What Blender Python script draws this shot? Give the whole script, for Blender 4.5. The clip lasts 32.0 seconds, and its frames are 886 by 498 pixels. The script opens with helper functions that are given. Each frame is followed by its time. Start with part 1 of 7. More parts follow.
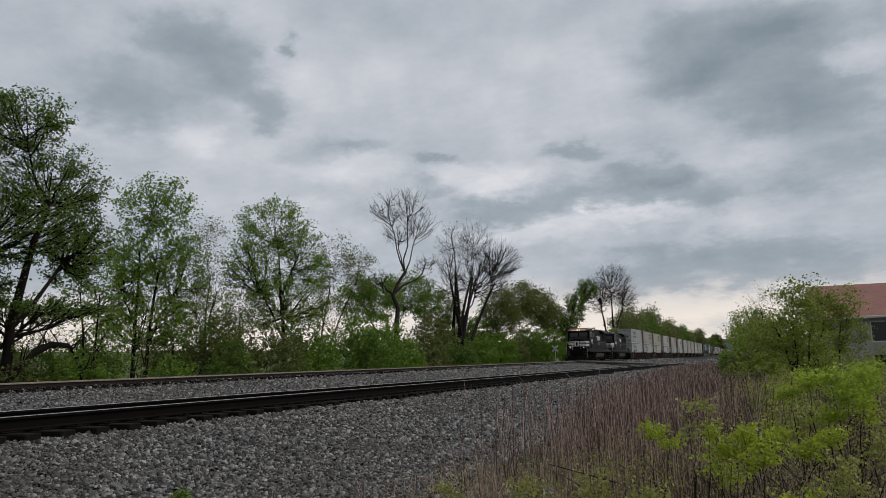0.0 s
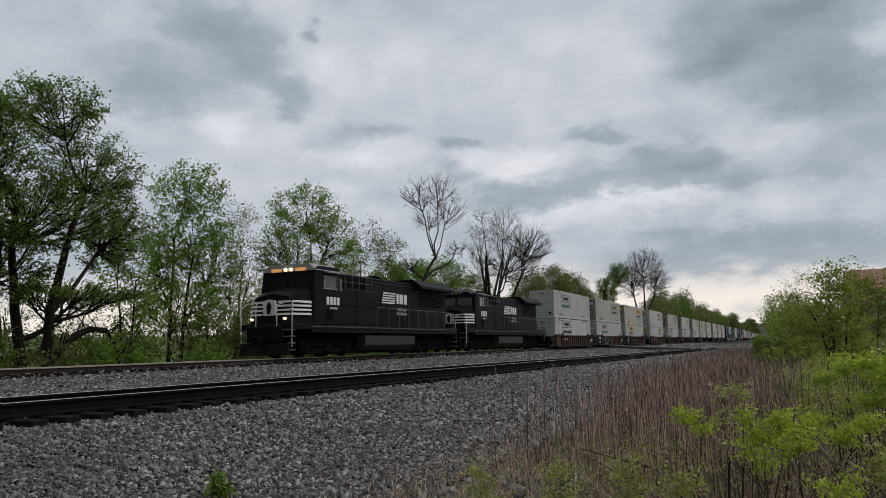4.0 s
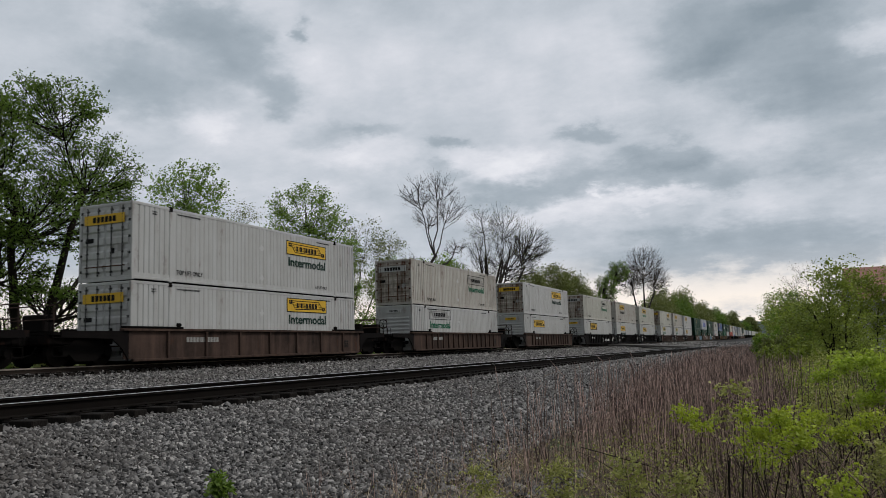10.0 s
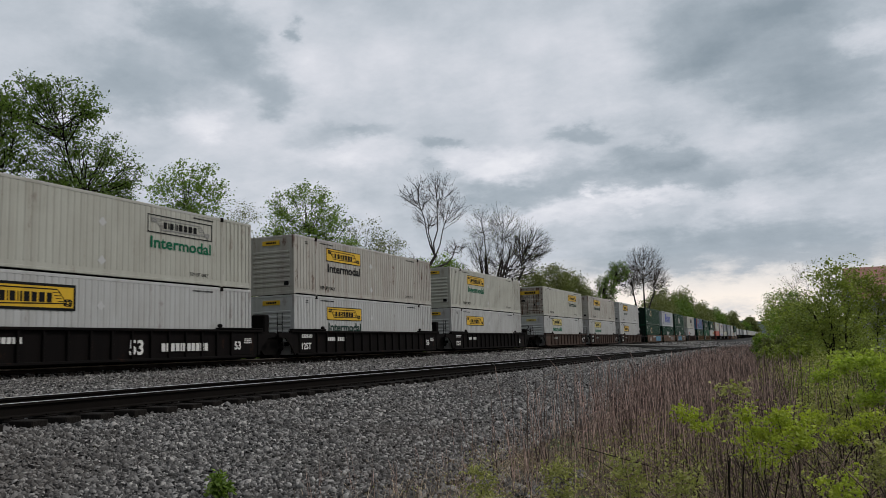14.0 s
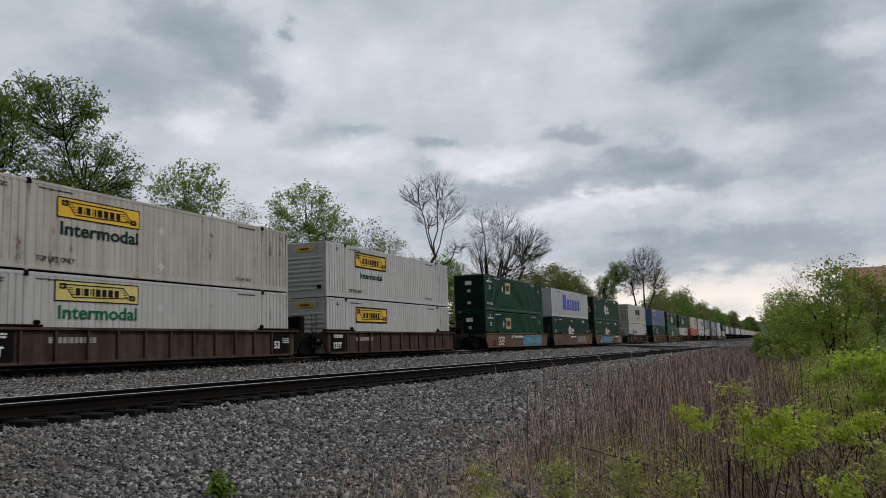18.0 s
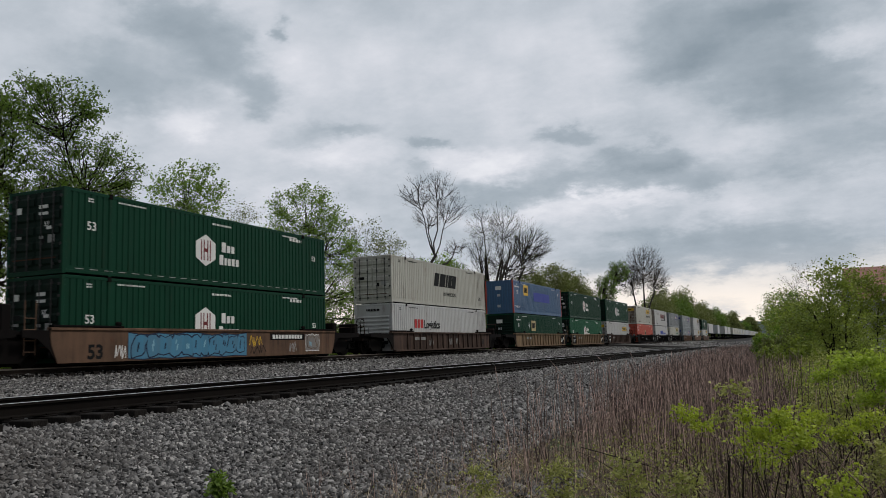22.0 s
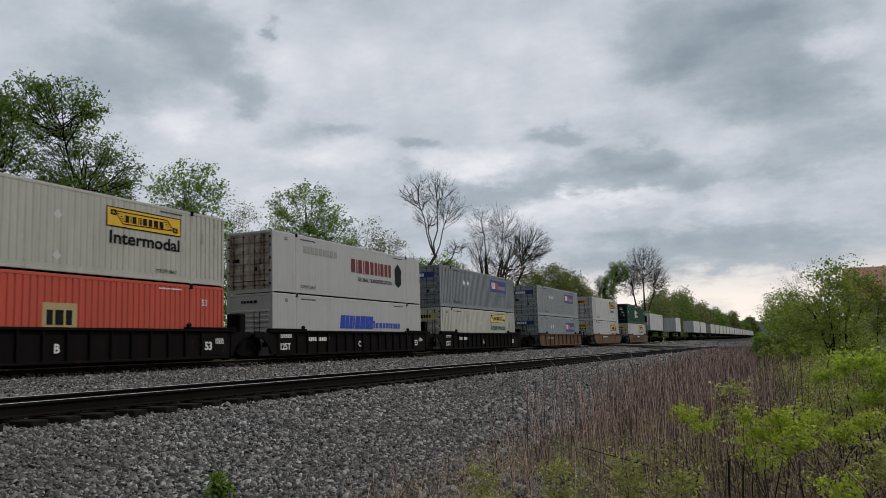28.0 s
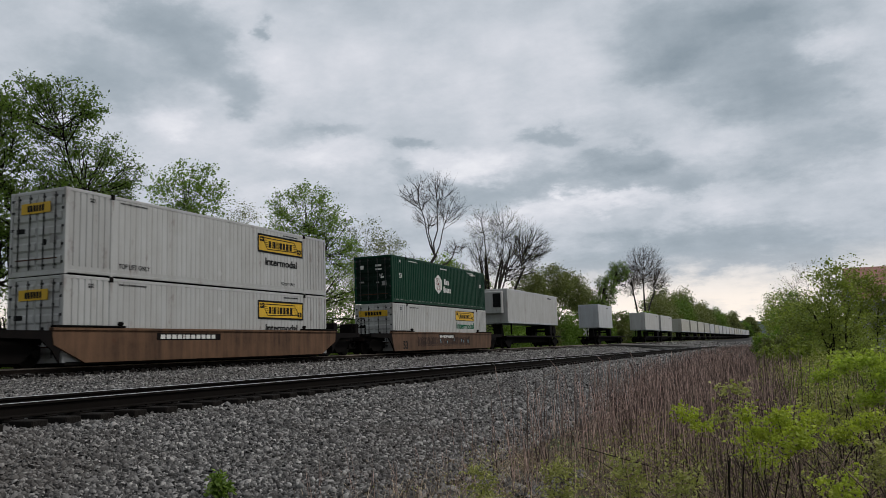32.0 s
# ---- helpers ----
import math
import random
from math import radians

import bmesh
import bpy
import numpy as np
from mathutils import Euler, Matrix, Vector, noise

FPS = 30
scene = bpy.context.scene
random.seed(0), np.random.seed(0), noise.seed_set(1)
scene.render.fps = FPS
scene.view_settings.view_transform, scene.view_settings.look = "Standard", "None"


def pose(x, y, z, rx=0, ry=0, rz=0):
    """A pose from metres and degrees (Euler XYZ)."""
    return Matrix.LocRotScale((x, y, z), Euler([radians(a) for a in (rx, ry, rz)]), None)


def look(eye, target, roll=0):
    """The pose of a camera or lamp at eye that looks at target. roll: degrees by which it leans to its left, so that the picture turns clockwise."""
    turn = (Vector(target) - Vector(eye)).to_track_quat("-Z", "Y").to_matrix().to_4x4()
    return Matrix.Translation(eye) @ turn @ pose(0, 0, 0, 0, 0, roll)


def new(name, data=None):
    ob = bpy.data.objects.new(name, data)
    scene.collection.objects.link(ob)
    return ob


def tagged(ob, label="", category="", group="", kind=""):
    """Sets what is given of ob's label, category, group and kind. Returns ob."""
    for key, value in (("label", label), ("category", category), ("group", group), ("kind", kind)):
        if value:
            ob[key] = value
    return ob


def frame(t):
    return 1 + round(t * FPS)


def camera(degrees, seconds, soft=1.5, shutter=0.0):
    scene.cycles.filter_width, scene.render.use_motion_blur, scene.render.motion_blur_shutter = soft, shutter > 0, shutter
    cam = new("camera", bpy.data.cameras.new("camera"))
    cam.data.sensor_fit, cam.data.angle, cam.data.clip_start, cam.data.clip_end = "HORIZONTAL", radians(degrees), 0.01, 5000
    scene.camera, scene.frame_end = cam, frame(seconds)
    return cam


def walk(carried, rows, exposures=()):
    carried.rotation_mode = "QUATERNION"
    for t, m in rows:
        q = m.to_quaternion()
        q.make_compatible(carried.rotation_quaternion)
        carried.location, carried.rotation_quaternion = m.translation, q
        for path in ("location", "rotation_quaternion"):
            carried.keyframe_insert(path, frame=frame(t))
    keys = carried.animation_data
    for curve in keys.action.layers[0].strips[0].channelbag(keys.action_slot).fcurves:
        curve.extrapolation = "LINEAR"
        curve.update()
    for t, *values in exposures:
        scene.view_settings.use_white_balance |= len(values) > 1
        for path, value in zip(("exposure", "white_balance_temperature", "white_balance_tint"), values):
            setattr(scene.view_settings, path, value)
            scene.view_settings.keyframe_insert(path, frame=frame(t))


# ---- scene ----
cam = camera(58.5, 32.0, soft=0.5, shutter=0.1)

EYE = (0.0, 0.0, 1.30)


def aim(yaw, pitch, roll):
    """A camera pose from its turn to the left of the track, its tilt and its lean, in degrees."""
    a, b = radians(yaw), radians(pitch)
    way = Vector((-math.sin(a) * math.cos(b), math.cos(a) * math.cos(b), math.sin(b)))
    return look(EYE, Vector(EYE) + way, roll)


walk(cam, [(t, aim(*a)) for t, *a in (
    (0.0, 20.783, 8.205, -1.667),
    (0.5, 21.575, 7.793, -1.500),
    (1.0, 21.986, 7.536, -1.515),
    (1.5, 22.177, 7.428, -1.468),
    (2.0, 22.292, 7.375, -1.492),
    (2.5, 22.605, 7.259, -1.513),
    (3.0, 22.855, 7.200, -1.587),
    (3.5, 23.009, 7.190, -1.586),
    (5.5, 23.068, 7.081, -1.695),
    (6.0, 23.060, 7.103, -1.763),
    (6.5, 23.055, 7.118, -1.801),
    (7.0, 23.064, 7.112, -1.773),
    (7.5, 23.063, 7.100, -1.770),
    (8.0, 23.027, 7.108, -1.788),
    (8.5, 23.012, 7.105, -1.813),
    (9.0, 23.010, 7.100, -1.816),
    (32.0, 23.010, 7.100, -1.816),
)], exposures=((0.0, -0.2), (2.0, -0.15), (4.0, -0.08), (6.0, 0.0), (32.0, 0.0)))

# ---- world, sun ----
world = bpy.data.worlds.new("overcast")
scene.world = world
world.use_nodes = True
wn, wl = world.node_tree.nodes, world.node_tree.links
sky = wn.new("ShaderNodeTexSky")
sky.sky_type, sky.sun_disc = "NISHITA", False
sky.sun_elevation, sky.sun_rotation = radians(52), radians(69)
sky.dust_density, sky.air_density = 4.0, 1.0
back = wn["Background"]
deck = wn.new("ShaderNodeMix")
deck.data_type = "RGBA"
deck.inputs["Factor"].default_value = 0.85
deck.inputs["B"].default_value = (4.15, 4.3, 4.45, 1)
wl.new(sky.outputs[0], deck.inputs["A"])
wl.new(deck.outputs["Result"], back.inputs["Color"])
back.inputs["Strength"].default_value = 0.1

sun = new("sun", bpy.data.lights.new("sun", "SUN"))
sun.data.energy, sun.data.angle, sun.data.color = 1.5, radians(11), (1.0, 0.96, 0.91)
sun.matrix_world = look((31, 12, 42), (0, 0, 0))
scene.view_settings.exposure = 0.0


# ---- mesh tools ----
class Mesh:
    """Collects vertices and faces of one mesh."""

    def __init__(self):
        self.v, self.f = [], []

    def add(self, v, f):
        n = len(self.v)
        self.v += [tuple(p) for p in v]
        self.f += [tuple(i + n for i in q) for q in f]
        return self

    def box(self, x0, x1, y0, y1, z0, z1):
        return self.add([(x, y, z) for z in (z0, z1) for x, y in ((x0, y0), (x1, y0), (x1, y1), (x0, y1))],
                        [(3, 2, 1, 0), (4, 5, 6, 7), (0, 1, 5, 4), (1, 2, 6, 5), (2, 3, 7, 6), (3, 0, 4, 7)])

    def cbox(self, x0, x1, y0, y1, z0, z1, c=0.02):
        """A box with chamfered edges."""
        lo, hi = (x0, y0, z0), (x1, y1, z1)
        v, idx = [], {}
        for k in range(8):
            s = (k & 1, k >> 1 & 1, k >> 2 & 1)
            for a in range(3):
                q = [(hi if s[i] else lo)[i] + (0 if i == a else (-c if s[i] else c)) for i in range(3)]
                idx[s, a] = len(v)
                v.append(q)
        f = []
        for a in range(3):
            b, d = (a + 1) % 3, (a + 2) % 3
            for e in (0, 1):
                q = []
                for p, r in ((0, 0), (1, 0), (1, 1), (0, 1)):
                    s = [0, 0, 0]
                    s[a], s[b], s[d] = e, p, r
                    q.append(idx[tuple(s), a])
                f.append(q if e else q[::-1])
            for p in (0, 1):
                for r in (0, 1):
                    s0, s1 = [0, 0, 0], [0, 0, 0]
                    s0[b], s0[d], s1[b], s1[d] = p, r, p, r
                    s1[a] = 1
                    s0, s1 = tuple(s0), tuple(s1)
                    q = [idx[s0, b], idx[s1, b], idx[s1, d], idx[s0, d]]
                    f.append(q if p == r else q[::-1])
        for k in range(8):
            s = (k & 1, k >> 1 & 1, k >> 2 & 1)
            q = [idx[s, 0], idx[s, 1], idx[s, 2]]
            f.append(q if sum(s) % 2 else q[::-1])
        return self.add(v, f)

    def prism(self, poly, axis, a, b):
        """A polygon (2D, counter-clockwise) pushed along an axis from a to b. x: poly is (y, z); y: (x, z); z: (x, y)."""
        n = len(poly)
        place = {"x": lambda p, t: (t, p[0], p[1]), "y": lambda p, t: (p[0], t, p[1]), "z": lambda p, t: (p[0], p[1], t)}[axis]
        v = [place(p, a) for p in poly] + [place(p, b) for p in poly]
        f = [tuple(range(n))[::-1], tuple(range(n, 2 * n))] + [(i, (i + 1) % n, (i + 1) % n + n, i + n) for i in range(n)]
        if axis == "y":
            f = [q[::-1] for q in f]
        return self.add(v, f)

    def tube(self, p0, p1, r0, r1=None, n=8, caps=True):
        p0, p1 = Vector(p0), Vector(p1)
        r1 = r0 if r1 is None else r1
        d = (p1 - p0).normalized()
        a = d.orthogonal().normalized()
        b = d.cross(a)
        v = []
        for p, r in ((p0, r0), (p1, r1)):
            v += [p + (a * math.cos(t) + b * math.sin(t)) * r for t in (math.tau * i / n for i in range(n))]
        f = [(i, (i + 1) % n, (i + 1) % n + n, i + n) for i in range(n)]
        if caps:
            f += [tuple(range(n))[::-1], tuple(range(n, 2 * n))]
        return self.add(v, f)

    def rod(self, points, r, n=6):
        for p, q in zip(points, points[1:]):
            self.tube(p, q, r, r, n)
        return self

    def done(self, name, material, smooth=False):
        me = bpy.data.meshes.new(name)
        me.from_pydata(self.v, [], self.f)
        me.materials.append(material)
        if smooth:
            me.polygons.foreach_set("use_smooth", [True] * len(me.polygons))
        me.update()
        return me


def part(name, mesh, material, parent, label="", smooth=False, at=None):
    """Links one mesh as an object under a thing or a part."""
    me = mesh if isinstance(mesh, bpy.types.Mesh) else mesh.done(name, material, smooth)
    ob = new(name, me)
    ob.parent = parent
    if at is not None:
        ob.matrix_basis = at
    return tagged(ob, label)


def thing(name, label, category, group="", kind="", at=None):
    ob = new(name)
    ob.empty_display_size = 0.3
    if at is not None:
        ob.matrix_basis = at
    return tagged(ob, label, category, group, kind)


def single(name, mesh, material, label, category, group="", kind="", at=None, smooth=False):
    ob = part(name, mesh, material, None, label, smooth, at)
    return tagged(ob, "", category, group, kind)


def array_mesh(name, verts, faces, material, smooth=False):
    """A mesh from numpy arrays: verts (n, 3), faces (m, 3 or 4)."""
    me = bpy.data.meshes.new(name)
    k = faces.shape[1]
    me.vertices.add(len(verts))
    me.vertices.foreach_set("co", verts.astype(np.float32).ravel())
    me.loops.add(faces.size)
    me.loops.foreach_set("vertex_index", faces.astype(np.int32).ravel())
    me.polygons.add(len(faces))
    me.polygons.foreach_set("loop_start", np.arange(0, faces.size, k, dtype=np.int32))
    if smooth:
        me.polygons.foreach_set("use_smooth", np.ones(len(faces), dtype=bool))
    me.materials.append(material)
    me.update(calc_edges=True)
    me.validate()
    return me


TEXTS = {}


def words(text, size, material, bold=0.0, squeeze=1.0):
    """A flat mesh of words in the built-in font, its left lower corner at the origin, in the y-z plane facing +x."""
    key = (text, size, material.name, bold, squeeze)
    if key not in TEXTS:
        cu = bpy.data.curves.new("words", "FONT")
        cu.body, cu.size, cu.offset, cu.extrude, cu.resolution_u = text, size, bold, 0.002, 3
        ob = new("words", cu)
        bpy.context.view_layer.update()
        me = bpy.data.meshes.new_from_object(ob.evaluated_get(bpy.context.evaluated_depsgraph_get()))
        bpy.data.objects.remove(ob)
        me.transform(Matrix(((0, 0, 1, 0), (squeeze, 0, 0, 0), (0, 1, 0, 0), (0, 0, 0, 1))))
        me.materials.clear()
        me.materials.append(material)
        TEXTS[key] = me
    return TEXTS[key]


# ---- materials ----
class Nodes:
    def __init__(self, name):
        self.m = bpy.data.materials.new(name)
        self.m.use_nodes = True
        self.t = self.m.node_tree
        self.bsdf = self.t.nodes["Principled BSDF"]

    def node(self, kind, **inputs):
        n = self.t.nodes.new(kind)
        for k, v in inputs.items():
            k = k.replace("_", " ")
            if isinstance(v, bpy.types.NodeSocket):
                self.t.links.new(v, n.inputs[k])
            else:
                n.inputs[k].default_value = v
        return n

    def link(self, a, b):
        self.t.links.new(a, b)

    def coords(self, scale=(1, 1, 1), which="Object"):
        tc = self.t.nodes.new("ShaderNodeTexCoord")
        mp = self.t.nodes.new("ShaderNodeMapping")
        mp.inputs["Scale"].default_value = scale
        self.link(tc.outputs[which], mp.inputs["Vector"])
        return mp.outputs[0]

    def noise(self, scale, detail=4, rough=0.6, vector=None):
        n = self.node("ShaderNodeTexNoise", Scale=scale, Detail=detail, Roughness=rough)
        if vector is not None:
            self.link(vector, n.inputs["Vector"])
        return n.outputs["Fac"]

    def ramp(self, fac, *stops):
        n = self.t.nodes.new("ShaderNodeValToRGB")
        e = n.color_ramp.elements
        while len(e) < len(stops):
            e.new(0.5)
        for q, (pos, col) in zip(e, stops):
            q.position = pos
            q.color = (*col, 1) if isinstance(col, tuple) else (col, col, col, 1)
        self.link(fac, n.inputs[0])
        return n.outputs[0]

    def mix(self, fac, a, b, mode="MIX"):
        n = self.t.nodes.new("ShaderNodeMix")
        n.data_type, n.blend_type = "RGBA", mode
        for key, v in (("Factor", fac), ("A", a), ("B", b)):
            if isinstance(v, bpy.types.NodeSocket):
                self.link(v, n.inputs[key])
            elif isinstance(v, tuple):
                n.inputs[key].default_value = (*v, 1)
            else:
                n.inputs[key].default_value = v
        return n.outputs["Result"]

    def math(self, op, a, b=0.0, c=0.0):
        n = self.t.nodes.new("ShaderNodeMath")
        n.operation = op
        for i, v in enumerate((a, b, c)):
            if isinstance(v, bpy.types.NodeSocket):
                self.link(v, n.inputs[i])
            else:
                n.inputs[i].default_value = v
        return n.outputs[0]

    def rnd(self):
        return self.t.nodes.new("ShaderNodeObjectInfo").outputs["Random"]

    def island(self):
        return self.t.nodes.new("ShaderNodeNewGeometry").outputs["Random Per Island"]

    def bump(self, height, strength=0.3, distance=0.02):
        b = self.node("ShaderNodeBump", Strength=strength, Distance=distance, Height=height)
        self.link(b.outputs[0], self.bsdf.inputs["Normal"])

    def out(self, color, rough=0.6, metal=0.0, spec=0.5):
        for key, v in (("Base Color", color), ("Roughness", rough), ("Metallic", metal), ("Specular IOR Level", spec)):
            if isinstance(v, bpy.types.NodeSocket):
                self.link(v, self.bsdf.inputs[key])
            elif isinstance(v, tuple):
                self.bsdf.inputs[key].default_value = (*v, 1)
            else:
                self.bsdf.inputs[key].default_value = v
        return self.m


def paint(name, color, rough=0.5, dirt=0.25, rust=0.0, dirt_color=(0.09, 0.075, 0.06), spec=0.3):
    """Weathered paint: streaks that run down, blotches, and spots of rust."""
    n = Nodes(name)
    streak = n.noise(1.0, 5, 0.65, n.coords((2.6, 2.6, 0.22)))
    blotch = n.noise(0.9, 6, 0.7, n.coords((1, 1, 1)))
    grain = n.noise(38, 3, 0.6, n.coords((1, 1, 1)))
    tone = n.mix(n.rnd(), tuple(c * 0.9 for c in color), tuple(min(1, c * 1.06) for c in color))
    d = n.math("MULTIPLY", n.ramp(n.math("MULTIPLY", streak, n.math("ADD", blotch, 0.45)), (0.30, 0.0), (0.68, 1.0)), dirt)
    col = n.mix(d, tone, dirt_color)
    col = n.mix(n.math("MULTIPLY", n.ramp(grain, (0.45, 0.0), (0.75, 1.0)), dirt * 0.35), col, dirt_color)
    if rust:
        spot = n.ramp(n.math("MULTIPLY", n.noise(1.7, 7, 0.72, n.coords((1, 1, 0.6))), n.math("ADD", streak, 0.35)), (0.53, 0.0), (0.62, 1.0))
        col = n.mix(n.math("MULTIPLY", spot, rust), col, (0.09, 0.035, 0.018))
    n.bump(n.math("ADD", n.math("MULTIPLY", blotch, 0.6), n.math("MULTIPLY", grain, 0.12)), 0.25, 0.02)
    return n.out(col, n.math("ADD", n.math("MULTIPLY", blotch, 0.25), rough - 0.1), 0.0, spec)


def plain(name, color, rough=0.6, metal=0.0, glow=0.0):
    n = Nodes(name)
    g = n.noise(24, 4, 0.6, n.coords())
    col = n.mix(n.math("MULTIPLY", g, 0.5), color, tuple(c * 0.6 for c in color))
    if glow:
        n.bsdf.inputs["Emission Color"].default_value = (*color, 1)
        n.bsdf.inputs["Emission Strength"].default_value = glow
    return n.out(col, rough, metal, 0.5 if metal or rough < 0.2 else 0.14)


def stone_material(name):
    n = Nodes(name)
    isl = n.island()
    big = n.noise(0.35, 4, 0.6, n.coords())
    fine = n.noise(60, 4, 0.7, n.coords())
    col = n.ramp(isl, (0.0, (0.020, 0.020, 0.0195)), (0.42, (0.094, 0.092, 0.090)), (0.82, (0.245, 0.240, 0.234)), (1.0, (0.50, 0.49, 0.47)))
    col = n.mix(n.math("MULTIPLY", n.ramp(big, (0.45, 0.0), (0.7, 1.0)), 0.45), col, (0.10, 0.086, 0.075), "MIX")
    col = n.mix(n.math("MULTIPLY", fine, 0.45), col, (0.06, 0.058, 0.059))
    n.bump(fine, 0.7, 0.012)
    return n.out(col, 0.85, 0.0, 0.3)


def leaf_material(name, dark, light, through_light=0.35):
    n = Nodes(name)
    isl = n.island()
    patch = n.noise(0.5, 3, 0.6, n.coords())
    col = n.mix(n.math("MULTIPLY", n.math("ADD", isl, patch), 0.5), dark, light)
    m = n.out(col, 0.5, 0.0, 0.35)
    tr = n.node("ShaderNodeBsdfTranslucent")
    n.link(n.mix(1.0, col, (0.9, 1.0, 0.55), "MULTIPLY"), tr.inputs["Color"])
    sh = n.node("ShaderNodeMixShader", Fac=through_light)
    n.link(n.bsdf.outputs[0], sh.inputs[1])
    n.link(tr.outputs[0], sh.inputs[2])
    n.link(sh.outputs[0], n.t.nodes["Material Output"].inputs["Surface"])
    return m


def bark_material(name, dark, light):
    n = Nodes(name)
    g = n.noise(7, 6, 0.7, n.coords((3, 3, 0.7)))
    n.bump(g, 0.6, 0.03)
    return n.out(n.mix(g, dark, light), 0.95, 0.0, 0.12)


def stem_material(name, dark, light):
    """Dead stems, each of a slightly different tone."""
    n = Nodes(name)
    g = n.noise(30, 3, 0.6, n.coords())
    tone = n.math("POWER", n.math("MULTIPLY", n.math("ADD", n.math("MULTIPLY", n.island(), 1.5), g), 0.5), 2.4)
    return n.out(n.mix(tone, dark, light), 0.9, 0.0, 0.2)


def ground_material():
    """Soil, dead grass and new grass by patches; coarse gravel on the railway's bed, blackened as shade between the
    stones.
    """
    n = Nodes("ground")
    co = n.coords()
    sep = n.node("ShaderNodeSeparateXYZ", Vector=co)
    x = sep.outputs["X"]
    wob = n.math("MULTIPLY", n.math("SUBTRACT", n.noise(0.5, 4, 0.6, co), 0.5), 3.0)
    xx = n.math("ADD", x, wob)
    fine = n.noise(22, 5, 0.75, co)
    mid = n.noise(1.3, 5, 0.7, co)
    vor = n.node("ShaderNodeTexVoronoi", Scale=17.0)
    n.link(co, vor.inputs["Vector"])
    cell = n.node("ShaderNodeSeparateXYZ", Vector=vor.outputs["Color"]).outputs["X"]
    # near-black base: the shade in the gaps between loose stones, put into the colour
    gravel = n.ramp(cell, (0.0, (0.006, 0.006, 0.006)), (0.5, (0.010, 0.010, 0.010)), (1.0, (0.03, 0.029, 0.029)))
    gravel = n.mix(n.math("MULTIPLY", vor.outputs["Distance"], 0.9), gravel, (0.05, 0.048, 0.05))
    # straw ground is coloured darker as well, for shade among the stalks
    straw = n.mix(fine, (0.016, 0.012, 0.009), (0.13, 0.098, 0.072))
    grass = n.mix(n.noise(3, 5, 0.7, co), (0.035, 0.055, 0.016), (0.12, 0.16, 0.05))
    near = n.mix(n.ramp(mid, (0.5, 0.0), (0.62, 1.0)), straw, grass)
    field = n.mix(n.ramp(n.noise(0.06, 4, 0.6, co), (0.35, 0.0), (0.65, 1.0)), (0.085, 0.135, 0.035), (0.12, 0.165, 0.05))
    field = n.mix(n.math("MULTIPLY", fine, 0.6), field, grass)
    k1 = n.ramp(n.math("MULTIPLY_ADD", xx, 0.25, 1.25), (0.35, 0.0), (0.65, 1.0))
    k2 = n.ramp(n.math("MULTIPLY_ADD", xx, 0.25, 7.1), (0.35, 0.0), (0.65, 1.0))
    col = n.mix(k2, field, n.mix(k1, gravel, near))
    n.bump(n.math("ADD", n.math("MULTIPLY", fine, 0.6), vor.outputs["Distance"]), 0.8, 0.04)
    return n.out(col, 0.95, 0.0, 0.2)


M_GROUND = ground_material()
M_STONE = stone_material("ballast stone")
M_RAILTOP = plain("worn rail head", (0.62, 0.61, 0.60), 0.3, 0.9)
M_RAIL = paint("dark rusty rail web", (0.0065, 0.0055, 0.005), 0.9, 0.4, 0.0, (0.014, 0.012, 0.010), 0.06)
M_HEADMAIN = paint("dusty brown rail head", (0.30, 0.255, 0.215), 0.6, 0.4, 0.0, (0.12, 0.09, 0.07), 0.3)
M_RAILMAIN = paint("brown rusty rail web", (0.030, 0.023, 0.019), 0.85, 0.5, 0.0, (0.016, 0.013, 0.011), 0.12)
M_TIE = bark_material("creosoted tie", (0.004, 0.0035, 0.003), (0.021, 0.018, 0.016))
M_BLACK = paint("black undergear", (0.0035, 0.0033, 0.0032), 0.85, 0.4, 0.0, (0.011, 0.009, 0.008), 0.06)
M_LOCO = paint("locomotive black", (0.0042, 0.0050, 0.0068), 0.5, 0.3, 0.0, (0.011, 0.010, 0.0095), 0.08)
M_TANK = paint("grey fuel tank", (0.022, 0.022, 0.023), 0.6, 0.4)
M_WHITE = paint("white container paint", (0.455, 0.468, 0.468), 0.5, 0.42, 0.3, (0.24, 0.225, 0.20))
M_WHITE_DIRTY = paint("aged white container paint", (0.44, 0.437, 0.40), 0.55, 0.6, 0.8, (0.22, 0.18, 0.15))
M_CREAM = paint("cream container paint", (0.43, 0.437, 0.39), 0.5, 0.45, 0.35, (0.24, 0.22, 0.18))
M_SMOOTH = paint("clean white panel paint", (0.40, 0.405, 0.405), 0.5, 0.25, 0.1, (0.24, 0.23, 0.21))
# a near-black copy of the container green, with the lead ends' shade in its colour
M_GREENSHADE = paint("shaded dark green end paint", (0.003, 0.015, 0.010), 0.6, 0.4, 0.05, (0.006, 0.009, 0.008), 0.12)
M_PATCH = paint("dark blue repaint patch", (0.012, 0.03, 0.24), 0.5, 0.08, 0.0, (0.02, 0.03, 0.12))
M_DOOR = paint("rust-streaked door paint", (0.46, 0.43, 0.38), 0.65, 0.95, 1.0, (0.075, 0.042, 0.026))
M_SILVER = paint("silver container paint", (0.42, 0.45, 0.48), 0.42, 0.35, 0.1, (0.18, 0.17, 0.16))
M_GREY = paint("grey container paint", (0.185, 0.21, 0.225), 0.45, 0.3, 0.1, (0.055, 0.055, 0.055))
M_GREEN = paint("dark green container paint", (0.0035, 0.040, 0.021), 0.5, 0.25, 0.05, (0.006, 0.020, 0.014), 0.1)
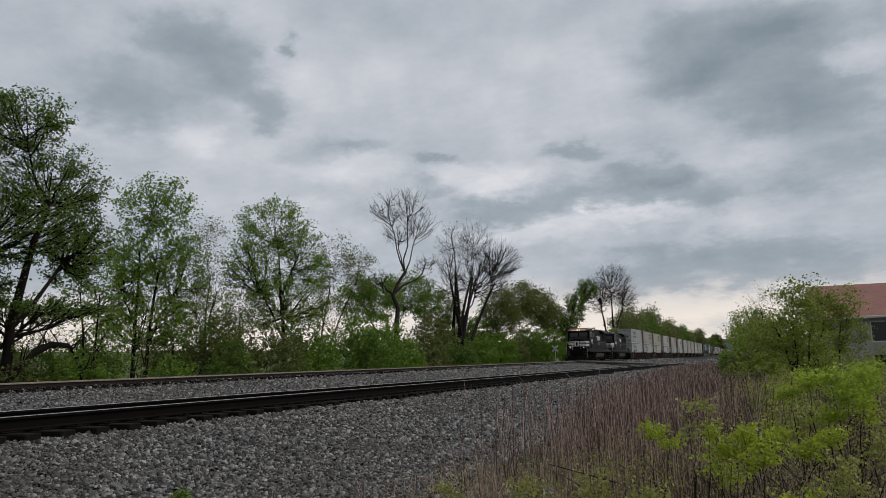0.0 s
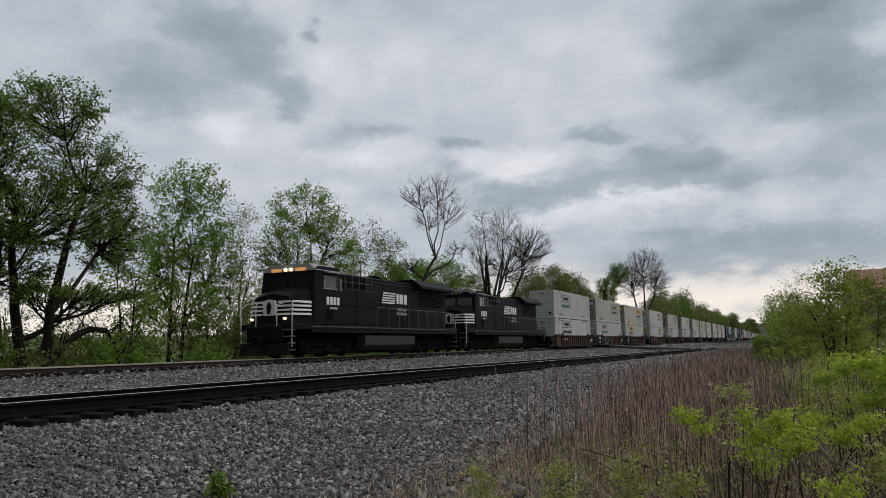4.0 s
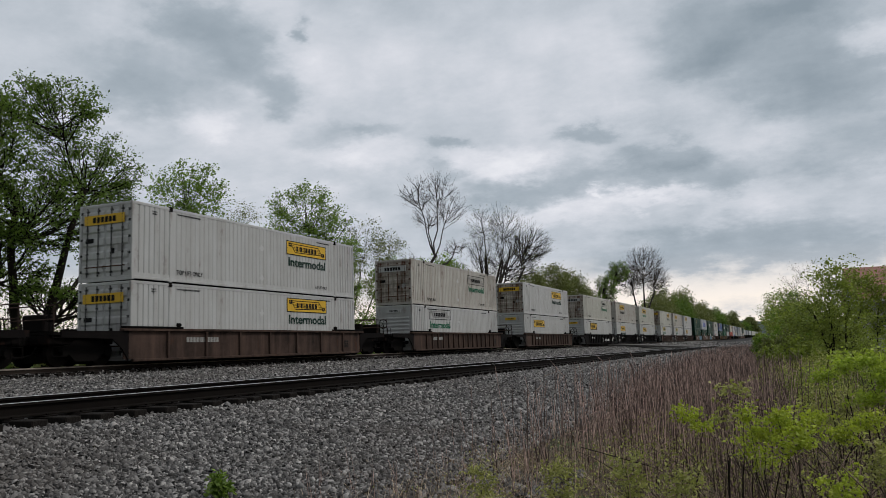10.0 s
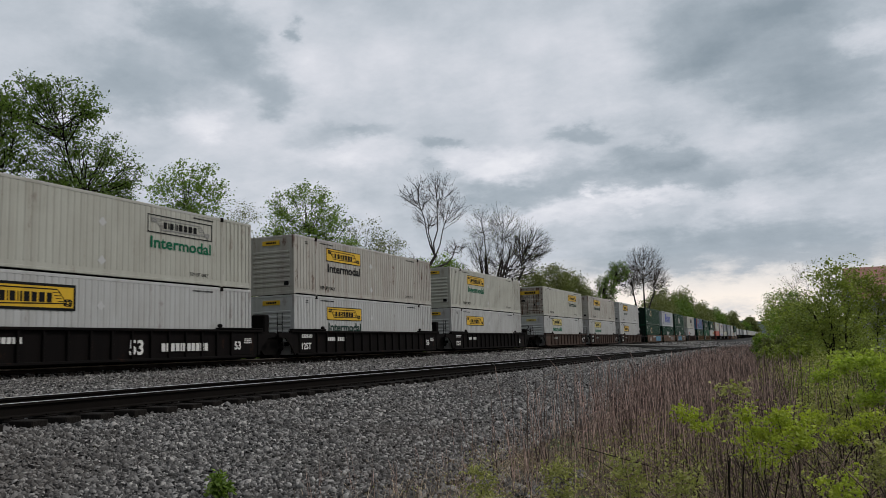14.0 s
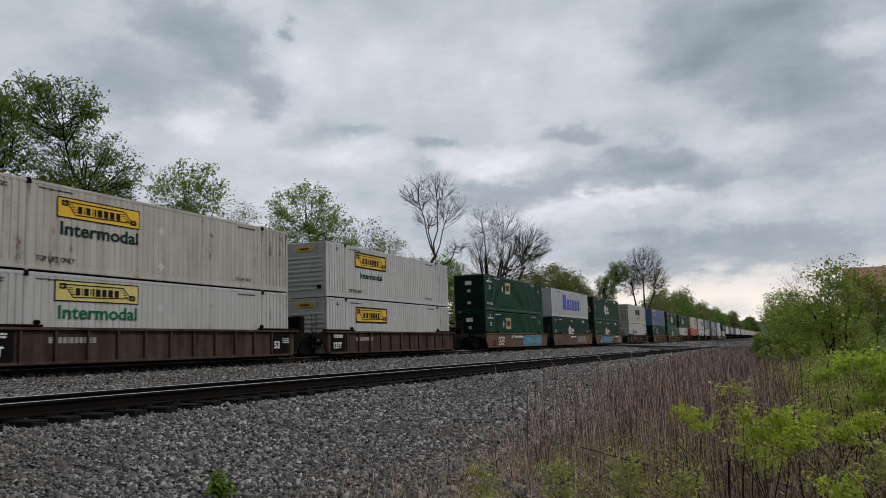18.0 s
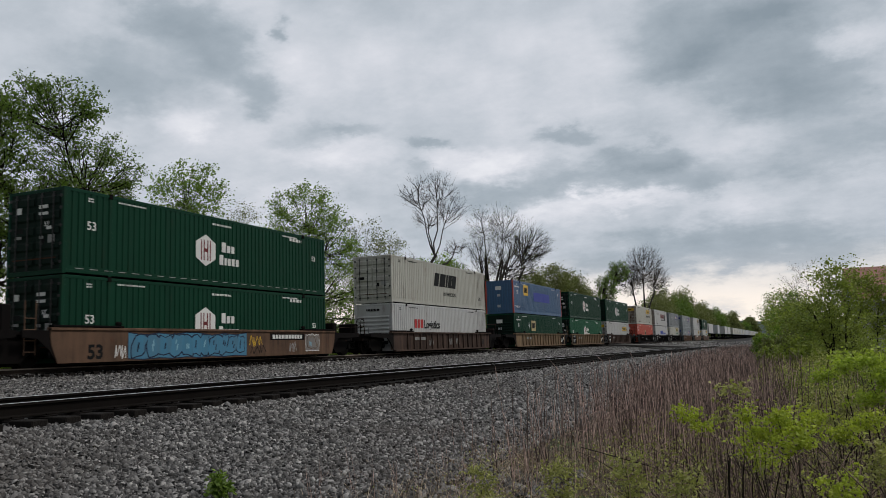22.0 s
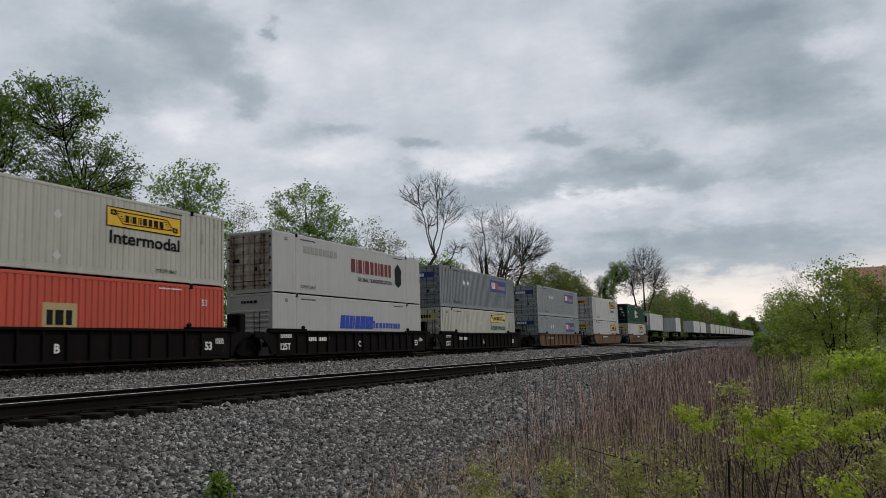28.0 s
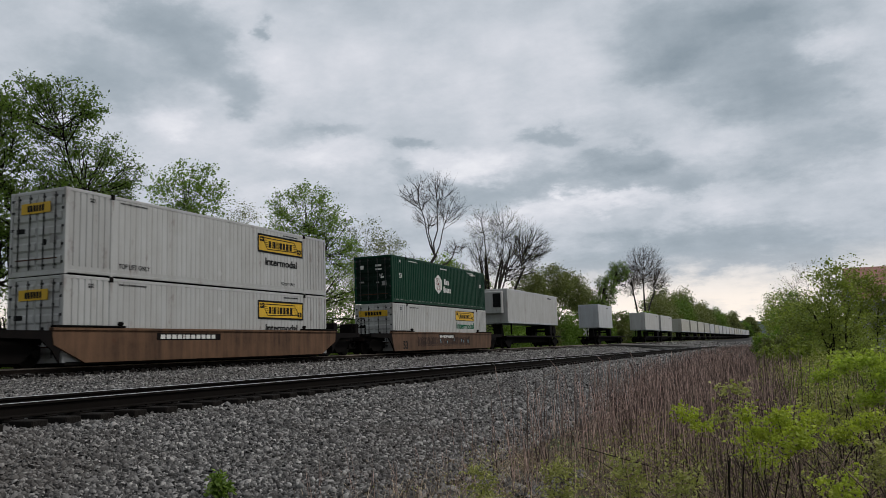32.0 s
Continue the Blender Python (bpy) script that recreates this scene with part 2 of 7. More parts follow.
M_GREEN2 = paint("mid green container paint", (0.010, 0.085, 0.042), 0.5, 0.2, 0.05, (0.02, 0.07, 0.04), 0.1)
M_BLUE = paint("blue container paint", (0.045, 0.115, 0.225), 0.45, 0.35, 0.05, (0.06, 0.08, 0.13))
M_NAVY = paint("navy panel", (0.010, 0.022, 0.17), 0.5, 0.15)
M_RED = paint("red container paint", (0.48, 0.075, 0.045), 0.5, 0.3, 0.1, (0.16, 0.05, 0.04))
M_BROWN = paint("rust brown car paint", (0.090, 0.058, 0.046), 0.8, 0.95, 0.5, (0.012, 0.010, 0.009), 0.12)
M_TAN = paint("faded orange brown car paint", (0.150, 0.088, 0.056), 0.75, 0.85, 0.4, (0.04, 0.028, 0.021), 0.15)
M_OCHRE = paint("faded ochre car paint", (0.23, 0.158, 0.092), 0.75, 0.8, 0.4, (0.03, 0.022, 0.017), 0.15)
M_SLANT = paint("orange brown car paint", (0.155, 0.088, 0.052), 0.75, 0.9, 0.4, (0.04, 0.026, 0.019), 0.15)
M_RUSTCAR = paint("orange rust car paint", (0.15, 0.082, 0.052), 0.75, 0.85, 0.5, (0.035, 0.022, 0.016), 0.15)
M_CARBLACK = paint("black car paint", (0.0045, 0.0040, 0.0042), 0.75, 0.5, 0.25, (0.012, 0.0095, 0.0085), 0.06)
M_YELLOW = paint("yellow sign paint", (0.68, 0.42, 0.02), 0.5, 0.2)
M_PALE = paint("pale yellow sign paint", (0.62, 0.52, 0.16), 0.55, 0.3)
M_TANSIGN = paint("tan sign paint", (0.44, 0.35, 0.17), 0.55, 0.3)
M_INK = plain("dark lettering", (0.006, 0.0065, 0.007), 0.65)
M_TEAL = plain("green lettering", (0.006, 0.12, 0.06), 0.65)
M_DKGREEN = plain("dark green lettering", (0.005, 0.030, 0.021), 0.65)
M_LETTER = plain("white lettering", (0.72, 0.72, 0.70), 0.55)
M_FAINT = plain("faint grey lettering", (0.30, 0.30, 0.29), 0.55)
M_LOGOBLUE = plain("blue lettering", (0.025, 0.06, 0.36), 0.5)
M_LOGORED = plain("red lettering", (0.42, 0.035, 0.035), 0.5)
M_ORANGE = plain("orange lettering", (0.62, 0.13, 0.02), 0.5)
M_MAROON = plain("maroon lettering", (0.15, 0.028, 0.03), 0.55)
M_RUST = plain("rust stain", (0.075, 0.032, 0.018), 0.85)
M_SPRAYBLUE = paint("blue spray paint", (0.05, 0.21, 0.34), 0.6, 0.35)
M_GLASS = plain("dark window glass", (0.012, 0.014, 0.016), 0.08)
M_LAMP = plain("lit headlight", (1.0, 0.72, 0.42), 0.3, 0.0, 2.2)
M_STEEL = plain("worn steel", (0.25, 0.25, 0.25), 0.4, 0.8)
M_BARK = bark_material("dark bark", (0.007, 0.006, 0.005), (0.035, 0.029, 0.025))
M_BARKGREY = bark_material("grey bark", (0.018, 0.016, 0.015), (0.065, 0.058, 0.052))
M_LEAF_A = leaf_material("dark spring leaves", (0.038, 0.078, 0.014), (0.20, 0.30, 0.058), 0.5)
M_LEAF_B = leaf_material("fresh spring leaves", (0.058, 0.11, 0.018), (0.27, 0.40, 0.07), 0.5)
M_LEAF_C = leaf_material("olive young leaves", (0.09, 0.11, 0.034), (0.22, 0.235, 0.085), 0.42)
M_LEAF_D = leaf_material("yellow-green shrub leaves", (0.20, 0.27, 0.03), (0.64, 0.70, 0.10), 0.48)
M_LEAF_E = leaf_material("pale olive undergrowth leaves", (0.15, 0.16, 0.045), (0.62, 0.62, 0.23), 0.42)
M_LEAF_F = leaf_material("mid green thicket leaves", (0.055, 0.085, 0.016), (0.42, 0.49, 0.105), 0.46)
M_BUD = leaf_material("reddish buds", (0.075, 0.05, 0.03), (0.15, 0.10, 0.06))
M_STALK = stem_material("dead weed stalks", (0.024, 0.016, 0.014), (0.60, 0.43, 0.37))
M_BRAMBLE = stem_material("brown bramble stems", (0.014, 0.011, 0.009), (0.20, 0.15, 0.11))
M_LITTER = leaf_material("brown leaf litter", (0.10, 0.06, 0.04), (0.36, 0.25, 0.17), 0.1)
M_STRAW = stem_material("straw", (0.16, 0.12, 0.085), (0.72, 0.60, 0.43))


# ---- sky: the cloud deck ahead, which drifts ----
def cloud_material():
    n = Nodes("cloud deck")
    tc = n.t.nodes.new("ShaderNodeTexCoord")
    unit = n.node("ShaderNodeVectorMath")
    unit.operation = "NORMALIZE"
    n.link(tc.outputs["Object"], unit.inputs[0])
    sep = n.node("ShaderNodeSeparateXYZ", Vector=unit.outputs[0])
    x, y, z = sep.outputs
    az = n.math("MULTIPLY", n.math("ARCTAN2", n.math("MULTIPLY", x, -1.0), y), 57.2958)
    el = n.math("MULTIPLY", n.math("ARCSINE", z), 57.2958)
    flat = n.math("ADD", z, 0.30)
    plane = n.node("ShaderNodeCombineXYZ", X=n.math("DIVIDE", x, flat), Y=n.math("DIVIDE", y, flat), Z=0.0).outputs[0]
    big = n.noise(1.15, 7, 0.52, plane)
    mid = n.noise(3.1, 7, 0.58, plane)
    shifted = n.node("ShaderNodeVectorMath", Vector=plane)
    shifted.inputs[1].default_value = (7.3, 2.1, 0.0)
    wx = n.math("MULTIPLY", n.math("SUBTRACT", n.noise(6.5, 8, 0.62, plane), 0.5), 8.0)
    wy = n.math("MULTIPLY", n.math("SUBTRACT", n.noise(5.0, 8, 0.62, shifted.outputs[0]), 0.5), 5.5)
    a, e = n.math("ADD", az, wx), n.math("ADD", el, wy)
    total = n.math("MULTIPLY_ADD", n.math("SUBTRACT", big, 0.5), 0.34, n.math("MULTIPLY_ADD", n.math("SUBTRACT", n.noise(9.0, 8, 0.66, plane), 0.5), 0.30, n.math("MULTIPLY", n.math("SUBTRACT", mid, 0.5), 0.36)))
    edge = n.ramp(n.noise(2.3, 8, 0.55, plane), (0.40, 0.0), (0.50, 0.5), (0.58, 1.0))
    total = n.math("MULTIPLY_ADD", n.math("SUBTRACT", edge, 0.5), 0.08, total)
    # the larger clouds: turn to the left of the track, height, half-widths, darkness
    for ca, ce, ra, re, s in DARK_CLOUDS + BRIGHT_GAPS:
        dx = n.math("DIVIDE", n.math("SUBTRACT", a, ca), ra)
        dy = n.math("DIVIDE", n.math("SUBTRACT", e, ce), re)
        d2 = n.math("ADD", n.math("MULTIPLY", dx, dx), n.math("MULTIPLY", dy, dy))
        total = n.math("MULTIPLY_ADD", n.math("POWER", 2.718, n.math("MULTIPLY", n.math("POWER", d2, 1.5), -1.0)), s, total)
    col = n.ramp(n.math("ADD", total, 0.5), (0.10, (0.80, 0.80, 0.83)), (0.32, (0.60, 0.617, 0.668)), (0.50, (0.472, 0.508, 0.560)), (0.70, (0.335, 0.383, 0.432)), (1.0, (0.22, 0.268, 0.312)))
    low = n.ramp(n.math("MULTIPLY", el, 0.1), (0.0, 1.0), (0.28, 0.75), (0.62, 0.0))
    warm = n.mix(n.ramp(total, (0.0, 0.0), (0.10, 0.35), (0.2, 1.0)), (0.97, 0.86, 0.75), (0.53, 0.535, 0.56))
    col = n.mix(low, col, warm)
    em = n.node("ShaderNodeEmission", Strength=1.16)
    n.link(col, em.inputs["Color"])
    n.link(em.outputs[0], n.t.nodes["Material Output"].inputs["Surface"])
    return n.m


DARK_CLOUDS = (
    (41.7, 23.1, 3.3, 1.6, 0.34), (38.3, 20.8, 2.9, 2.5, 0.31), (35.5, 18.0, 2.3, 1.1, 0.28), (43.9, 19.4, 6.1, 2.5, 0.22), (34.1, 22.8, 0.7, 0.7, 0.31),
    (46.5, 17.4, 3.7, 1.2, 0.16), (23.2, 14.5, 1.9, 0.5, 0.24), (13.8, 14.9, 1.9, 0.7, 0.25), (23.9, 12.5, 1.6, 0.6, 0.19), (18.5, 11.0, 4.3, 1.0, 0.25),
    (8.3, 12.9, 3.1, 1.3, 0.31), (7.6, 11.4, 7.0, 1.2, 0.25), (13.9, 12.4, 2.5, 0.9, 0.16), (2.3, 20.9, 6.1, 2.5, 0.40), (-2.3, 16.3, 5.3, 2.3, 0.37),
    (-4.4, 12.2, 4.5, 1.8, 0.22), (6.0, 18.5, 3.7, 1.0, 0.19), (-3.4, 20.8, 4.9, 1.6, 0.16), (3.4, 6.2, 9.0, 1.8, 0.30), (32.5, 15.4, 2.9, 1.1, 0.16),
    (29.2, 16.0, 2.5, 0.6, 0.16),
)
BRIGHT_GAPS = (
    (30.1, 14.0, 4.1, 1.4, -0.20), (20.1, 13.2, 3.6, 1.4, -0.22), (40.9, 15.8, 2.0, 1.0, -0.16), (12.7, 10.5, 0.7, 0.4, -0.24), (9.6, 10.0, 3.3, 0.5, -0.18),
    (16.9, 9.3, 4.9, 0.8, -0.16), (28.7, 20.5, 7.0, 2.5, -0.10), (49.3, 16.4, 2.0, 1.2, -0.22), (18.1, 19.8, 5.7, 2.9, -0.04), (3.2, 9.5, 3.7, 0.7, -0.10),
    (34.2, 10.6, 3.7, 1.2, -0.14), (12.5, 15.7, 6.6, 0.7, -0.06), (35.7, 22.2, 1.0, 1.0, -0.06), (46.6, 21.7, 2.5, 0.8, -0.06), (-5.6, 18.9, 2.0, 1.1, -0.12),
)


def sky_deck():
    radius, rows, cols = 3000.0, 24, 80
    v, f = [], []
    for i in range(rows + 1):
        e = radians(-2.0 + 62.0 * i / rows)
        for j in range(cols + 1):
            a = radians(-38.0 + 140.0 * j / cols)
            v.append((-math.sin(a) * math.cos(e) * radius, math.cos(a) * math.cos(e) * radius, math.sin(e) * radius))
    for i in range(rows):
        for j in range(cols):
            k = i * (cols + 1) + j
            f.append((k, k + 1, k + cols + 2, k + cols + 1))
    m = Mesh().add(v, f)
    return single("cloud_backdrop", m, cloud_material(), "grey overcast clouds drifting over a pale horizon", "sky", kind="structure", smooth=True)


CLOUD_DECK = sky_deck()

# ---- the ground and the two tracks ----
FAR_X, FAR_Z = -22.745, 1.06      # the train's track: centre and rail top
NEAR_X = -9.18                    # the near track's centre


def near_z(y):
    """The near track's rail top, on a slight fall."""
    return 0.836 - 0.0039 * min(max(y, -60.0), 115.0)


def mixed(x, table):
    for (x0, z0), (x1, z1) in zip(table, table[1:]):
        if x <= x1:
            k = (x - x0) / (x1 - x0)
            return z0 + (z1 - z0) * k
    return table[-1][1]


def ground_z(x, y):
    nz = near_z(y) - 0.215
    table = ((-3000, 34.0), (-900, 30.0), (-160, 5.6), (-45, 0.55), (-31, 0.25), (-27, 0.35), (-24.6, FAR_Z - 0.24), (-21.55, FAR_Z - 0.24), (-21.4, FAR_Z - 0.35), (-20.9, FAR_Z - 0.36),
             (-18.6, FAR_Z - 0.5), (-14.0, nz - 0.12), (-11.0, nz - 0.05), (-10.3, nz - 0.02), (-8.5, nz - 0.03), (-7.9, nz - 0.085), (-7.5, nz - 0.12), (-6.6, nz - 0.24), (-4.4, 0.06), (-2.5, 0.0), (1.5, 0.03), (6.0, 0.1), (60, 0.3), (400, 6.0), (3000, 30.0))
    z = mixed(x, table)
    amp = 0.05 if -4 < x < 8 else (0.02 if x > -26 else 0.12)
    z += amp * noise.noise(Vector((x * 0.45, y * 0.45, 0)))
    far = max(0.0, y - 500.0)
    return z + far * 0.006


def line_of(lo, hi, marks):
    out = [lo]
    for stop, step in marks:
        while out[-1] < stop - 1e-6:
            out.append(min(stop, out[-1] + step))
    return out


def build_ground():
    xs = line_of(-2600, 2600, ((-1000, 400), (-200, 100), (-60, 20), (-28, 3), (-26, 0.8), (-11, 0.7), (-4, 0.25), (3, 0.35), (12, 1.5), (60, 8), (200, 40), (2600, 400)))
    ys = line_of(-900, 2900, ((-100, 200), (-10, 15), (2, 3), (24, 0.35), (60, 1.2), (160, 5), (400, 20), (2900, 250)))
    v = [(x, y, ground_z(x, y)) for y in ys for x in xs]
    w = len(xs)
    f = [(j * w + i, j * w + i + 1, (j + 1) * w + i + 1, (j + 1) * w + i) for j in range(len(ys) - 1) for i in range(w - 1)]
    single("ground", Mesh().add(v, f), M_GROUND, "gravel bed blackened as gap shade, dead grass and green field beyond the tracks", "ground", kind="structure", smooth=True)


build_ground()

RAIL = ((-0.07, -0.172), (0.07, -0.172), (0.07, -0.158), (0.012, -0.140), (0.010, -0.045), (0.036, -0.036), (0.036, -0.004), (-0.036, -0.004), (-0.036, -0.036), (-0.010, -0.045), (-0.012, -0.140), (-0.07, -0.158))
HEAD = ((-0.034, -0.004), (0.034, -0.004), (0.030, 0.0), (-0.030, 0.0))
HEADMAIN = ((-0.039, -0.040), (0.039, -0.040), (0.039, -0.006), (0.030, 0.0), (-0.030, 0.0), (-0.039, -0.006))


def swept(profile, x, ys, z_of):
    m, n = Mesh(), len(profile)
    v = [(x + px, y, z_of(y) + pz) for y in ys for px, pz in profile]
    f = [(j * n + i, j * n + (i + 1) % n, (j + 1) * n + (i + 1) % n, (j + 1) * n + i) for j in range(len(ys) - 1) for i in range(n)]
    return m.add(v, f)


def track(label, cx, z_of, y0, y1, y_end, spacing, steel):
    tr = thing("railway_track", label, "railway track", kind="structure")
    ys = [y0 - 12, y0] + [y0 + (115 - y0) * i / 12 for i in range(1, 13)] + [300, 700, y_end]
    for side in (-0.7525, 0.7525):
        r = part("rail", swept(RAIL, cx + side, ys, z_of), steel, tr)
        part("rail_head", swept(HEAD if steel is M_RAIL else HEADMAIN, cx + side, ys, z_of), M_RAILTOP if steel is M_RAIL else M_HEADMAIN, r, "worn running surface")
    rng = random.Random(5)
    tie = Mesh().cbox(-1.3, 1.3, -0.115, 0.115, -0.18, 0.0, 0.012).done("tie", M_TIE)
    plate = Mesh()
    for side in (-0.7525, 0.7525):
        plate.cbox(side - 0.17, side + 0.17, -0.09, 0.09, 0.0, 0.014, 0.004)
        for q in (-0.11, 0.11):
            plate.cbox(side + q - 0.02, side + q + 0.02, -0.03, 0.0, 0.014, 0.035, 0.004)
    plate = plate.done("tie_plate", M_RAIL)
    k, y = 0, y0
    rest = Mesh()
    while y < 150:
        at = pose(cx + rng.uniform(-0.05, 0.05), y + rng.uniform(-0.03, 0.03), z_of(y) - 0.188, 0, 0, rng.uniform(-1.2, 1.2))
        if k < 150:
            part("tie", tie, None, tr, at=at)
            part("tie_plate", plate, None, tr, at=at)
        else:
            z = z_of(y) - 0.188
            rest.box(cx - 1.3, cx + 1.3, y - 0.11, y + 0.11, z - 0.15, z)
        y += spacing
        k += 1
    tagged(part("far_ties", rest, M_TIE, tr), "dark ties further along", kind="stuff")
    return tr


track("near railway track with rusty rails on dark wooden ties", NEAR_X, near_z, 3.5, 115, 1400, 0.52, M_RAIL)
track("main railway track under the passing freight train", FAR_X, lambda y: FAR_Z, 13.0, 150, 2600, 0.52, M_RAILMAIN)


def stones(name, label, zones, seed):
    """Loose crushed stone, stone beside stone with dark gaps, in one mesh: angular lumps on an uneven spacing."""
    rng = np.random.default_rng(seed)
    # a broken block: four corners below, four above
    block = np.array([(-1, -1, -1), (1, -1, -1), (1, 1, -1), (-1, 1, -1), (-1, -1, 1), (1, -1, 1), (1, 1, 1), (-1, 1, 1)], float)
    sides = np.array([(4, 5, 6), (4, 6, 7), (0, 1, 5), (0, 5, 4), (1, 2, 6), (1, 6, 5), (2, 3, 7), (2, 7, 6), (3, 0, 4), (3, 4, 7)])
    ridge = np.array([(-0.9, -0.75, -0.6), (0.9, -0.75, -0.6), (0.9, 0.75, -0.6), (-0.9, 0.75, -0.6), (-0.6, 0.1, 0.8), (0.6, -0.1, 0.8)])
    slopes = np.array([(0, 1, 5), (0, 5, 4), (1, 2, 5), (2, 3, 4), (2, 4, 5), (3, 0, 4)])
    vs, fs, count = [], [], 0
    for x0, x1, y0, y1, pitch, extra in zones:
        shape, faces = (block, sides) if pitch < 0.055 else (ridge, slopes)
        corners = len(shape)
        gx, gy = np.meshgrid(np.arange(x0, x1, pitch), np.arange(y0, y1, pitch * 0.88))
        gx = gx + pitch * 0.5 * (np.arange(gx.shape[0]) % 2)[:, None]
        x, y = gx.ravel(), gy.ravel()
        lift = np.zeros(len(x))
        more = rng.random(len(x)) < extra
        x, y, lift = np.concatenate([x, x[more]]), np.concatenate([y, y[more]]), np.concatenate([lift, np.ones(more.sum())])
        x, y = x + rng.normal(0, 0.24 * pitch, len(x)), y + rng.normal(0, 0.24 * pitch, len(x))
        keep = (y > -x * 0.70) & (y > 3.0) & (rng.random(len(x)) < 0.95)
        x, y, lift = x[keep], y[keep], lift[keep]
        z = np.array([ground_z(a, b) for a, b in zip(x, y)])
        k = len(x)
        s = pitch * 0.40 * np.clip(rng.lognormal(0.0, 0.36, (k, 1, 1)), 0.45, 2.1)
        v = shape[None] * rng.uniform(0.55, 1.15, (k, corners, 3))
        v[:, 4:] *= rng.uniform(0.45, 0.95, (k, 1, 1)) * np.array((1, 1, 1.2))
        v = v * s * np.stack([rng.uniform(0.9, 1.6, k), rng.uniform(0.65, 1.1, k), rng.uniform(0.5, 0.95, k)], 1)[:, None]
        turn, tilt, way = rng.uniform(0, math.pi, k), rng.normal(0, 0.32, k), rng.uniform(0, math.pi, k)
        q = np.stack([np.cos(turn), np.sin(tilt) * np.cos(way), np.sin(tilt) * np.sin(way), np.sin(turn)], 1)
        q /= np.linalg.norm(q, axis=1, keepdims=True)
        w, a, b, c = q.T
        rot = np.stack([np.stack([1 - 2 * (b * b + c * c), 2 * (a * b - w * c), 2 * (a * c + w * b)], 1),
                        np.stack([2 * (a * b + w * c), 1 - 2 * (a * a + c * c), 2 * (b * c - w * a)], 1),
                        np.stack([2 * (a * c - w * b), 2 * (b * c + w * a), 1 - 2 * (a * a + b * b)], 1)], 1)
        v = np.einsum("kij,knj->kni", rot, v)
        v += np.stack([x, y, z + (rng.uniform(0.05, 0.45, k) + 0.5 * lift) * pitch], 1)[:, None]
        vs.append(v.reshape(-1, 3))
        fs.append((faces[None] + (np.arange(k) * corners)[:, None, None] + count).reshape(-1, 3))
        count += k * corners
    me = array_mesh(name, np.concatenate(vs), np.concatenate(fs), M_STONE)
    tagged(new(name, me), label, "ballast", kind="stuff")


stones("ballast_stones", "grey crushed stone ballast sloping from the near track", (
    (-7.95, -3.0, 3.0, 9.0, 0.036, 0.25), (-3.0, -1.9, 4.0, 8.0, 0.075, 0.0), (-7.95, -3.0, 9.0, 16.0, 0.046, 0.2),
    (-7.95, -2.9, 16.0, 30.0, 0.058, 0.1), (-7.95, -2.8, 30.0, 50.0, 0.085, 0.0), (-7.95, -2.8, 50.0, 104.0, 0.15, 0.0), (-20.9, -3.0, 112.0, 230.0, 0.28, 0.1)), 3)
stones("track_stones", "grey crushed stone ballast between the tracks", (
    (-11.2, -7.9, 5.0, 20.0, 0.062, 0.0), (-20.9, -11.0, 8.0, 24.0, 0.072, 0.2), (-21.8, -11.0, 24.0, 50.0, 0.092, 0.1),
    (-11.0, -7.6, 20.0, 60.0, 0.10, 0.0), (-21.6, -11.0, 50.0, 110.0, 0.16, 0.0), (-21.8, -20.6, 12.0, 24.0, 0.075, 0.2)), 4)


def level_crossing():
    cr = thing("level_crossing", "pale concrete road crossing over the tracks", "road crossing", kind="structure")
    for x0, x1, z in ((-26.5, -24.3, FAR_Z), (-23.4, -22.1, FAR_Z), (-21.2, -10.6, None), (-9.85, -8.5, None), (-7.7, -2.0, None)):
        for k in range(4):
            y0, y1 = 104.0 + k * 1.9, 105.86 + k * 1.9
            za, zb = (z, z) if z else (mixed(x0, ((-21.2, FAR_Z), (-10.6, near_z(106)), (-2.0, 0.25))), mixed(x1, ((-21.2, FAR_Z), (-10.6, near_z(106)), (-2.0, 0.25))))
            m = Mesh().prism(((x0, za - 0.2), (x1, zb - 0.2), (x1, zb + 0.01), (x0, za + 0.01)), "y", y0, y1)
            part("crossing_panel", m, M_CONCRETE if x1 - x0 < 7 else M_ASPHALT, cr)
    cb = thing("crossbuck_sign", "white crossing sign with two crossed boards on a post", "road sign", at=pose(-26.9, 116.7, 0.35))
    part("post", Mesh().tube((0, 0, -0.3), (0, 0, 3.0), 0.06, 0.055, 8), M_LETTER, cb)
    for a in (45, -45):
        part("board", Mesh().cbox(-0.61, 0.61, -0.02, 0.02, -0.115, 0.115, 0.01), M_LETTER, cb, at=pose(0, -0.09 if a > 0 else -0.14, 2.6, 0, a, 0))


M_ASPHALT = paint("crossing asphalt", (0.09, 0.088, 0.086), 0.9, 0.4)
M_CONCRETE = paint("crossing concrete", (0.25, 0.245, 0.235), 0.85, 0.4)
level_crossing()

# ---- the train: shared pieces ----
L53, W53, H53 = 16.154, 2.591, 2.896
HALF = W53 / 2
BASE_Z, SEAM_Z = 0.145, 3.041


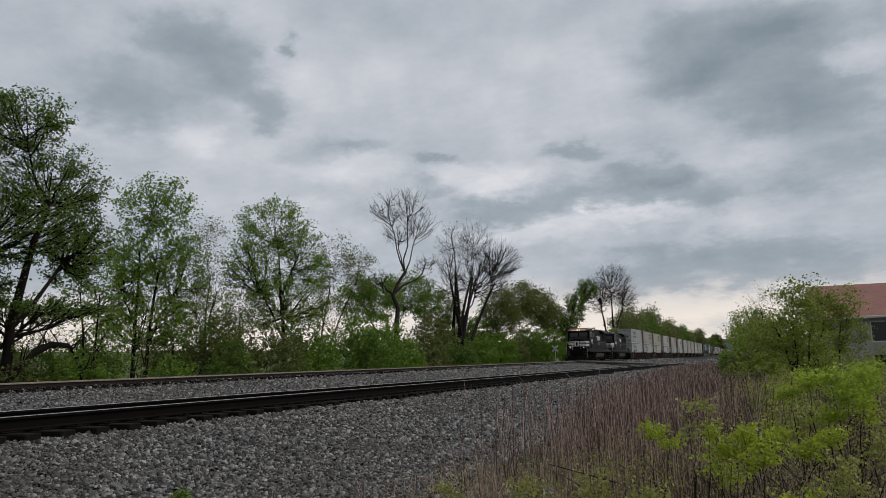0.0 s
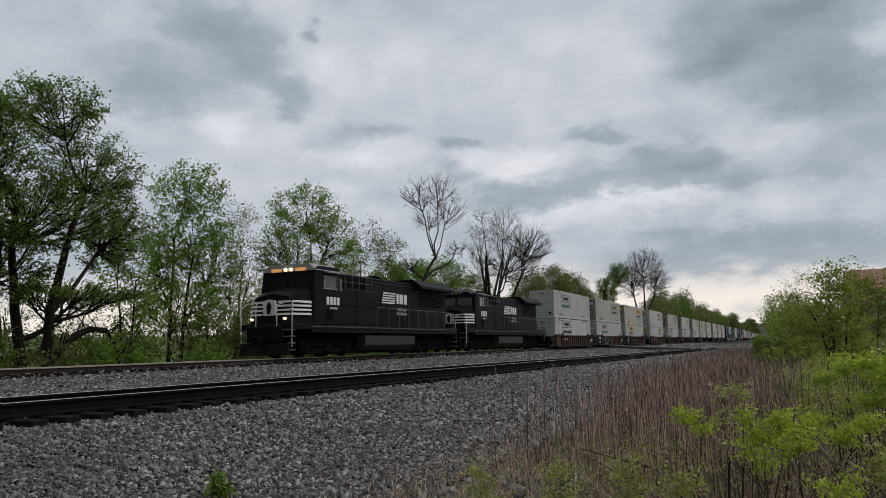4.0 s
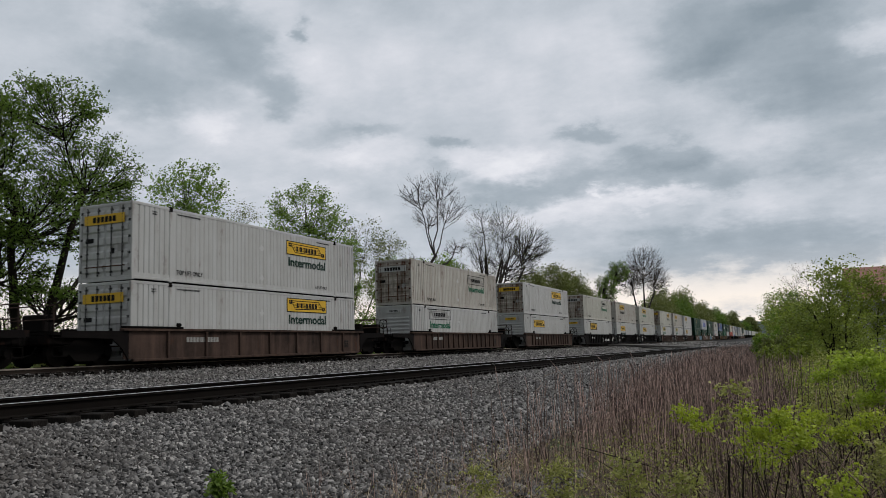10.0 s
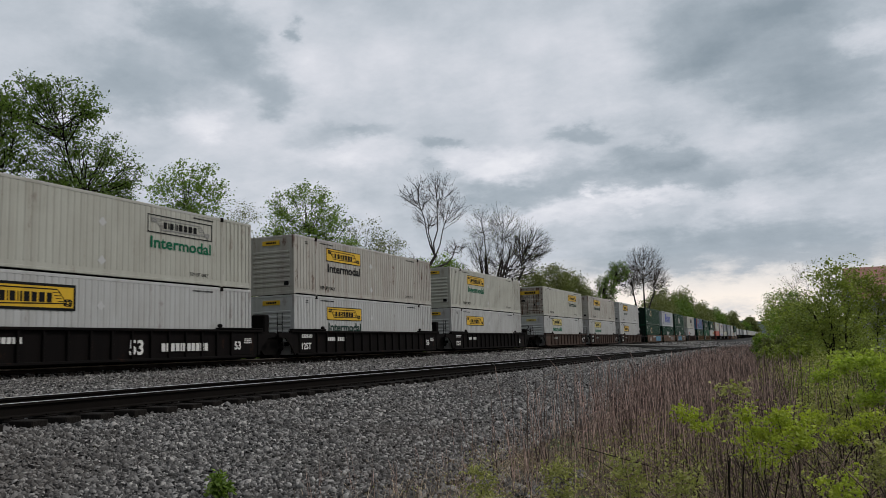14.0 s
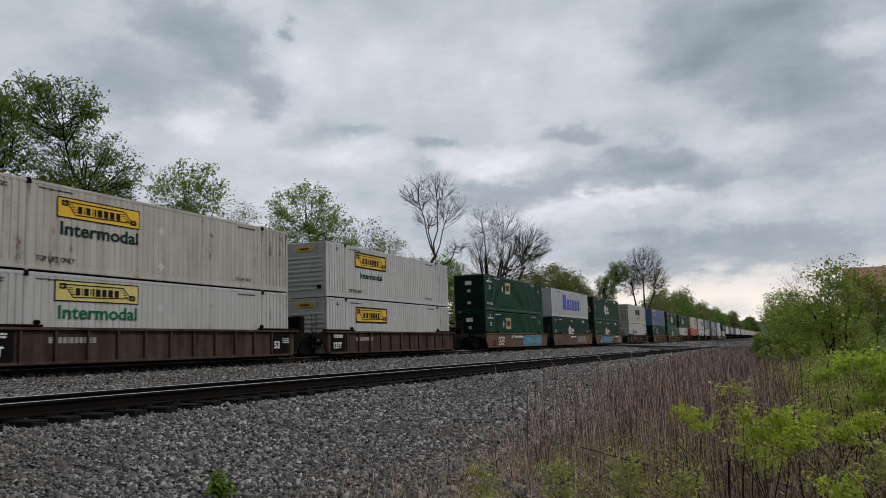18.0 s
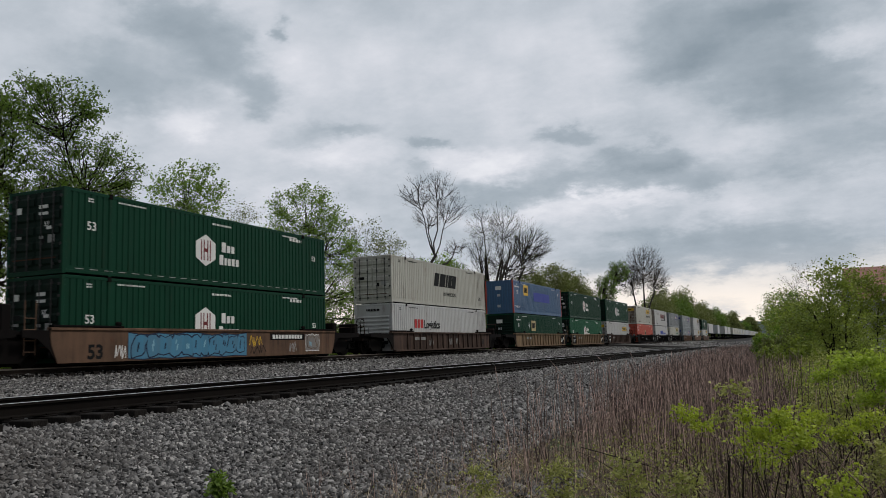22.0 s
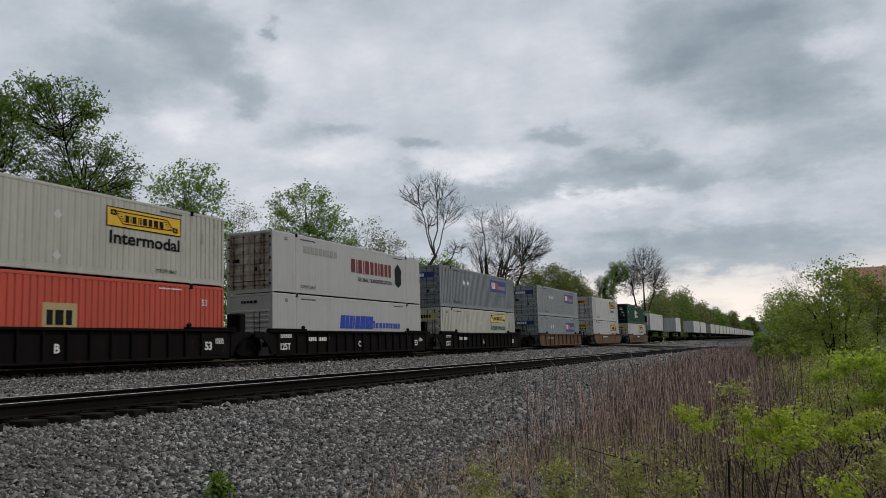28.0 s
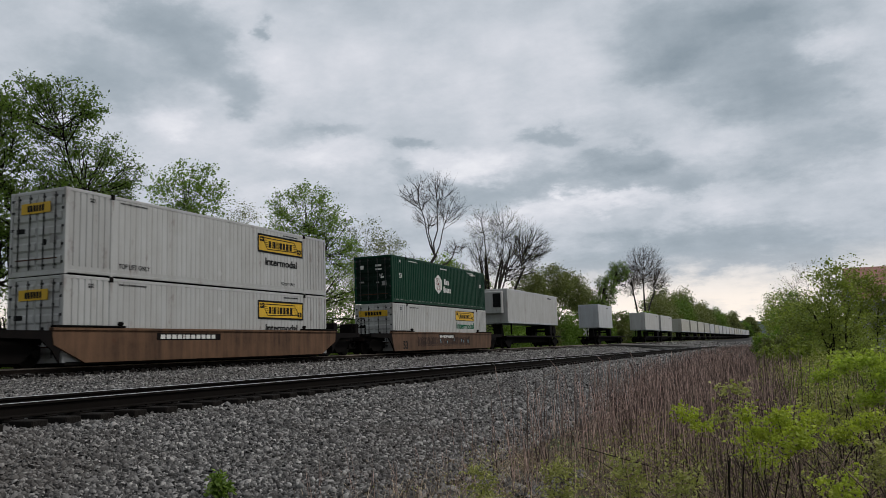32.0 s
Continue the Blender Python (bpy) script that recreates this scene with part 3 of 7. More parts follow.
def corrugated(y0, y1, z0, z1, x, pitch, depth, flip, material):
    """A trapezoid-corrugated sheet in the y-z plane, its outer faces at x."""
    ys, xs = [], []
    n = max(1, round((y1 - y0) / pitch))
    p = (y1 - y0) / n
    for i in range(n):
        for k, d in ((0.0, 0.0), (0.62, 0.0), (0.70, -1.0), (0.92, -1.0)):
            ys.append(y0 + (i + k) * p)
            xs.append(x + d * depth * flip)
    ys.append(y1)
    xs.append(x)
    m = Mesh()
    v = [(a, b, z) for z in (z0, z1) for a, b in zip(xs, ys)]
    k = len(ys)
    f = [(i, i + 1, i + 1 + k, i + k) if flip > 0 else (i + 1, i, i + k, i + 1 + k) for i in range(k - 1)]
    return m.add(v, f).done("side_panel", material)


M_ROD = plain("dark lock rod", (0.045, 0.045, 0.045), 0.5)
CACHE = {}


def cached(key, make):
    if key not in CACHE:
        CACHE[key] = make()
    return CACHE[key]


def side_mesh(material, zone, flip, smooth_side):
    a, b = ((0.1, 1.93), (2.05, 14.10), (14.22, L53 - 0.1))[zone]
    depth = 0.002 if smooth_side else ((0.016 if zone == 1 else 0.03) if material in (M_WHITE, M_WHITE_DIRTY, M_CREAM) else 0.032)
    return cached(("side", material.name, zone, flip, smooth_side),
                  lambda: corrugated(a, b, 0.27, H53 - 0.11, flip * (HALF - 0.006), 0.27 if zone == 1 else 0.25, depth, flip, material))


def decal(parent, name, material, y0, y1, z0, z1, label="", out=0.0, x=HALF):
    """A flat painted panel on the side that faces +x."""
    return part(name, Mesh().box(x - 0.004 + out, x + 0.004 + out, y0, y1, z0, z1), material, parent, label)


def block_letters(parent, y0, z0, width, height, material, widths, out=0.006, name="lettering_bar", x=HALF, caps=True):
    """A worn word mark as one row of plain bars."""
    m, y, total = Mesh(), y0, sum(widths) + 0.16 * (len(widths) - 1)
    k = width / total
    for i, w in enumerate(widths):
        h = height if caps or i == 0 else height * 0.72
        x0, x1, wk = x - 0.003 + out, x + 0.004 + out, w * k
        m.box(x0, x1, y, y + wk * 0.86, z0, z0 + h)
        y += (w + 0.16) * k
    return part(name, m, material, parent)


def say(parent, text, y, z, size, material, bold=0.0, squeeze=1.0, x=HALF + 0.006):
    return part("lettering", words(text, size, material, bold, squeeze), None, parent, at=Matrix.Translation((x, y, z)))


def tiny_rows(parent, y0, z0, width, rows, height, material, gap=1.6, x=HALF):
    m = Mesh()
    for r in range(rows):
        y = y0
        rng = random.Random(int(y0 * 100) + r)
        while y < y0 + width:
            w = rng.uniform(0.6, 2.2) * height
            m.box(x, x + 0.006, y, min(y + w, y0 + width), z0 - r * height * gap, z0 - r * height * gap + height)
            y += w + height * 0.6
    return tagged(part("small_print", m, material, parent), kind="stuff")


def freight_sign(parent, y0, ztop, w, style, word=True, word_mat=None, bold=False):
    """The carrier's oblong sign (a bordered panel with a scroll and a row of plain bars) with the word Intermodal below it. bold: a deeper panel with a broad border."""
    h = w * (0.235 if bold else 0.19)
    z0 = ztop - h
    panel = {"yellow": M_YELLOW, "pale": M_PALE, "white": None}[style]
    border = Mesh()
    t = 0.085 if bold else 0.035
    for a, b, c, d in ((y0, y0 + w, z0, z0 + t), (y0, y0 + w, ztop - t, ztop), (y0, y0 + t, z0 + t, ztop - t), (y0 + w - t, y0 + w, z0 + t, ztop - t)):
        border.box(HALF, HALF + 0.010, a, b, c, d)
    if panel:
        decal(parent, "sign_panel", panel, y0 + t, y0 + w - t, z0 + t, ztop - t, "yellow panel")
    part("sign_border", border, M_INK, parent)
    # a banner that rolls up at one end and down at the other
    ink = M_INK if style != "white" else M_FAINT
    scroll, line = Mesh(), 0.018
    top, low = z0 + h * 0.80, z0 + h * 0.20
    corners = ((y0 + w * 0.10, top), (y0 + w * 0.80, top), (y0 + w * 0.90, low + h * 0.08), (y0 + w * 0.20, low))
    for (a, za), (b, zb) in zip(corners, corners[1:] + corners[:1]):
        if abs(za - zb) < h * 0.2:
            scroll.prism(((a, za - line), (b, zb - line), (b, zb + line), (a, za + line)) if b > a else ((b, zb - line), (a, za - line), (a, za + line), (b, zb + line)), "x", HALF, HALF + 0.012)
        else:
            lo_, hi_ = ((a, za), (b, zb)) if za < zb else ((b, zb), (a, za))
            scroll.prism(((lo_[0] - line, lo_[1]), (lo_[0] + line, lo_[1]), (hi_[0] + line, hi_[1]), (hi_[0] - line, hi_[1])), "x", HALF, HALF + 0.012)
    for cy, cz in ((y0 + w * 0.085, top - h * 0.08), (y0 + w * 0.915, low + h * 0.10)):
        for r in (0.13, 0.07):
            ring = [(cy + h * r * 1.5 * math.cos(a), cz + h * r * math.sin(a)) for a in (math.tau * q / 9 for q in range(10))]
            for (a, za), (b, zb) in zip(ring, ring[1:]):
                scroll.box(HALF, HALF + 0.012, min(a, b) - 0.008, max(a, b) + 0.008, min(za, zb) - 0.008, max(za, zb) + 0.008)
    for k in range(4):
        a = y0 + w * (0.13 + 0.018 * k)
        z = top - h * (0.14 + 0.11 * k)
        scroll.box(HALF, HALF + 0.012, a, a + w * 0.055, z, z + 0.02)
        scroll.box(HALF, HALF + 0.012, a + w * 0.62, a + w * 0.685, z, z + 0.02)
    part("sign_scroll", scroll, ink, parent)
    block_letters(parent, y0 + w * 0.23, z0 + h * 0.30, w * 0.52, h * 0.36, M_INK, (0.7, 0.16, 0.75, 0.16, 0.3, 0.8, 0.75, 0.85, 0.75), out=0.008)
    if word:
        wm = word_mat or M_DKGREEN
        if bold:
            say(parent, "Intermodal", y0 + w * 0.15, z0 - w * 0.15, w * 0.125, wm, w * 0.0030, 1.29)
        else:
            say(parent, "Intermodal", y0 + w * 0.03, z0 - w * 0.155, w * 0.168, wm, w * 0.0040, 1.29)


def end_doors(parent, material, rusty, y=0.0):
    """Two door leaves with ribs, lock rods and hinges, on the end that faces -y."""
    for s in (-1, 1):
        a, b = (-1.17, -0.01) if s < 0 else (0.01, 1.17)
        m = Mesh().box(a, b, y + 0.03, y + 0.075, 0.16, H53 - 0.12)
        for k in range(5):
            z = 0.30 + k * 0.50
            m.prism(((y + 0.03, z), (y + 0.03, z + 0.34), (y - 0.012, z + 0.27), (y - 0.012, z + 0.07)), "x", a + 0.06, b - 0.06)
        leaf = part("door_leaf", m, M_DOOR if rusty else material, parent)
        for q in (0.30, 0.82):
            x = a + q * (b - a) / 1.12
            rod = Mesh().tube((x, y - 0.028, 0.18), (x, y - 0.028, H53 - 0.14), 0.022, None, 6)
            for z in (0.3, 1.0, 1.9, 2.6):
                rod.box(x - 0.05, x + 0.05, y - 0.035, y + 0.02, z, z + 0.07)
            part("lock_rod", rod, M_RUST if rusty else M_ROD, leaf)
        steel = M_RUST if rusty else M_ROD
        hinge = cached(("hinge", steel.name), lambda: Mesh().cbox(-0.06, 0.06, -0.008, 0.03, 0.0, 0.09, 0.006).done("hinge", steel))
        for z in (0.35, 0.95, 1.55, 2.15, 2.55):
            part("hinge", hinge, None, leaf, at=pose(a if s < 0 else b, y, z))
    for x0, x1, z0, z1, mm in ((0.30, 0.46, 1.0, 1.2, M_INK), (0.62, 0.92, 1.05, 1.32, M_FAINT), (-0.95, -0.55, 1.45, 1.62, M_INK), (-0.98, 0.98, 0.52, 0.56, M_RUST)):
        part("door_placard", Mesh().box(x0, x1, y - 0.02, y - 0.010, z0, z1), mm, parent)
    return parent


def end_ribs(parent, material, y=0.0):
    """A flat nose wall with level ribs, on the end that faces -y."""
    m = Mesh().box(-1.18, 1.18, y + 0.03, y + 0.07, 0.12, H53 - 0.1)
    wall = part("nose_wall", m, material, parent)
    rib = cached(("noserib", material.name), lambda: Mesh().prism(((0.032, 0.0), (0.032, 0.15), (-0.008, 0.11), (-0.008, 0.04)), "x", -1.05, 1.05).done("nose_rib", material))
    for k in range(8):
        part("nose_rib", rib, None, wall, at=pose(0, y, 0.35 + k * 0.235))
    part("vent_plate", Mesh().box(0.72, 0.98, y - 0.012, y + 0.03, 0.42, 0.62), M_INK, wall)
    tiny_rows_end(parent, -0.45, 2.45, 0.9, 1, 0.12, M_INK, y)


def end_corrugated(parent, material, y=0.0):
    m = Mesh().box(-1.18, 1.18, y + 0.035, y + 0.07, 0.12, H53 - 0.1)
    wall = part("nose_wall", m, material, parent)
    rib = cached(("nosecorr", material.name), lambda: Mesh().prism(((0.0, 0.037), (0.04, 0.0), (0.15, 0.0), (0.19, 0.037)), "z", 0.2, H53 - 0.2).done("nose_rib", material))
    for k in range(9):
        part("nose_rib", rib, None, wall, at=pose(-1.1 + k * 0.245, y, 0))


def tiny_rows_end(parent, x0, z0, width, rows, height, material, y=0.0):
    m = Mesh()
    rng = random.Random(int(z0 * 100))
    for r in range(rows):
        x = x0
        while x < x0 + width:
            w = rng.uniform(0.6, 1.6) * height
            m.box(x, min(x + w, x0 + width), y - 0.010, y - 0.004, z0 - r * height * 1.6, z0 - r * height * 1.6 + height)
            x += w + height * 0.4
    tagged(part("small_print", m, material, parent), kind="stuff")


def rail_slots():
    m = Mesh()
    for k in range(24):
        y = 0.5 + k * 0.63
        m.box(HALF - 0.002, HALF + 0.003, y, y + 0.34, 0.19, 0.215)
    return m.done("rail_slots", M_FAINT)


def container(label, material, end, group, rusty=0, smooth_side=False, trim=None, lower=False):
    """A 53-foot high-cube container, its lead end at y = 0, its floor at z = 0."""
    trim = trim or material
    # green boxes get their lead end's shade as a darker colour
    end_mat = M_GREENSHADE if material in (M_GREEN, M_GREEN2) else material
    c = thing("shipping_container", label, "container", group)
    for flip in (1, -1):
        for zone in range(3):
            part("side_panel", side_mesh(material, zone, flip, smooth_side), None, c)
        x0, x1 = (HALF - 0.07, HALF) if flip > 0 else (-HALF, -HALF + 0.07)
        part("bottom_rail", cached(("bot", material.name, flip), lambda: Mesh().cbox(x0, x1, 0.12, L53 - 0.12, 0.04, 0.15, 0.012).cbox(x0 + 0.012 * (flip < 0), x1 - 0.012 * (flip > 0), 0.12, L53 - 0.12, 0.145, 0.28, 0.008).done("bottom_rail", material)), None, c)
        part("top_rail", cached(("top", material.name, flip), lambda: Mesh().cbox(x0, x1, 0.12, L53 - 0.12, H53 - 0.115, H53, 0.012).done("top_rail", material)), None, c)
        for y in (1.99, 14.16):
            part("lift_post", cached(("post", material.name, flip), lambda: Mesh().cbox(x0, x1 + 0.004 * flip, -0.06, 0.06, 0.0, H53 - 0.02, 0.01).done("lift_post", material)), None, c, at=pose(0, y, 0))
            part("lift_casting", cached(("cast", flip), lambda: Mesh().cbox(min(x0, x1 + 0.02 * flip), max(x1, x1 + 0.02 * flip) if flip > 0 else x1, -0.09, 0.09, H53 - 0.15, H53 + 0.034, 0.015).done("lift_casting", M_BLACK)), None, c, at=pose(0, y, 0))
        for y in (0.0, L53 - 0.14):
            part("corner_post", cached(("corner", trim.name, flip), lambda: Mesh().cbox(min(x0, x0 - 0.05 * flip), max(x1, x1 - 0.05 * flip), 0.0, 0.14, 0.0, H53, 0.012).done("corner_post", trim)), None, c, at=pose(0, y, 0))
    part("roof", cached(("roof", material.name), lambda: Mesh().box(-HALF + 0.06, HALF - 0.06, 0.1, L53 - 0.1, H53 - 0.06, H53 - 0.02).done("roof", material)), None, c)
    part("floor_frame", cached("floor", lambda: Mesh().box(-HALF + 0.06, HALF - 0.06, 0.1, L53 - 0.1, 0.03, 0.13).done("floor_frame", M_BLACK)), None, c)
    for y in (0.015, L53 - 0.105):
        part("end_sill", cached(("esill", material.name), lambda: Mesh().cbox(-1.20, 1.20, 0.0, 0.09, 0.0, 0.155, 0.01).done("end_sill", material)), None, c, at=pose(0, y, 0))
        part("end_header", cached(("ehead", material.name), lambda: Mesh().cbox(-1.20, 1.20, 0.0, 0.09, H53 - 0.12, H53 - 0.005, 0.01).done("end_header", material)), None, c, at=pose(0, y, 0))
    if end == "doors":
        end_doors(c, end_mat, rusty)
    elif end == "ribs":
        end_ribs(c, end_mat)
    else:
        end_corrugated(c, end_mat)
    part("end_wall", cached(("tail", material.name), lambda: Mesh().box(-1.17, 1.17, L53 - 0.07, L53 - 0.03, 0.12, H53 - 0.1).done("end_wall", material)), None, c)
    if material in (M_GREEN, M_GREEN2):
        tagged(part("rail_slots", cached("slots", rail_slots), None, c), kind="stuff")
    dark = M_LETTER if material in (M_GREEN, M_GREEN2, M_BLUE, M_RED) else M_INK
    tiny_rows(c, 1.0, H53 - 0.30, 0.22, 2, 0.055, dark)
    tiny_rows(c, 2.35, H53 - 0.24, 1.3, 1, 0.055, dark)
    tiny_rows(c, 12.4, H53 - 0.24, 1.2, 1, 0.055, dark)
    return c


# ---- the train: rolling stock ----
def wheelset_mesh(r):
    m = Mesh()
    for s in (-1, 1):
        m.tube((s * 0.70, 0, 0), (s * 0.82, 0, 0), r, r, 24)
        m.tube((s * 0.67, 0, 0), (s * 0.70, 0, 0), r + 0.026, r + 0.02, 24)
        m.tube((s * 0.82, 0, 0), (s * 0.835, 0, 0), r * 0.55, r * 0.5, 16)
    m.tube((-1.05, 0, 0), (1.05, 0, 0), 0.08, 0.08, 10)
    for s in (-1, 1):
        for k in range(3):
            a = k * math.tau / 3
            m.box(s * 1.05 - 0.015, s * 1.05 + 0.015, 0.04 * math.cos(a) - 0.012, 0.04 * math.cos(a) + 0.012, 0.04 * math.sin(a) - 0.012, 0.04 * math.sin(a) + 0.012)
    return m


WHEELS = []   # wheelsets that turn: object, radius, offset along the train


def truck(parent, y, r=0.46, base=1.78, axles=2, offset=0.0, key=True):
    """A freight truck: bolster, cast side frames and wheelsets."""
    tk = part("truck", cached(("bolster", base, axles), lambda: Mesh().cbox(-1.0, 1.0, -0.2, 0.2, 0.42, 0.75, 0.03).done("truck", M_BLACK)), None, parent, at=pose(0, y, 0))
    h = base * (axles - 1) / 2

    def frame_mesh(s):
        m = Mesh()
        x0, x1 = (0.93, 1.09) if s > 0 else (-1.09, -0.93)
        if axles == 2:
            m.prism(((-h - 0.22, 0.50), (-h + 0.2, 0.40), (-0.42, 0.16), (0.42, 0.16), (h - 0.2, 0.40), (h + 0.22, 0.50), (h + 0.2, 0.66), (h - 0.25, 0.72), (0.5, 0.86), (-0.5, 0.86), (-h + 0.25, 0.72), (-h - 0.2, 0.66)), "x", x0, x1)
        else:
            m.cbox(x0, x1, -h - 0.55, h + 0.55, 0.52, 0.86, 0.04)
            for k in range(axles):
                yy = -h + k * base
                m.prism(((yy - 0.34, 0.30), (yy + 0.34, 0.30), (yy + 0.24, 0.60), (yy - 0.24, 0.60)), "x", x0 + 0.01 * s, x1 + 0.02 * s)
                m.tube((x0, yy + base * 0.5, 0.35), (x0, yy + base * 0.5, 0.62), 0.11, 0.11, 10)
        for k in range(axles):
            yy = -h + k * base
            m.tube((x0, yy, r), (x1 + 0.06 * s, yy, r), 0.15, 0.13, 12)
        for q in (-0.17, 0.0, 0.17):
            m.tube(((x0 + x1) / 2, q, 0.25), ((x0 + x1) / 2, q, 0.52), 0.075, 0.075, 8)
        return m.done("side_frame", M_BLACK, False)

    for s in (1, -1):
        part("side_frame", cached(("frame", s, base, axles, r), lambda: frame_mesh(s)), None, tk)
    # an added black block fills the truck's underside in place of deep shade
    if axles == 2:
        part("brake_rigging", cached("truckfiller", lambda: Mesh().cbox(-0.62, 0.62, -h - 0.28, h + 0.28, 0.13, 0.42, 0.03).done("brake_rigging", M_BLACK)), None, tk)
    for k in range(axles):
        ws = part("wheelset", cached(("wheels", r), lambda: wheelset_mesh(r).done("wheelset", M_RAIL)), None, tk, at=pose(0, -h + k * base, r))
        if key:
            WHEELS.append((ws, -h + k * base, r, offset + y))
    return tk


def coupler(parent, y0, y1):
    s = 1 if y1 > y0 else -1
    m = Mesh().cbox(-0.12, 0.12, min(y0, y1 - 0.3 * s), max(y0, y1 - 0.3 * s), 0.72, 0.98, 0.03)
    m.cbox(-0.2, 0.2, min(y1 - 0.35 * s, y1), max(y1 - 0.35 * s, y1), 0.66, 1.04, 0.06)
    part("coupler", m, M_BLACK, parent)
    part("air_hose", Mesh().rod([(0.45, y0, 0.8), (0.42, y0 + 0.2 * s, 0.42), (0.2, y1, 0.30)], 0.03), M_BLACK, parent)


def well_car(label, style, lead, trail, offset, number="53", capacity="125T"):
    """One unit of a double-stack well car for 53-foot boxes. Its own y = 0 is the container's lead end."""
    mat = {"brown": M_BROWN, "tan": M_OCHRE, "black": M_CARBLACK, "slant": M_SLANT, "smooth": M_TAN, "rust": M_RUSTCAR}[style]
    car = thing("well_car", label, "well car", "well cars")
    y0, y1 = -0.55, L53 + 0.55
    top, bot = 1.27, 0.12
    xo = 1.50
    for s in (1, -1):
        xa, xb = (xo - 0.10, xo - 0.06) if s > 0 else (-xo + 0.06, -xo + 0.10)
        if style in ("smooth", "slant"):
            run = 0.3 if style == "smooth" else 1.3
            poly = ((y0 + run, bot), (y1 - run, bot), (y1 - 0.05, top - 0.55), (y1, top - 0.28), (y1, top), (y0, top), (y0, top - 0.28), (y0 + 0.05, top - 0.55))
            part("side_sill", Mesh().prism(poly, "x", xo - 0.10, xo + 0.0) if s > 0 else Mesh().prism(poly, "x", -xo, -xo + 0.10), mat, car)
        else:
            part("side_sill", Mesh().box(xa, xb, y0 + 0.1, y1 - 0.1, bot + 0.06, top - 0.08), mat, car)
            n = {62.75: 7, 195.9: 11, 215.4: 11, 235.0: 11, 470.05: 9}.get(offset, 15)
            rib = cached(("rib", style, s), lambda: Mesh().cbox(min(xb * 1.0, s * (xo - 0.06)) if s < 0 else xo - 0.062, -xo + 0.062 if s < 0 else xo + 0.03, -0.045, 0.045, bot + 0.06, top - 0.10, 0.012).done("rib", mat) if s > 0 else Mesh().cbox(-xo - 0.03, -xo + 0.062, -0.045, 0.045, bot + 0.06, top - 0.10, 0.012).done("rib", mat))
            for k in range(n):
                part("rib", rib, None, car, at=pose(0, y0 + 2.25 + k * (y1 - y0 - 4.4) / (n - 1), 0))
            part("bottom_chord", cached(("bchord", style, s), lambda: (Mesh().cbox(xo - 0.12, xo + 0.03, y0 + 0.5, y1 - 0.5, bot - 0.03, bot + 0.07, 0.015) if s > 0 else Mesh().cbox(-xo - 0.03, -xo + 0.12, y0 + 0.5, y1 - 0.5, bot - 0.03, bot + 0.07, 0.015)).done("bottom_chord", mat)), None, car)
        part("top_chord", cached(("tchord", style, s), lambda: (Mesh().cbox(xo - 0.18, xo + 0.05, y0, y1, top - 0.10, top, 0.015) if s > 0 else Mesh().cbox(-xo - 0.05, -xo + 0.18, y0, y1, top - 0.10, top, 0.015)).done("top_chord", mat)), None, car)
        for a, b in ((y0 + 0.05, 2.45), (13.7, y1 - 0.05)):
            m = Mesh()
            x0, x1 = (xo - 0.17, xo + 0.07) if s > 0 else (-xo - 0.07, -xo + 0.17)
            m.cbox(x0, x1, a, b, top + 0.003, top + 0.075, 0.015)
            g = b - 0.16 if a < 5 else a + 0.16
            m.cbox(x0 + 0.06, x1 - 0.05, g - 0.13, g + 0.13, top + 0.07, top + 0.22, 0.05)
            part("container_guide", m, M_BLACK if style != "smooth" else M_BLACK, car, "dark steel guide bar")
    part("well_floor", cached("wellfloor", lambda: Mesh().box(-1.40, 1.40, 0.0, L53, 0.05, 0.135).box(-0.5, 0.5, -0.3, L53 + 0.3, -0.02, 0.05).done("well_floor", M_BLACK)), None, car)
    for end, d in (("lead", -1), ("trail", 1)):
        kind = lead if d < 0 else trail
        base = 0.0 if d < 0 else L53
        tip = {"coupler": 3.2, "artic": 1.65}[kind]
        a, b = sorted((base + d * 0.5, base + d * tip))
        m = Mesh().cbox(-1.0, 1.0, a, b, 0.72, 1.05, 0.03)
        m.prism(((-xo + 0.06, base + d * 0.3), (xo - 0.06, base + d * 0.3), (1.1, base + d * tip), (-1.1, base + d * tip)) if d > 0 else ((-1.1, base + d * tip), (1.1, base + d * tip), (xo - 0.06, base + d * 0.3), (-xo + 0.06, base + d * 0.3)), "z", 1.05, 1.14)
        part("end_platform", m, M_CARBLACK, car)
        # the dark plate at the well's end, with its arch over the truck
        for s in (1, -1):
            xx = (xo - 0.09, xo - 0.02) if s > 0 else (-xo + 0.02, -xo + 0.09)
            e = base + d * 0.25
            poly = [(e, bot), (e, top - 0.1), (base + d * (tip - 0.1), top - 0.1), (base + d * (tip - 0.1), 0.95), (base + d * 1.0, 0.9), (base + d * 0.55, 0.55)]
            if d > 0:
                poly = poly[::-1]
            part("end_plate", Mesh().prism(poly, "x", *xx), M_CARBLACK, car)
        if kind == "coupler":
            truck(car, base + d * 1.75, offset=offset)
            coupler(car, base + d * 3.1, base + d * 3.68)
            br = Mesh()
            for x in (-1.05, 1.05):
                br.rod([(x, base + d * 3.05, 1.1), (x, base + d * 3.05, 2.0)], 0.022)
            br.rod([(-1.05, base + d * 3.05, 2.0), (1.05, base + d * 3.05, 2.0)], 0.022)
            br.rod([(-1.05, base + d * 3.05, 1.55), (1.05, base + d * 3.05, 1.55)], 0.022)
            part("end_railing", br, M_BLACK if style != "brown" else M_BROWN, car)
            st = Mesh()
            for z in (0.35, 0.65, 0.95):
                st.rod([(1.15, base + d * 2.75, z), (1.15, base + d * 3.15, z)], 0.018)
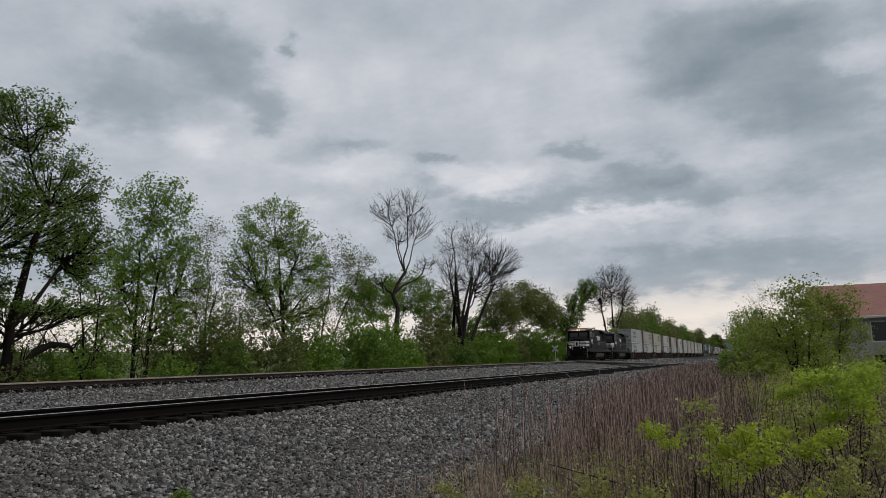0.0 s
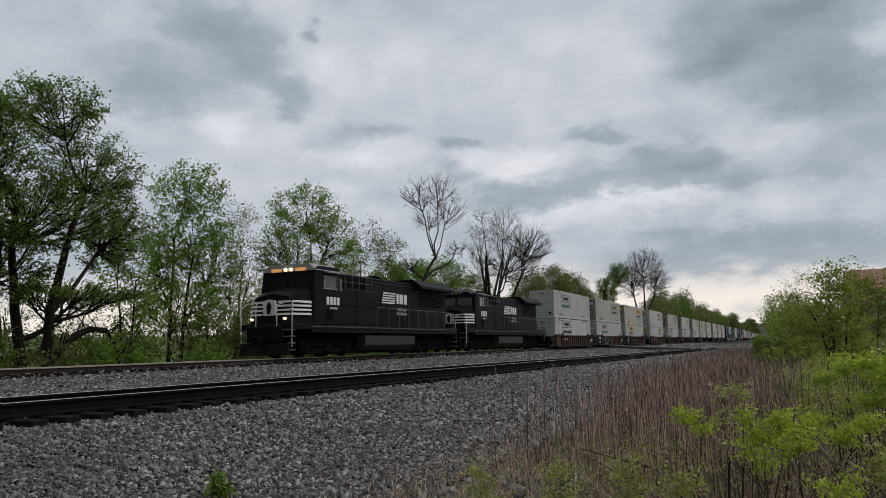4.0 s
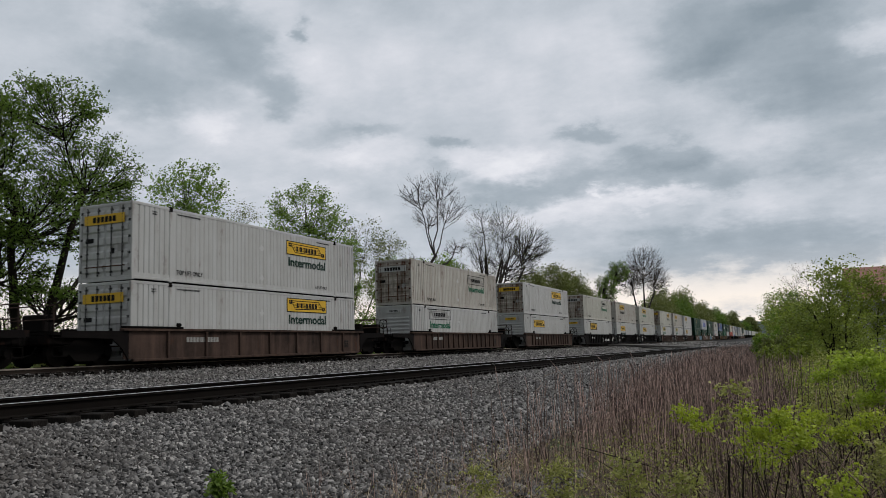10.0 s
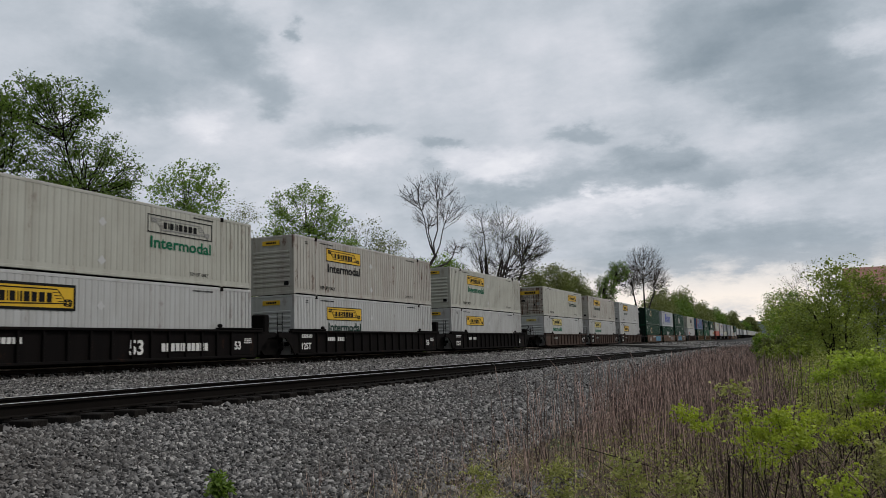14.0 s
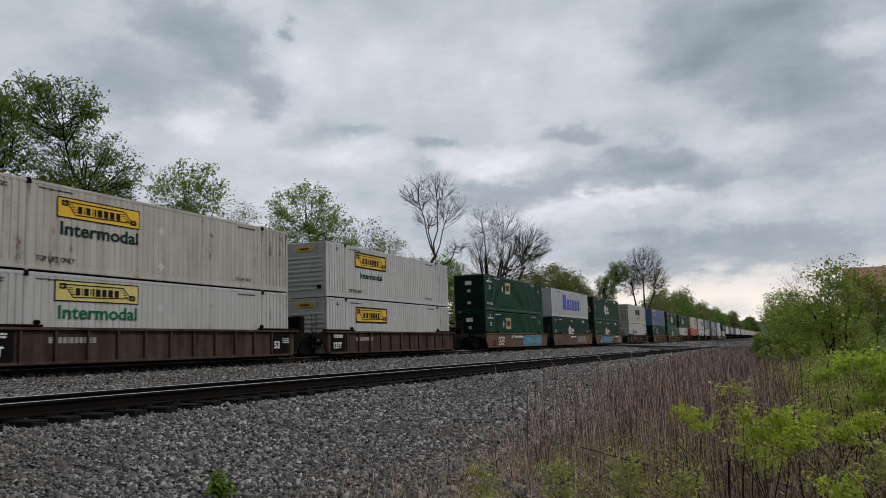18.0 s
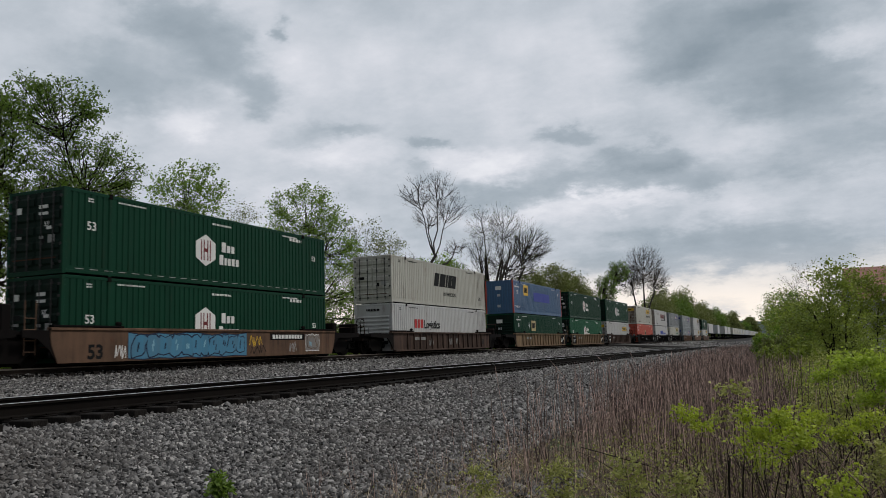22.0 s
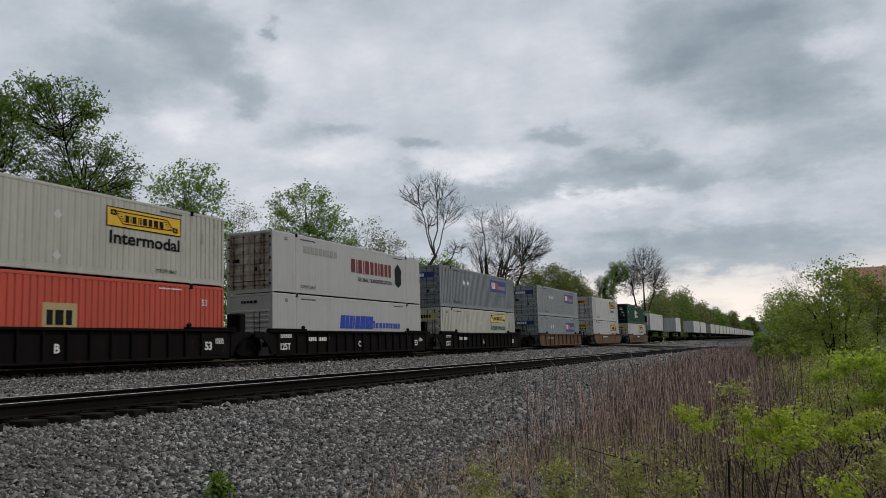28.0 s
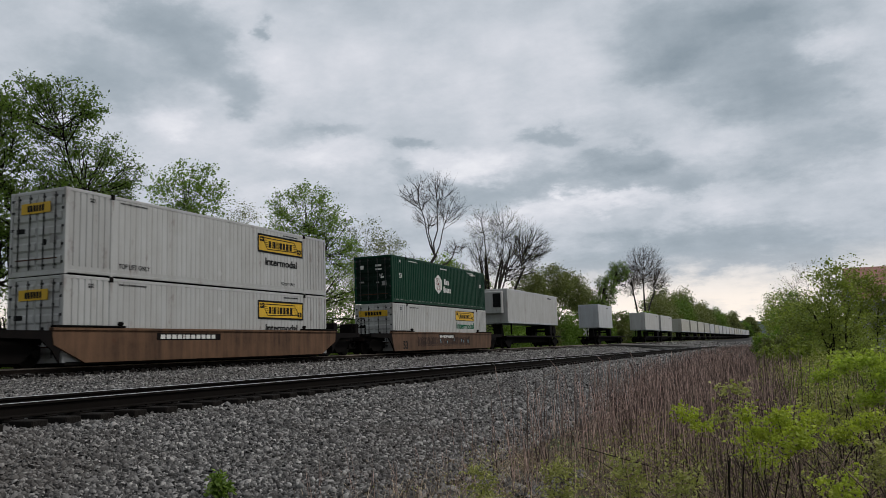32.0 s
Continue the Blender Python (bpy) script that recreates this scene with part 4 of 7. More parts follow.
            for yy in (2.75, 3.15):
                st.rod([(1.15, base + d * yy, 0.3), (1.15, base + d * yy, 1.5)], 0.018)
            part("ladder", st, M_BLACK, car)
            part("brake_unit", Mesh().cbox(-0.75, 0.3, base + d * 2.6 - 0.2, base + d * 2.6 + 0.2, 1.14, 1.75, 0.05), M_CARBLACK, car)
            if d < 0:
                ring = Mesh()
                pts = [(0.75 + 0.27 * math.cos(a), base + d * 2.95, 1.75 + 0.27 * math.sin(a)) for a in (math.tau * q / 14 for q in range(15))]
                ring.rod(pts, 0.022)
                for q in range(5):
                    a = math.tau * q / 5
                    ring.rod([(0.75, base + d * 2.95, 1.75), (0.75 + 0.27 * math.cos(a), base + d * 2.95, 1.75 + 0.27 * math.sin(a))], 0.014)
                ring.rod([(0.75, base + d * 2.95, 1.1), (0.75, base + d * 2.95, 1.75)], 0.03)
                part("brake_wheel", ring, M_BLACK, car)
        elif d < 0:
            truck(car, -1.7, offset=offset, r=0.48)
            st = Mesh()
            for z in (0.5, 0.85, 1.2, 1.55):
                st.rod([(1.2, -1.25, z), (1.2, -0.85, z)], 0.02)
            for yy in (-1.25, -0.85):
                st.rod([(1.2, yy, 0.4), (1.2, yy, 2.1)], 0.02)
            part("ladder", st, mat, car)
            part("brake_unit", Mesh().cbox(0.2, 0.95, -1.9, -1.5, 1.14, 2.0, 0.05), M_CARBLACK, car)
    # painted marks
    x = xo + 0.002
    if style == "smooth":
        say(car, number, 0.9, 0.24, 0.66, M_INK, 0.02, 1.05, xo + 0.006)
        at = 11.1 if offset == 297.7 else 6.3
        decal(car, "number_panel", M_CARBLACK, at, at + 2.8, 0.82, 1.12, "dark number panel", x=xo)
        block_letters(car, at + 0.2, 0.88, 2.4, 0.18, M_LETTER, (1, 1, 1, 1, 0.4, 1, 1, 1, 1, 1, 1), x=xo)
    elif style == "slant":
        decal(car, "number_panel", M_CARBLACK, 4.0, 7.6, 0.84, 1.10, "dark number panel", x=xo)
        block_letters(car, 4.2, 0.89, 3.1, 0.16, M_LETTER, (1, 1, 1, 1, 0.4, 1, 1, 1, 1, 1, 1), x=xo)
    else:
        if lead == "artic":
            decal(car, "capacity_panel", M_CARBLACK, 0.15, 1.5, 0.22, 1.14, "black panel with capacity mark", x=xo - 0.04, out=0.02)
            say(car, capacity, 0.26, 0.38, 0.42, M_LETTER, 0.012, 1.0, xo - 0.004)
            tiny_rows(car, 0.35, 1.02, 0.9, 2, 0.06, M_LETTER, x=xo - 0.012)
        if trail == "artic":
            decal(car, "number_panel", M_CARBLACK, 14.55, 16.0, 0.22, 1.14, "black panel with length mark", x=xo - 0.04, out=0.02)
            tiny_rows(car, 15.4, 0.85, 0.5, 3, 0.05, M_LETTER, x=xo - 0.012)
        if offset == 133.25:
            say(car, number, 8.9, 0.34, 0.72, M_LETTER, 0.02, 1.0, xo - 0.012)
            block_letters(car, 10.5, 0.42, 2.6, 0.3, M_LETTER, (1, 1, 1, 1, 0.4, 1, 1, 1, 1, 1, 1), x=xo - 0.02)
        letter = {407.55: "B", 427.15: "C", 446.6: "A"}.get(offset)
        if letter:
            say(car, letter, 7.6, 0.45, 0.42, M_LETTER, 0.01, 1.0, xo - 0.012)
        say(car, number, 14.75, 0.45, 0.45, M_LETTER if trail == "artic" or style == "black" else M_INK, 0.015, 1.0, xo - 0.012 if trail == "artic" else xo - 0.05)
        block_letters(car, 2.75, 0.76, 1.9, 0.19, M_LETTER if style == "black" else M_FAINT, (1, 1, 1, 1, 0.4, 1, 1, 1, 1, 1, 1), x=xo - 0.06)
    return car


def locomotive(label, offset, lit):
    """A six-axle wide-cab diesel, its front coupler at y = 0."""
    lo = thing("locomotive", label, "locomotive", "locomotives")
    deck_z = 1.63
    part("frame", Mesh().cbox(-1.52, 1.52, 1.0, 21.4, deck_z - 0.28, deck_z, 0.03), M_LOCO, lo)
    for s in (1, -1):
        part("sill_stripe", Mesh().box(*((1.515, 1.528) if s > 0 else (-1.528, -1.515)), 2.6, 20.9, deck_z - 0.15, deck_z - 0.10), M_GRIMESTRIPE, lo, "pale stripe along the walkway edge")
    # long hood, electrical cabinet, radiator section
    part("long_hood", Mesh().cbox(-0.92, 0.92, 9.2, 20.9, deck_z, 4.28, 0.06), M_LOCO, lo)
    part("electrical_cabinet", Mesh().cbox(-1.46, 1.46, 5.3, 9.4, deck_z, 3.55, 0.05), M_LOCO, lo)
    part("dynamic_brake_housing", Mesh().cbox(-1.0, 1.0, 5.3, 9.6, 3.55, 4.45, 0.08), M_LOCO, lo)
    part("engine_hood_roof", Mesh().cbox(-0.8, 0.8, 9.6, 15.8, 4.28, 4.46, 0.08), M_LOCO, lo)
    part("exhaust_stack", Mesh().cbox(-0.35, 0.35, 11.4, 12.2, 4.46, 4.7, 0.04), M_BLACK, lo)
    part("radiator_wing", Mesh().prism(((-1.5, 4.12), (1.5, 4.12), (1.5, 4.28), (0.9, 4.72), (-0.9, 4.72), (-1.5, 4.28)), "y", 15.6, 21.2), M_LOCO, lo, "overhanging radiator roof")
    for s in (1, -1):
        grille = Mesh()
        for k in range(10):
            z = 3.0 + k * 0.1
            grille.box(*((0.92, 0.95) if s > 0 else (-0.95, -0.92)), 16.4, 20.4, z, z + 0.05)
        part("radiator_grille", grille, M_BLACK, lo)
        grille = Mesh()
        for k in range(8):
            y = 5.7 + k * 0.45
            grille.box(*((1.0, 1.03) if s > 0 else (-1.03, -1.0)), y, y + 0.25, 3.7, 4.3)
        part("brake_grille", grille, M_BLACK, lo)
        for k in range(9):
            y = 9.6 + k * 0.72
            part("hood_door", cached(("hooddoor", s), lambda: Mesh().cbox(*((0.92, 0.945) if s > 0 else (-0.945, -0.92)), 0.0, 0.66, deck_z + 0.1, 3.5, 0.01).done("hood_door", M_LOCO)), None, lo, at=pose(0, y, 0))
        rail = Mesh()
        x = s * 1.47
        for k in range(9):
            y = 9.6 + k * 1.38
            rail.rod([(x, y, deck_z), (x, y, deck_z + 1.05)], 0.018)
        rail.rod([(x, 9.6, deck_z + 1.05), (x, 20.7, deck_z + 1.05)], 0.02)
        rail.rod([(x, 20.7, deck_z + 1.05), (x * 0.95, 21.2, deck_z - 0.7)], 0.02)
        part("handrail", rail, M_HANDRAIL, lo)
        roof_rail = Mesh()
        for k in range(6):
            y = 5.5 + k * 0.78
            roof_rail.rod([(s * 1.3, y, 3.55), (s * 1.3, y, 4.35)], 0.018)
        roof_rail.rod([(s * 1.3, 5.5, 4.35), (s * 1.3, 9.4, 4.35)], 0.018)
        roof_rail.rod([(s * 1.3, 5.5, 3.95), (s * 1.3, 9.4, 3.95)], 0.018)
        part("roof_railing", roof_rail, M_HANDRAIL, lo)
    # cab and nose
    cab = part("cab", Mesh().prism(((2.75, deck_z), (5.3, deck_z), (5.3, 4.38), (5.1, 4.55), (3.4, 4.55), (2.95, 4.40), (2.75, 3.3)), "x", -1.55, 1.55), M_LOCO, lo)
    part("cab_roof", Mesh().prism(((-1.6, 4.32), (1.6, 4.32), (1.2, 4.66), (-1.2, 4.66)), "y", 2.9, 5.35), M_CABROOF, cab, "grey weathered roof")
    for s in (1, -1):
        xw = (1.545, 1.56) if s > 0 else (-1.56, -1.545)
        part("side_window", Mesh().box(*xw, 3.75, 4.95, 3.45, 4.05), M_GLASS, cab)
        fr = Mesh()
        for a, b, c, d in ((3.70, 5.0, 4.05, 4.10), (3.70, 5.0, 3.40, 3.45), (3.70, 3.75, 3.45, 4.05), (4.95, 5.0, 3.45, 4.05), (4.33, 4.37, 3.45, 4.05)):
            fr.box(*((1.548, 1.575) if s > 0 else (-1.575, -1.548)), a, b, c, d)
        part("window_frame", fr, M_FAINT, cab, "grey metal window frame")
        part("sun_shade", Mesh().prism(((3.6, 4.22), (5.1, 4.22), (5.1, 4.26), (3.6, 4.26)), "x", *((1.55, 1.85) if s > 0 else (-1.85, -1.55))), M_CABROOF, cab)
        part("cab_door", Mesh().cbox(*((1.545, 1.565) if s > 0 else (-1.565, -1.545)), 2.95, 3.55, deck_z + 0.1, 3.6, 0.01), M_LOCO, cab)
    for a, b in ((-1.25, -0.08), (0.08, 1.25)):
        part("windscreen", Mesh().add([(a, 2.74, 3.38), (b, 2.74, 3.38), (b, 2.925, 4.22), (a, 2.925, 4.22), (a, 2.78, 3.38), (b, 2.78, 3.38), (b, 2.96, 4.22), (a, 2.96, 4.22)],
                                         [(0, 1, 2, 3), (7, 6, 5, 4), (0, 4, 5, 1), (1, 5, 6, 2), (2, 6, 7, 3), (3, 7, 4, 0)]), M_GLASS, cab)
    nose = part("nose", Mesh().add(
        [(-1.2, 1.35, deck_z - 0.1), (1.2, 1.35, deck_z - 0.1), (1.55, 2.8, deck_z - 0.1), (-1.55, 2.8, deck_z - 0.1),
         (-0.95, 1.45, 2.95), (0.95, 1.45, 2.95), (1.4, 2.8, 3.35), (-1.4, 2.8, 3.35), (0, 1.40, 3.12), (0, 2.8, 3.50), (0, 1.25, deck_z - 0.1)],
        [(0, 10, 8, 4), (10, 1, 5, 8), (1, 2, 6, 5), (3, 0, 4, 7), (4, 8, 9, 7), (8, 5, 6, 9), (0, 3, 2, 1, 10)]), M_LOCO, lo)
    for k in range(4):
        z = 2.05 + k * 0.20
        for s in (-1, 1):
            stripes = Mesh()
            stripes.add([(s * 0.42, 1.25 + 0.04 * k, z), (s * 1.16, 1.33 + 0.03 * k, z), (s * 1.15, 1.34 + 0.03 * k, z + 0.10), (s * 0.42, 1.26 + 0.04 * k, z + 0.10)], [(0, 1, 2, 3) if s > 0 else (3, 2, 1, 0)])
            stripes.add([(s * 1.20, 1.34 + 0.03 * k, z), (s * 1.54, 2.6, z), (s * 1.51, 2.6, z + 0.10), (s * 1.19, 1.35 + 0.03 * k, z + 0.10)], [(0, 1, 2, 3) if s > 0 else (3, 2, 1, 0)])
            part("nose_stripe", stripes, M_LETTER, nose, "white stripe")
    part("nose_emblem", Mesh().prism(((-0.34, 2.05), (0.34, 2.05), (0.36, 2.75), (0.0, 2.82), (-0.36, 2.75)), "y", 1.225, 1.31), M_LETTER, nose, "pale emblem panel")
    part("emblem_figure", Mesh().prism(((-0.1, 2.12), (0.06, 2.12), (0.16, 2.5), (0.02, 2.72), (-0.14, 2.52)), "y", 1.205, 1.222), M_INK, nose)
    for s in (-1, 1):
        part("number_board", Mesh().box(s * 0.72 - 0.30, s * 0.72 + 0.30, 2.86, 2.93, 4.31, 4.47), M_LAMP_DIM if lit else M_GLASS, cab, "lit number board" if lit else "")
        hl = part("headlight", Mesh().tube((s * 0.16, 2.90, 4.40), (s * 0.16, 2.82, 4.40), 0.085, 0.09, 14), M_LAMP if lit else M_GLASS, cab, "lit headlight" if lit else "")
        part("ditch_light", Mesh().tube((s * 0.95, 1.22, 1.88), (s * 0.95, 1.12, 1.88), 0.06, 0.065, 14), M_LAMP if lit else M_GLASS, lo, "lit ditch light" if lit else "")
    part("front_plate", Mesh().cbox(-1.0, 1.0, 0.78, 1.05, 0.75, deck_z - 0.1, 0.04), M_LOCO, lo)
    part("snow_plough", Mesh().add([(-1.4, 0.75, 0.14), (0, 0.35, 0.14), (1.4, 0.75, 0.14), (1.35, 0.85, 0.72), (0, 0.62, 0.72), (-1.35, 0.85, 0.72), (-1.4, 0.95, 0.14), (1.4, 0.95, 0.14), (1.35, 0.95, 0.72), (-1.35, 0.95, 0.72)], [(0, 1, 4, 5), (1, 2, 3, 4), (3, 8, 9, 5, 4), (0, 6, 7, 2, 1), (6, 9, 8, 7), (2, 7, 8, 3), (0, 5, 9, 6)]), M_LOCO, lo)
    for y, d in ((0.72, -1), (21.35, 1)):
        coupler(lo, y, y + d * 0.72 if d < 0 else 22.2)
    for s in (-1, 1):
        rails = Mesh()
        rails.rod([(s * 1.45, 1.0, 0.5), (s * 1.48, 1.0, deck_z + 0.8), (s * 1.3, 1.3, deck_z + 1.05), (s * 1.5, 2.7, deck_z + 1.0)], 0.02)
        rails.rod([(s * 0.6, 1.0, 0.9), (s * 0.6, 1.0, deck_z + 0.9), (s * 0.75, 1.3, deck_z + 1.0)], 0.02)
        part("front_handrail", rails, M_LETTER, lo, "white handrail")
    for s in (-1, 1):
        for k in range(4):
            z = 0.35 + k * 0.32
            for yy in (1.05, 21.3):
                part("step", Mesh().cbox(s * 1.25 - 0.25, s * 1.25 + 0.25, yy - 0.18, yy + 0.18, z, z + 0.05, 0.01), M_STEPS, lo)
    part("rear_plate", Mesh().cbox(-1.5, 1.5, 21.25, 21.5, 0.75, deck_z, 0.04), M_LOCO, lo)
    part("underframe", Mesh().cbox(-0.95, 0.95, 2.0, 20.6, 0.62, deck_z - 0.28, 0.04), M_BLACK, lo)
    part("fuel_tank", Mesh().prism(((-1.45, 0.55), (-1.1, 0.24), (1.1, 0.24), (1.45, 0.55), (1.5, 1.08), (-1.5, 1.08)), "y", 8.1, 14.5), M_TANK, lo, "grey fuel tank")
    for s in (1, -1):
        part("cab_vent", Mesh().cbox(*((1.545, 1.57) if s > 0 else (-1.57, -1.545)), 3.9, 4.5, deck_z + 0.15, deck_z + 0.75, 0.01), M_BLACK, cab)
        part("cab_mirror", Mesh().cbox(*((1.6, 1.72) if s > 0 else (-1.72, -1.6)), 5.12, 5.2, 3.35, 4.0, 0.02), M_FAINT, cab)
        part("cabinet_seam", Mesh().box(*((1.455, 1.475) if s > 0 else (-1.475, -1.455)), 5.4, 9.3, 2.62, 2.66), M_BLACK, lo)
        part("cabinet_seam", Mesh().box(*((1.455, 1.475) if s > 0 else (-1.475, -1.455)), 7.2, 7.24, deck_z + 0.05, 3.5), M_BLACK, lo)
        part("walkway_skirt", Mesh().box(*((1.46, 1.515) if s > 0 else (-1.515, -1.46)), 2.6, 20.9, deck_z - 0.42, deck_z - 0.28), M_LOCO, lo)
        # added black blocks behind the side frames, standing in for the shade below
        for y in (4.75, 17.6):
            part("brake_rigging", Mesh().cbox(*((0.80, 1.0) if s > 0 else (-1.0, -0.80)), y - 2.5, y + 2.5, 0.16, 0.62, 0.03), M_BLACK, lo)
    # another added black block, which closes the see-through gap under the tank
    part("cable_trough", Mesh().cbox(-0.9, 0.9, 7.2, 15.4, 0.12, 0.3, 0.03), M_BLACK, lo)
    for y in (10.4, 13.9, 14.4):
        part("roof_hatch", Mesh().cbox(-0.3, 0.3, y - 0.2, y + 0.2, 4.46, 4.56, 0.03), M_BLACK, lo)
    part("brace", Mesh().rod([(1.42, 9.35, 4.3), (0.98, 10.0, 3.3)], 0.03), M_LOCO, lo)
    part("air_tank", Mesh().tube((1.2, 15.0, 1.15), (1.2, 17.6, 1.15), 0.17, 0.17, 14), M_BLACK, lo)
    for y in (4.75, 17.6):
        truck(lo, y, r=0.53, base=2.0, axles=3, offset=offset)
    # painted marks
    m = Mesh()
    for k in range(5):
        z = 3.02 + k * 0.145
        m.add([(0.952, 11.1 + 0.06 * k, z), (0.952, 12.9 - 0.05 * (4 - k), z), (0.952, 13.0, z + 0.085), (0.952, 11.14 + 0.06 * k, z + 0.085)], [(0, 1, 2, 3)])
    part("stripe_emblem", m, M_LETTER, lo, "white stripes on the hood")
    block_letters(lo, 13.1, 3.05, 1.5, 0.6, M_LETTER, (0.6, 1.0, 0.9), x=0.95)
    block_letters(lo, 13.2, 2.62, 1.25, 0.17, M_FAINT, (1,) * 7, x=0.95)
    block_letters(lo, 13.1, 2.36, 1.4, 0.17, M_FAINT, (1,) * 8, x=0.95)
    block_letters(lo, 3.95, 2.62, 1.3, 0.40, M_LETTER, (1, 1, 1, 1), x=1.56)
    tiny_rows(lo, 4.3, 2.4, 0.7, 1, 0.10, M_LETTER, x=1.56)
    return lo


M_CABROOF = paint("weathered grey roof", (0.34, 0.34, 0.34), 0.6, 0.4)
M_LAMP_DIM = plain("lit number board glass", (0.9, 0.42, 0.16), 0.4, 0.0, 0.45)
M_SPRAYPALE = plain("pale blue spray edge", (0.22, 0.42, 0.52), 0.7)
M_SPRAYGREY = paint("grey spray paint", (0.20, 0.19, 0.18), 0.7, 0.4)
M_SPRAYMID = plain("mid blue spray line", (0.03, 0.10, 0.19), 0.7)
M_SPRAYDARK = plain("dark spray edge", (0.02, 0.03, 0.06), 0.7)
M_HANDRAIL = plain("grimy handrail", (0.13, 0.13, 0.13), 0.6)
M_GRIMESTRIPE = paint("grimy pale stripe", (0.14, 0.14, 0.14), 0.7, 0.8, 0.0, (0.012, 0.011, 0.010), 0.1)
M_STEPS = plain("worn step edges", (0.13, 0.13, 0.13), 0.6)


def trailer(label, material, length, reefer=False):
    """A highway trailer riding on a flat car: box, landing legs, wheels. Lead end at y = 0, its floor at the car's deck."""
    t = thing("highway_trailer", label, "trailer", "trailers on flat cars")
    b0 = 1.12
    part("box_body", Mesh().cbox(-1.29, 1.29, 0.0, length, b0, 4.02 - 0.0, 0.03), material, t)
    part("side_rail", Mesh().box(-1.30, 1.30, 0.02, length - 0.02, b0 - 0.05, b0 + 0.12), M_SILVER, t)
    part("top_rail", Mesh().box(-1.30, 1.30, 0.02, length - 0.02, 3.93, 4.0), M_SILVER, t)
    if reefer:
        part("cooling_unit", Mesh().cbox(-0.95, 0.95, -0.5, 0.0, b0 + 0.75, 3.8, 0.08), M_WHITE, t)
        part("cooling_grille", Mesh().cbox(0.15, 0.85, -0.53, -0.48, b0 + 1.3, 3.6, 0.02), M_INK, t)
    for s in (-1, 1):
        part("landing_leg", Mesh().box(s * 0.8 - 0.06, s * 0.8 + 0.06, 2.2, 2.32, 0.1, b0), M_BLACK, t)
    for k in range(2 if length > 10 else 1):
        y = length - 1.3 - k * 1.25
        for s in (-1, 1):
            part("wheel", cached("trailerwheel", lambda: Mesh().tube((-0.27, 0, 0), (0.27, 0, 0), 0.5, 0.5, 18).done("wheel", M_BLACK)), None, t, at=pose(s * 0.98, y, 0.5))
        part("axle", Mesh().tube((-0.9, y, 0.5), (0.9, y, 0.5), 0.08, None, 8), M_BLACK, t)
    part("suspension", Mesh().box(-0.6, 0.6, length - 3.2, length - 0.4, 0.75, b0 - 0.05), M_BLACK, t)
    tiny_rows(t, length - 3.5, 3.6, 1.2, 1, 0.12, M_INK, x=1.292)
    return t


def flat_car(label, length, offset, wheels=True):
    c = thing("flat_car", label, "flat car", "flat cars")
    part("deck", Mesh().cbox(-1.35, 1.35, -0.8, length + 0.8, 0.92, 1.08, 0.03), M_CARBLACK, c)
    part("centre_sill", Mesh().cbox(-0.5, 0.5, 0.8, length - 0.8, 0.45, 0.92, 0.03), M_CARBLACK, c)
    part("hitch", Mesh().prism(((0.9, 1.08), (1.7, 1.08), (1.35, 2.1), (1.1, 2.1)), "x", -0.3, 0.3), M_CARBLACK, c)
    truck(c, 0.6, offset=offset, key=wheels)
    truck(c, length - 0.6, offset=offset, key=wheels)
    coupler(c, -0.8, -1.5)
    coupler(c, length + 0.8, length + 1.5)
    return c


# ---- the train: make-up, with the place of each box's lead end along the train ----
MOVERS = []   # thing, place along the train, height over the rail


def put(ob, u, z=0.0):
    MOVERS.append((ob, u, z))
    return ob


put(locomotive("black road diesel locomotive with lit headlights leading the train", -48.45, True), -48.45)
put(locomotive("second black road diesel locomotive with unlit lights", -26.1, False), -26.1)

WHITE = "white container with "


def jb(u, level, end, style, y0, w, mat=None, word=None, rusty=0, ztop=None, low_word=True, bold=False):
    mat = mat or M_WHITE
    w *= 1.13
    look_ = {"yellow": "a yellow freight sign", "pale": "a faded yellow freight sign", "white": "an outlined freight sign"}[style]
    age = "rusty doors and " if rusty else ""
    where = ", on top" if level else ", in the well"
    c = container(WHITE + age + look_ + where, mat, end, "stacked containers", rusty)
    freight_sign(c, y0, ztop or (2.52 if level else 2.70), w, style, low_word, word, bold)
    if level:
        say(c, "TOP LIFT ONLY", 2.3, 0.34, 0.24, M_INK, 0.002, 0.9)
        say(c, "TOP LIFT ONLY", 12.2, 0.34, 0.20, M_INK, 0.0, 0.8)
    # the carrier's small sign on the end
    if end == "doors":
        sx0, sx1, z0 = (-0.72, 0.62, 2.1) if bold else (-1.0, 0.95, 2.12)
    else:
        sx0, sx1, z0 = -0.5, 0.5, 2.42
    m = Mesh().box(sx0, sx1, -0.045, -0.022, z0, z0 + (0.36 if end == "doors" else 0.22))
    part("end_sign", m, M_YELLOW if style == "yellow" else (M_PALE if style == "pale" else M_WHITE), c)
    m = Mesh()
    for k in range(6):
        a = sx0 + (sx1 - sx0) * (0.22 + 0.1 * k)
        m.box(a, a + (sx1 - sx0) * 0.075, -0.052, -0.044, z0 + 0.07, z0 + (0.28 if end == "doors" else 0.16))
    tagged(part("end_sign_lettering", m, M_INK, c), kind="stuff")
    for zz in (0.55, 1.9):
        part("lift_mark", Mesh().prism(((7.6, zz), (7.78, zz - 0.14), (7.96, zz), (7.78, zz + 0.2)), "x", HALF - 0.002, HALF + 0.004), M_MARK, c)
    put(c, u, SEAM_Z if level else BASE_Z - 0.03)
    return c


M_MARK = plain("faded diamond mark", (0.52, 0.53, 0.53), 0.6)


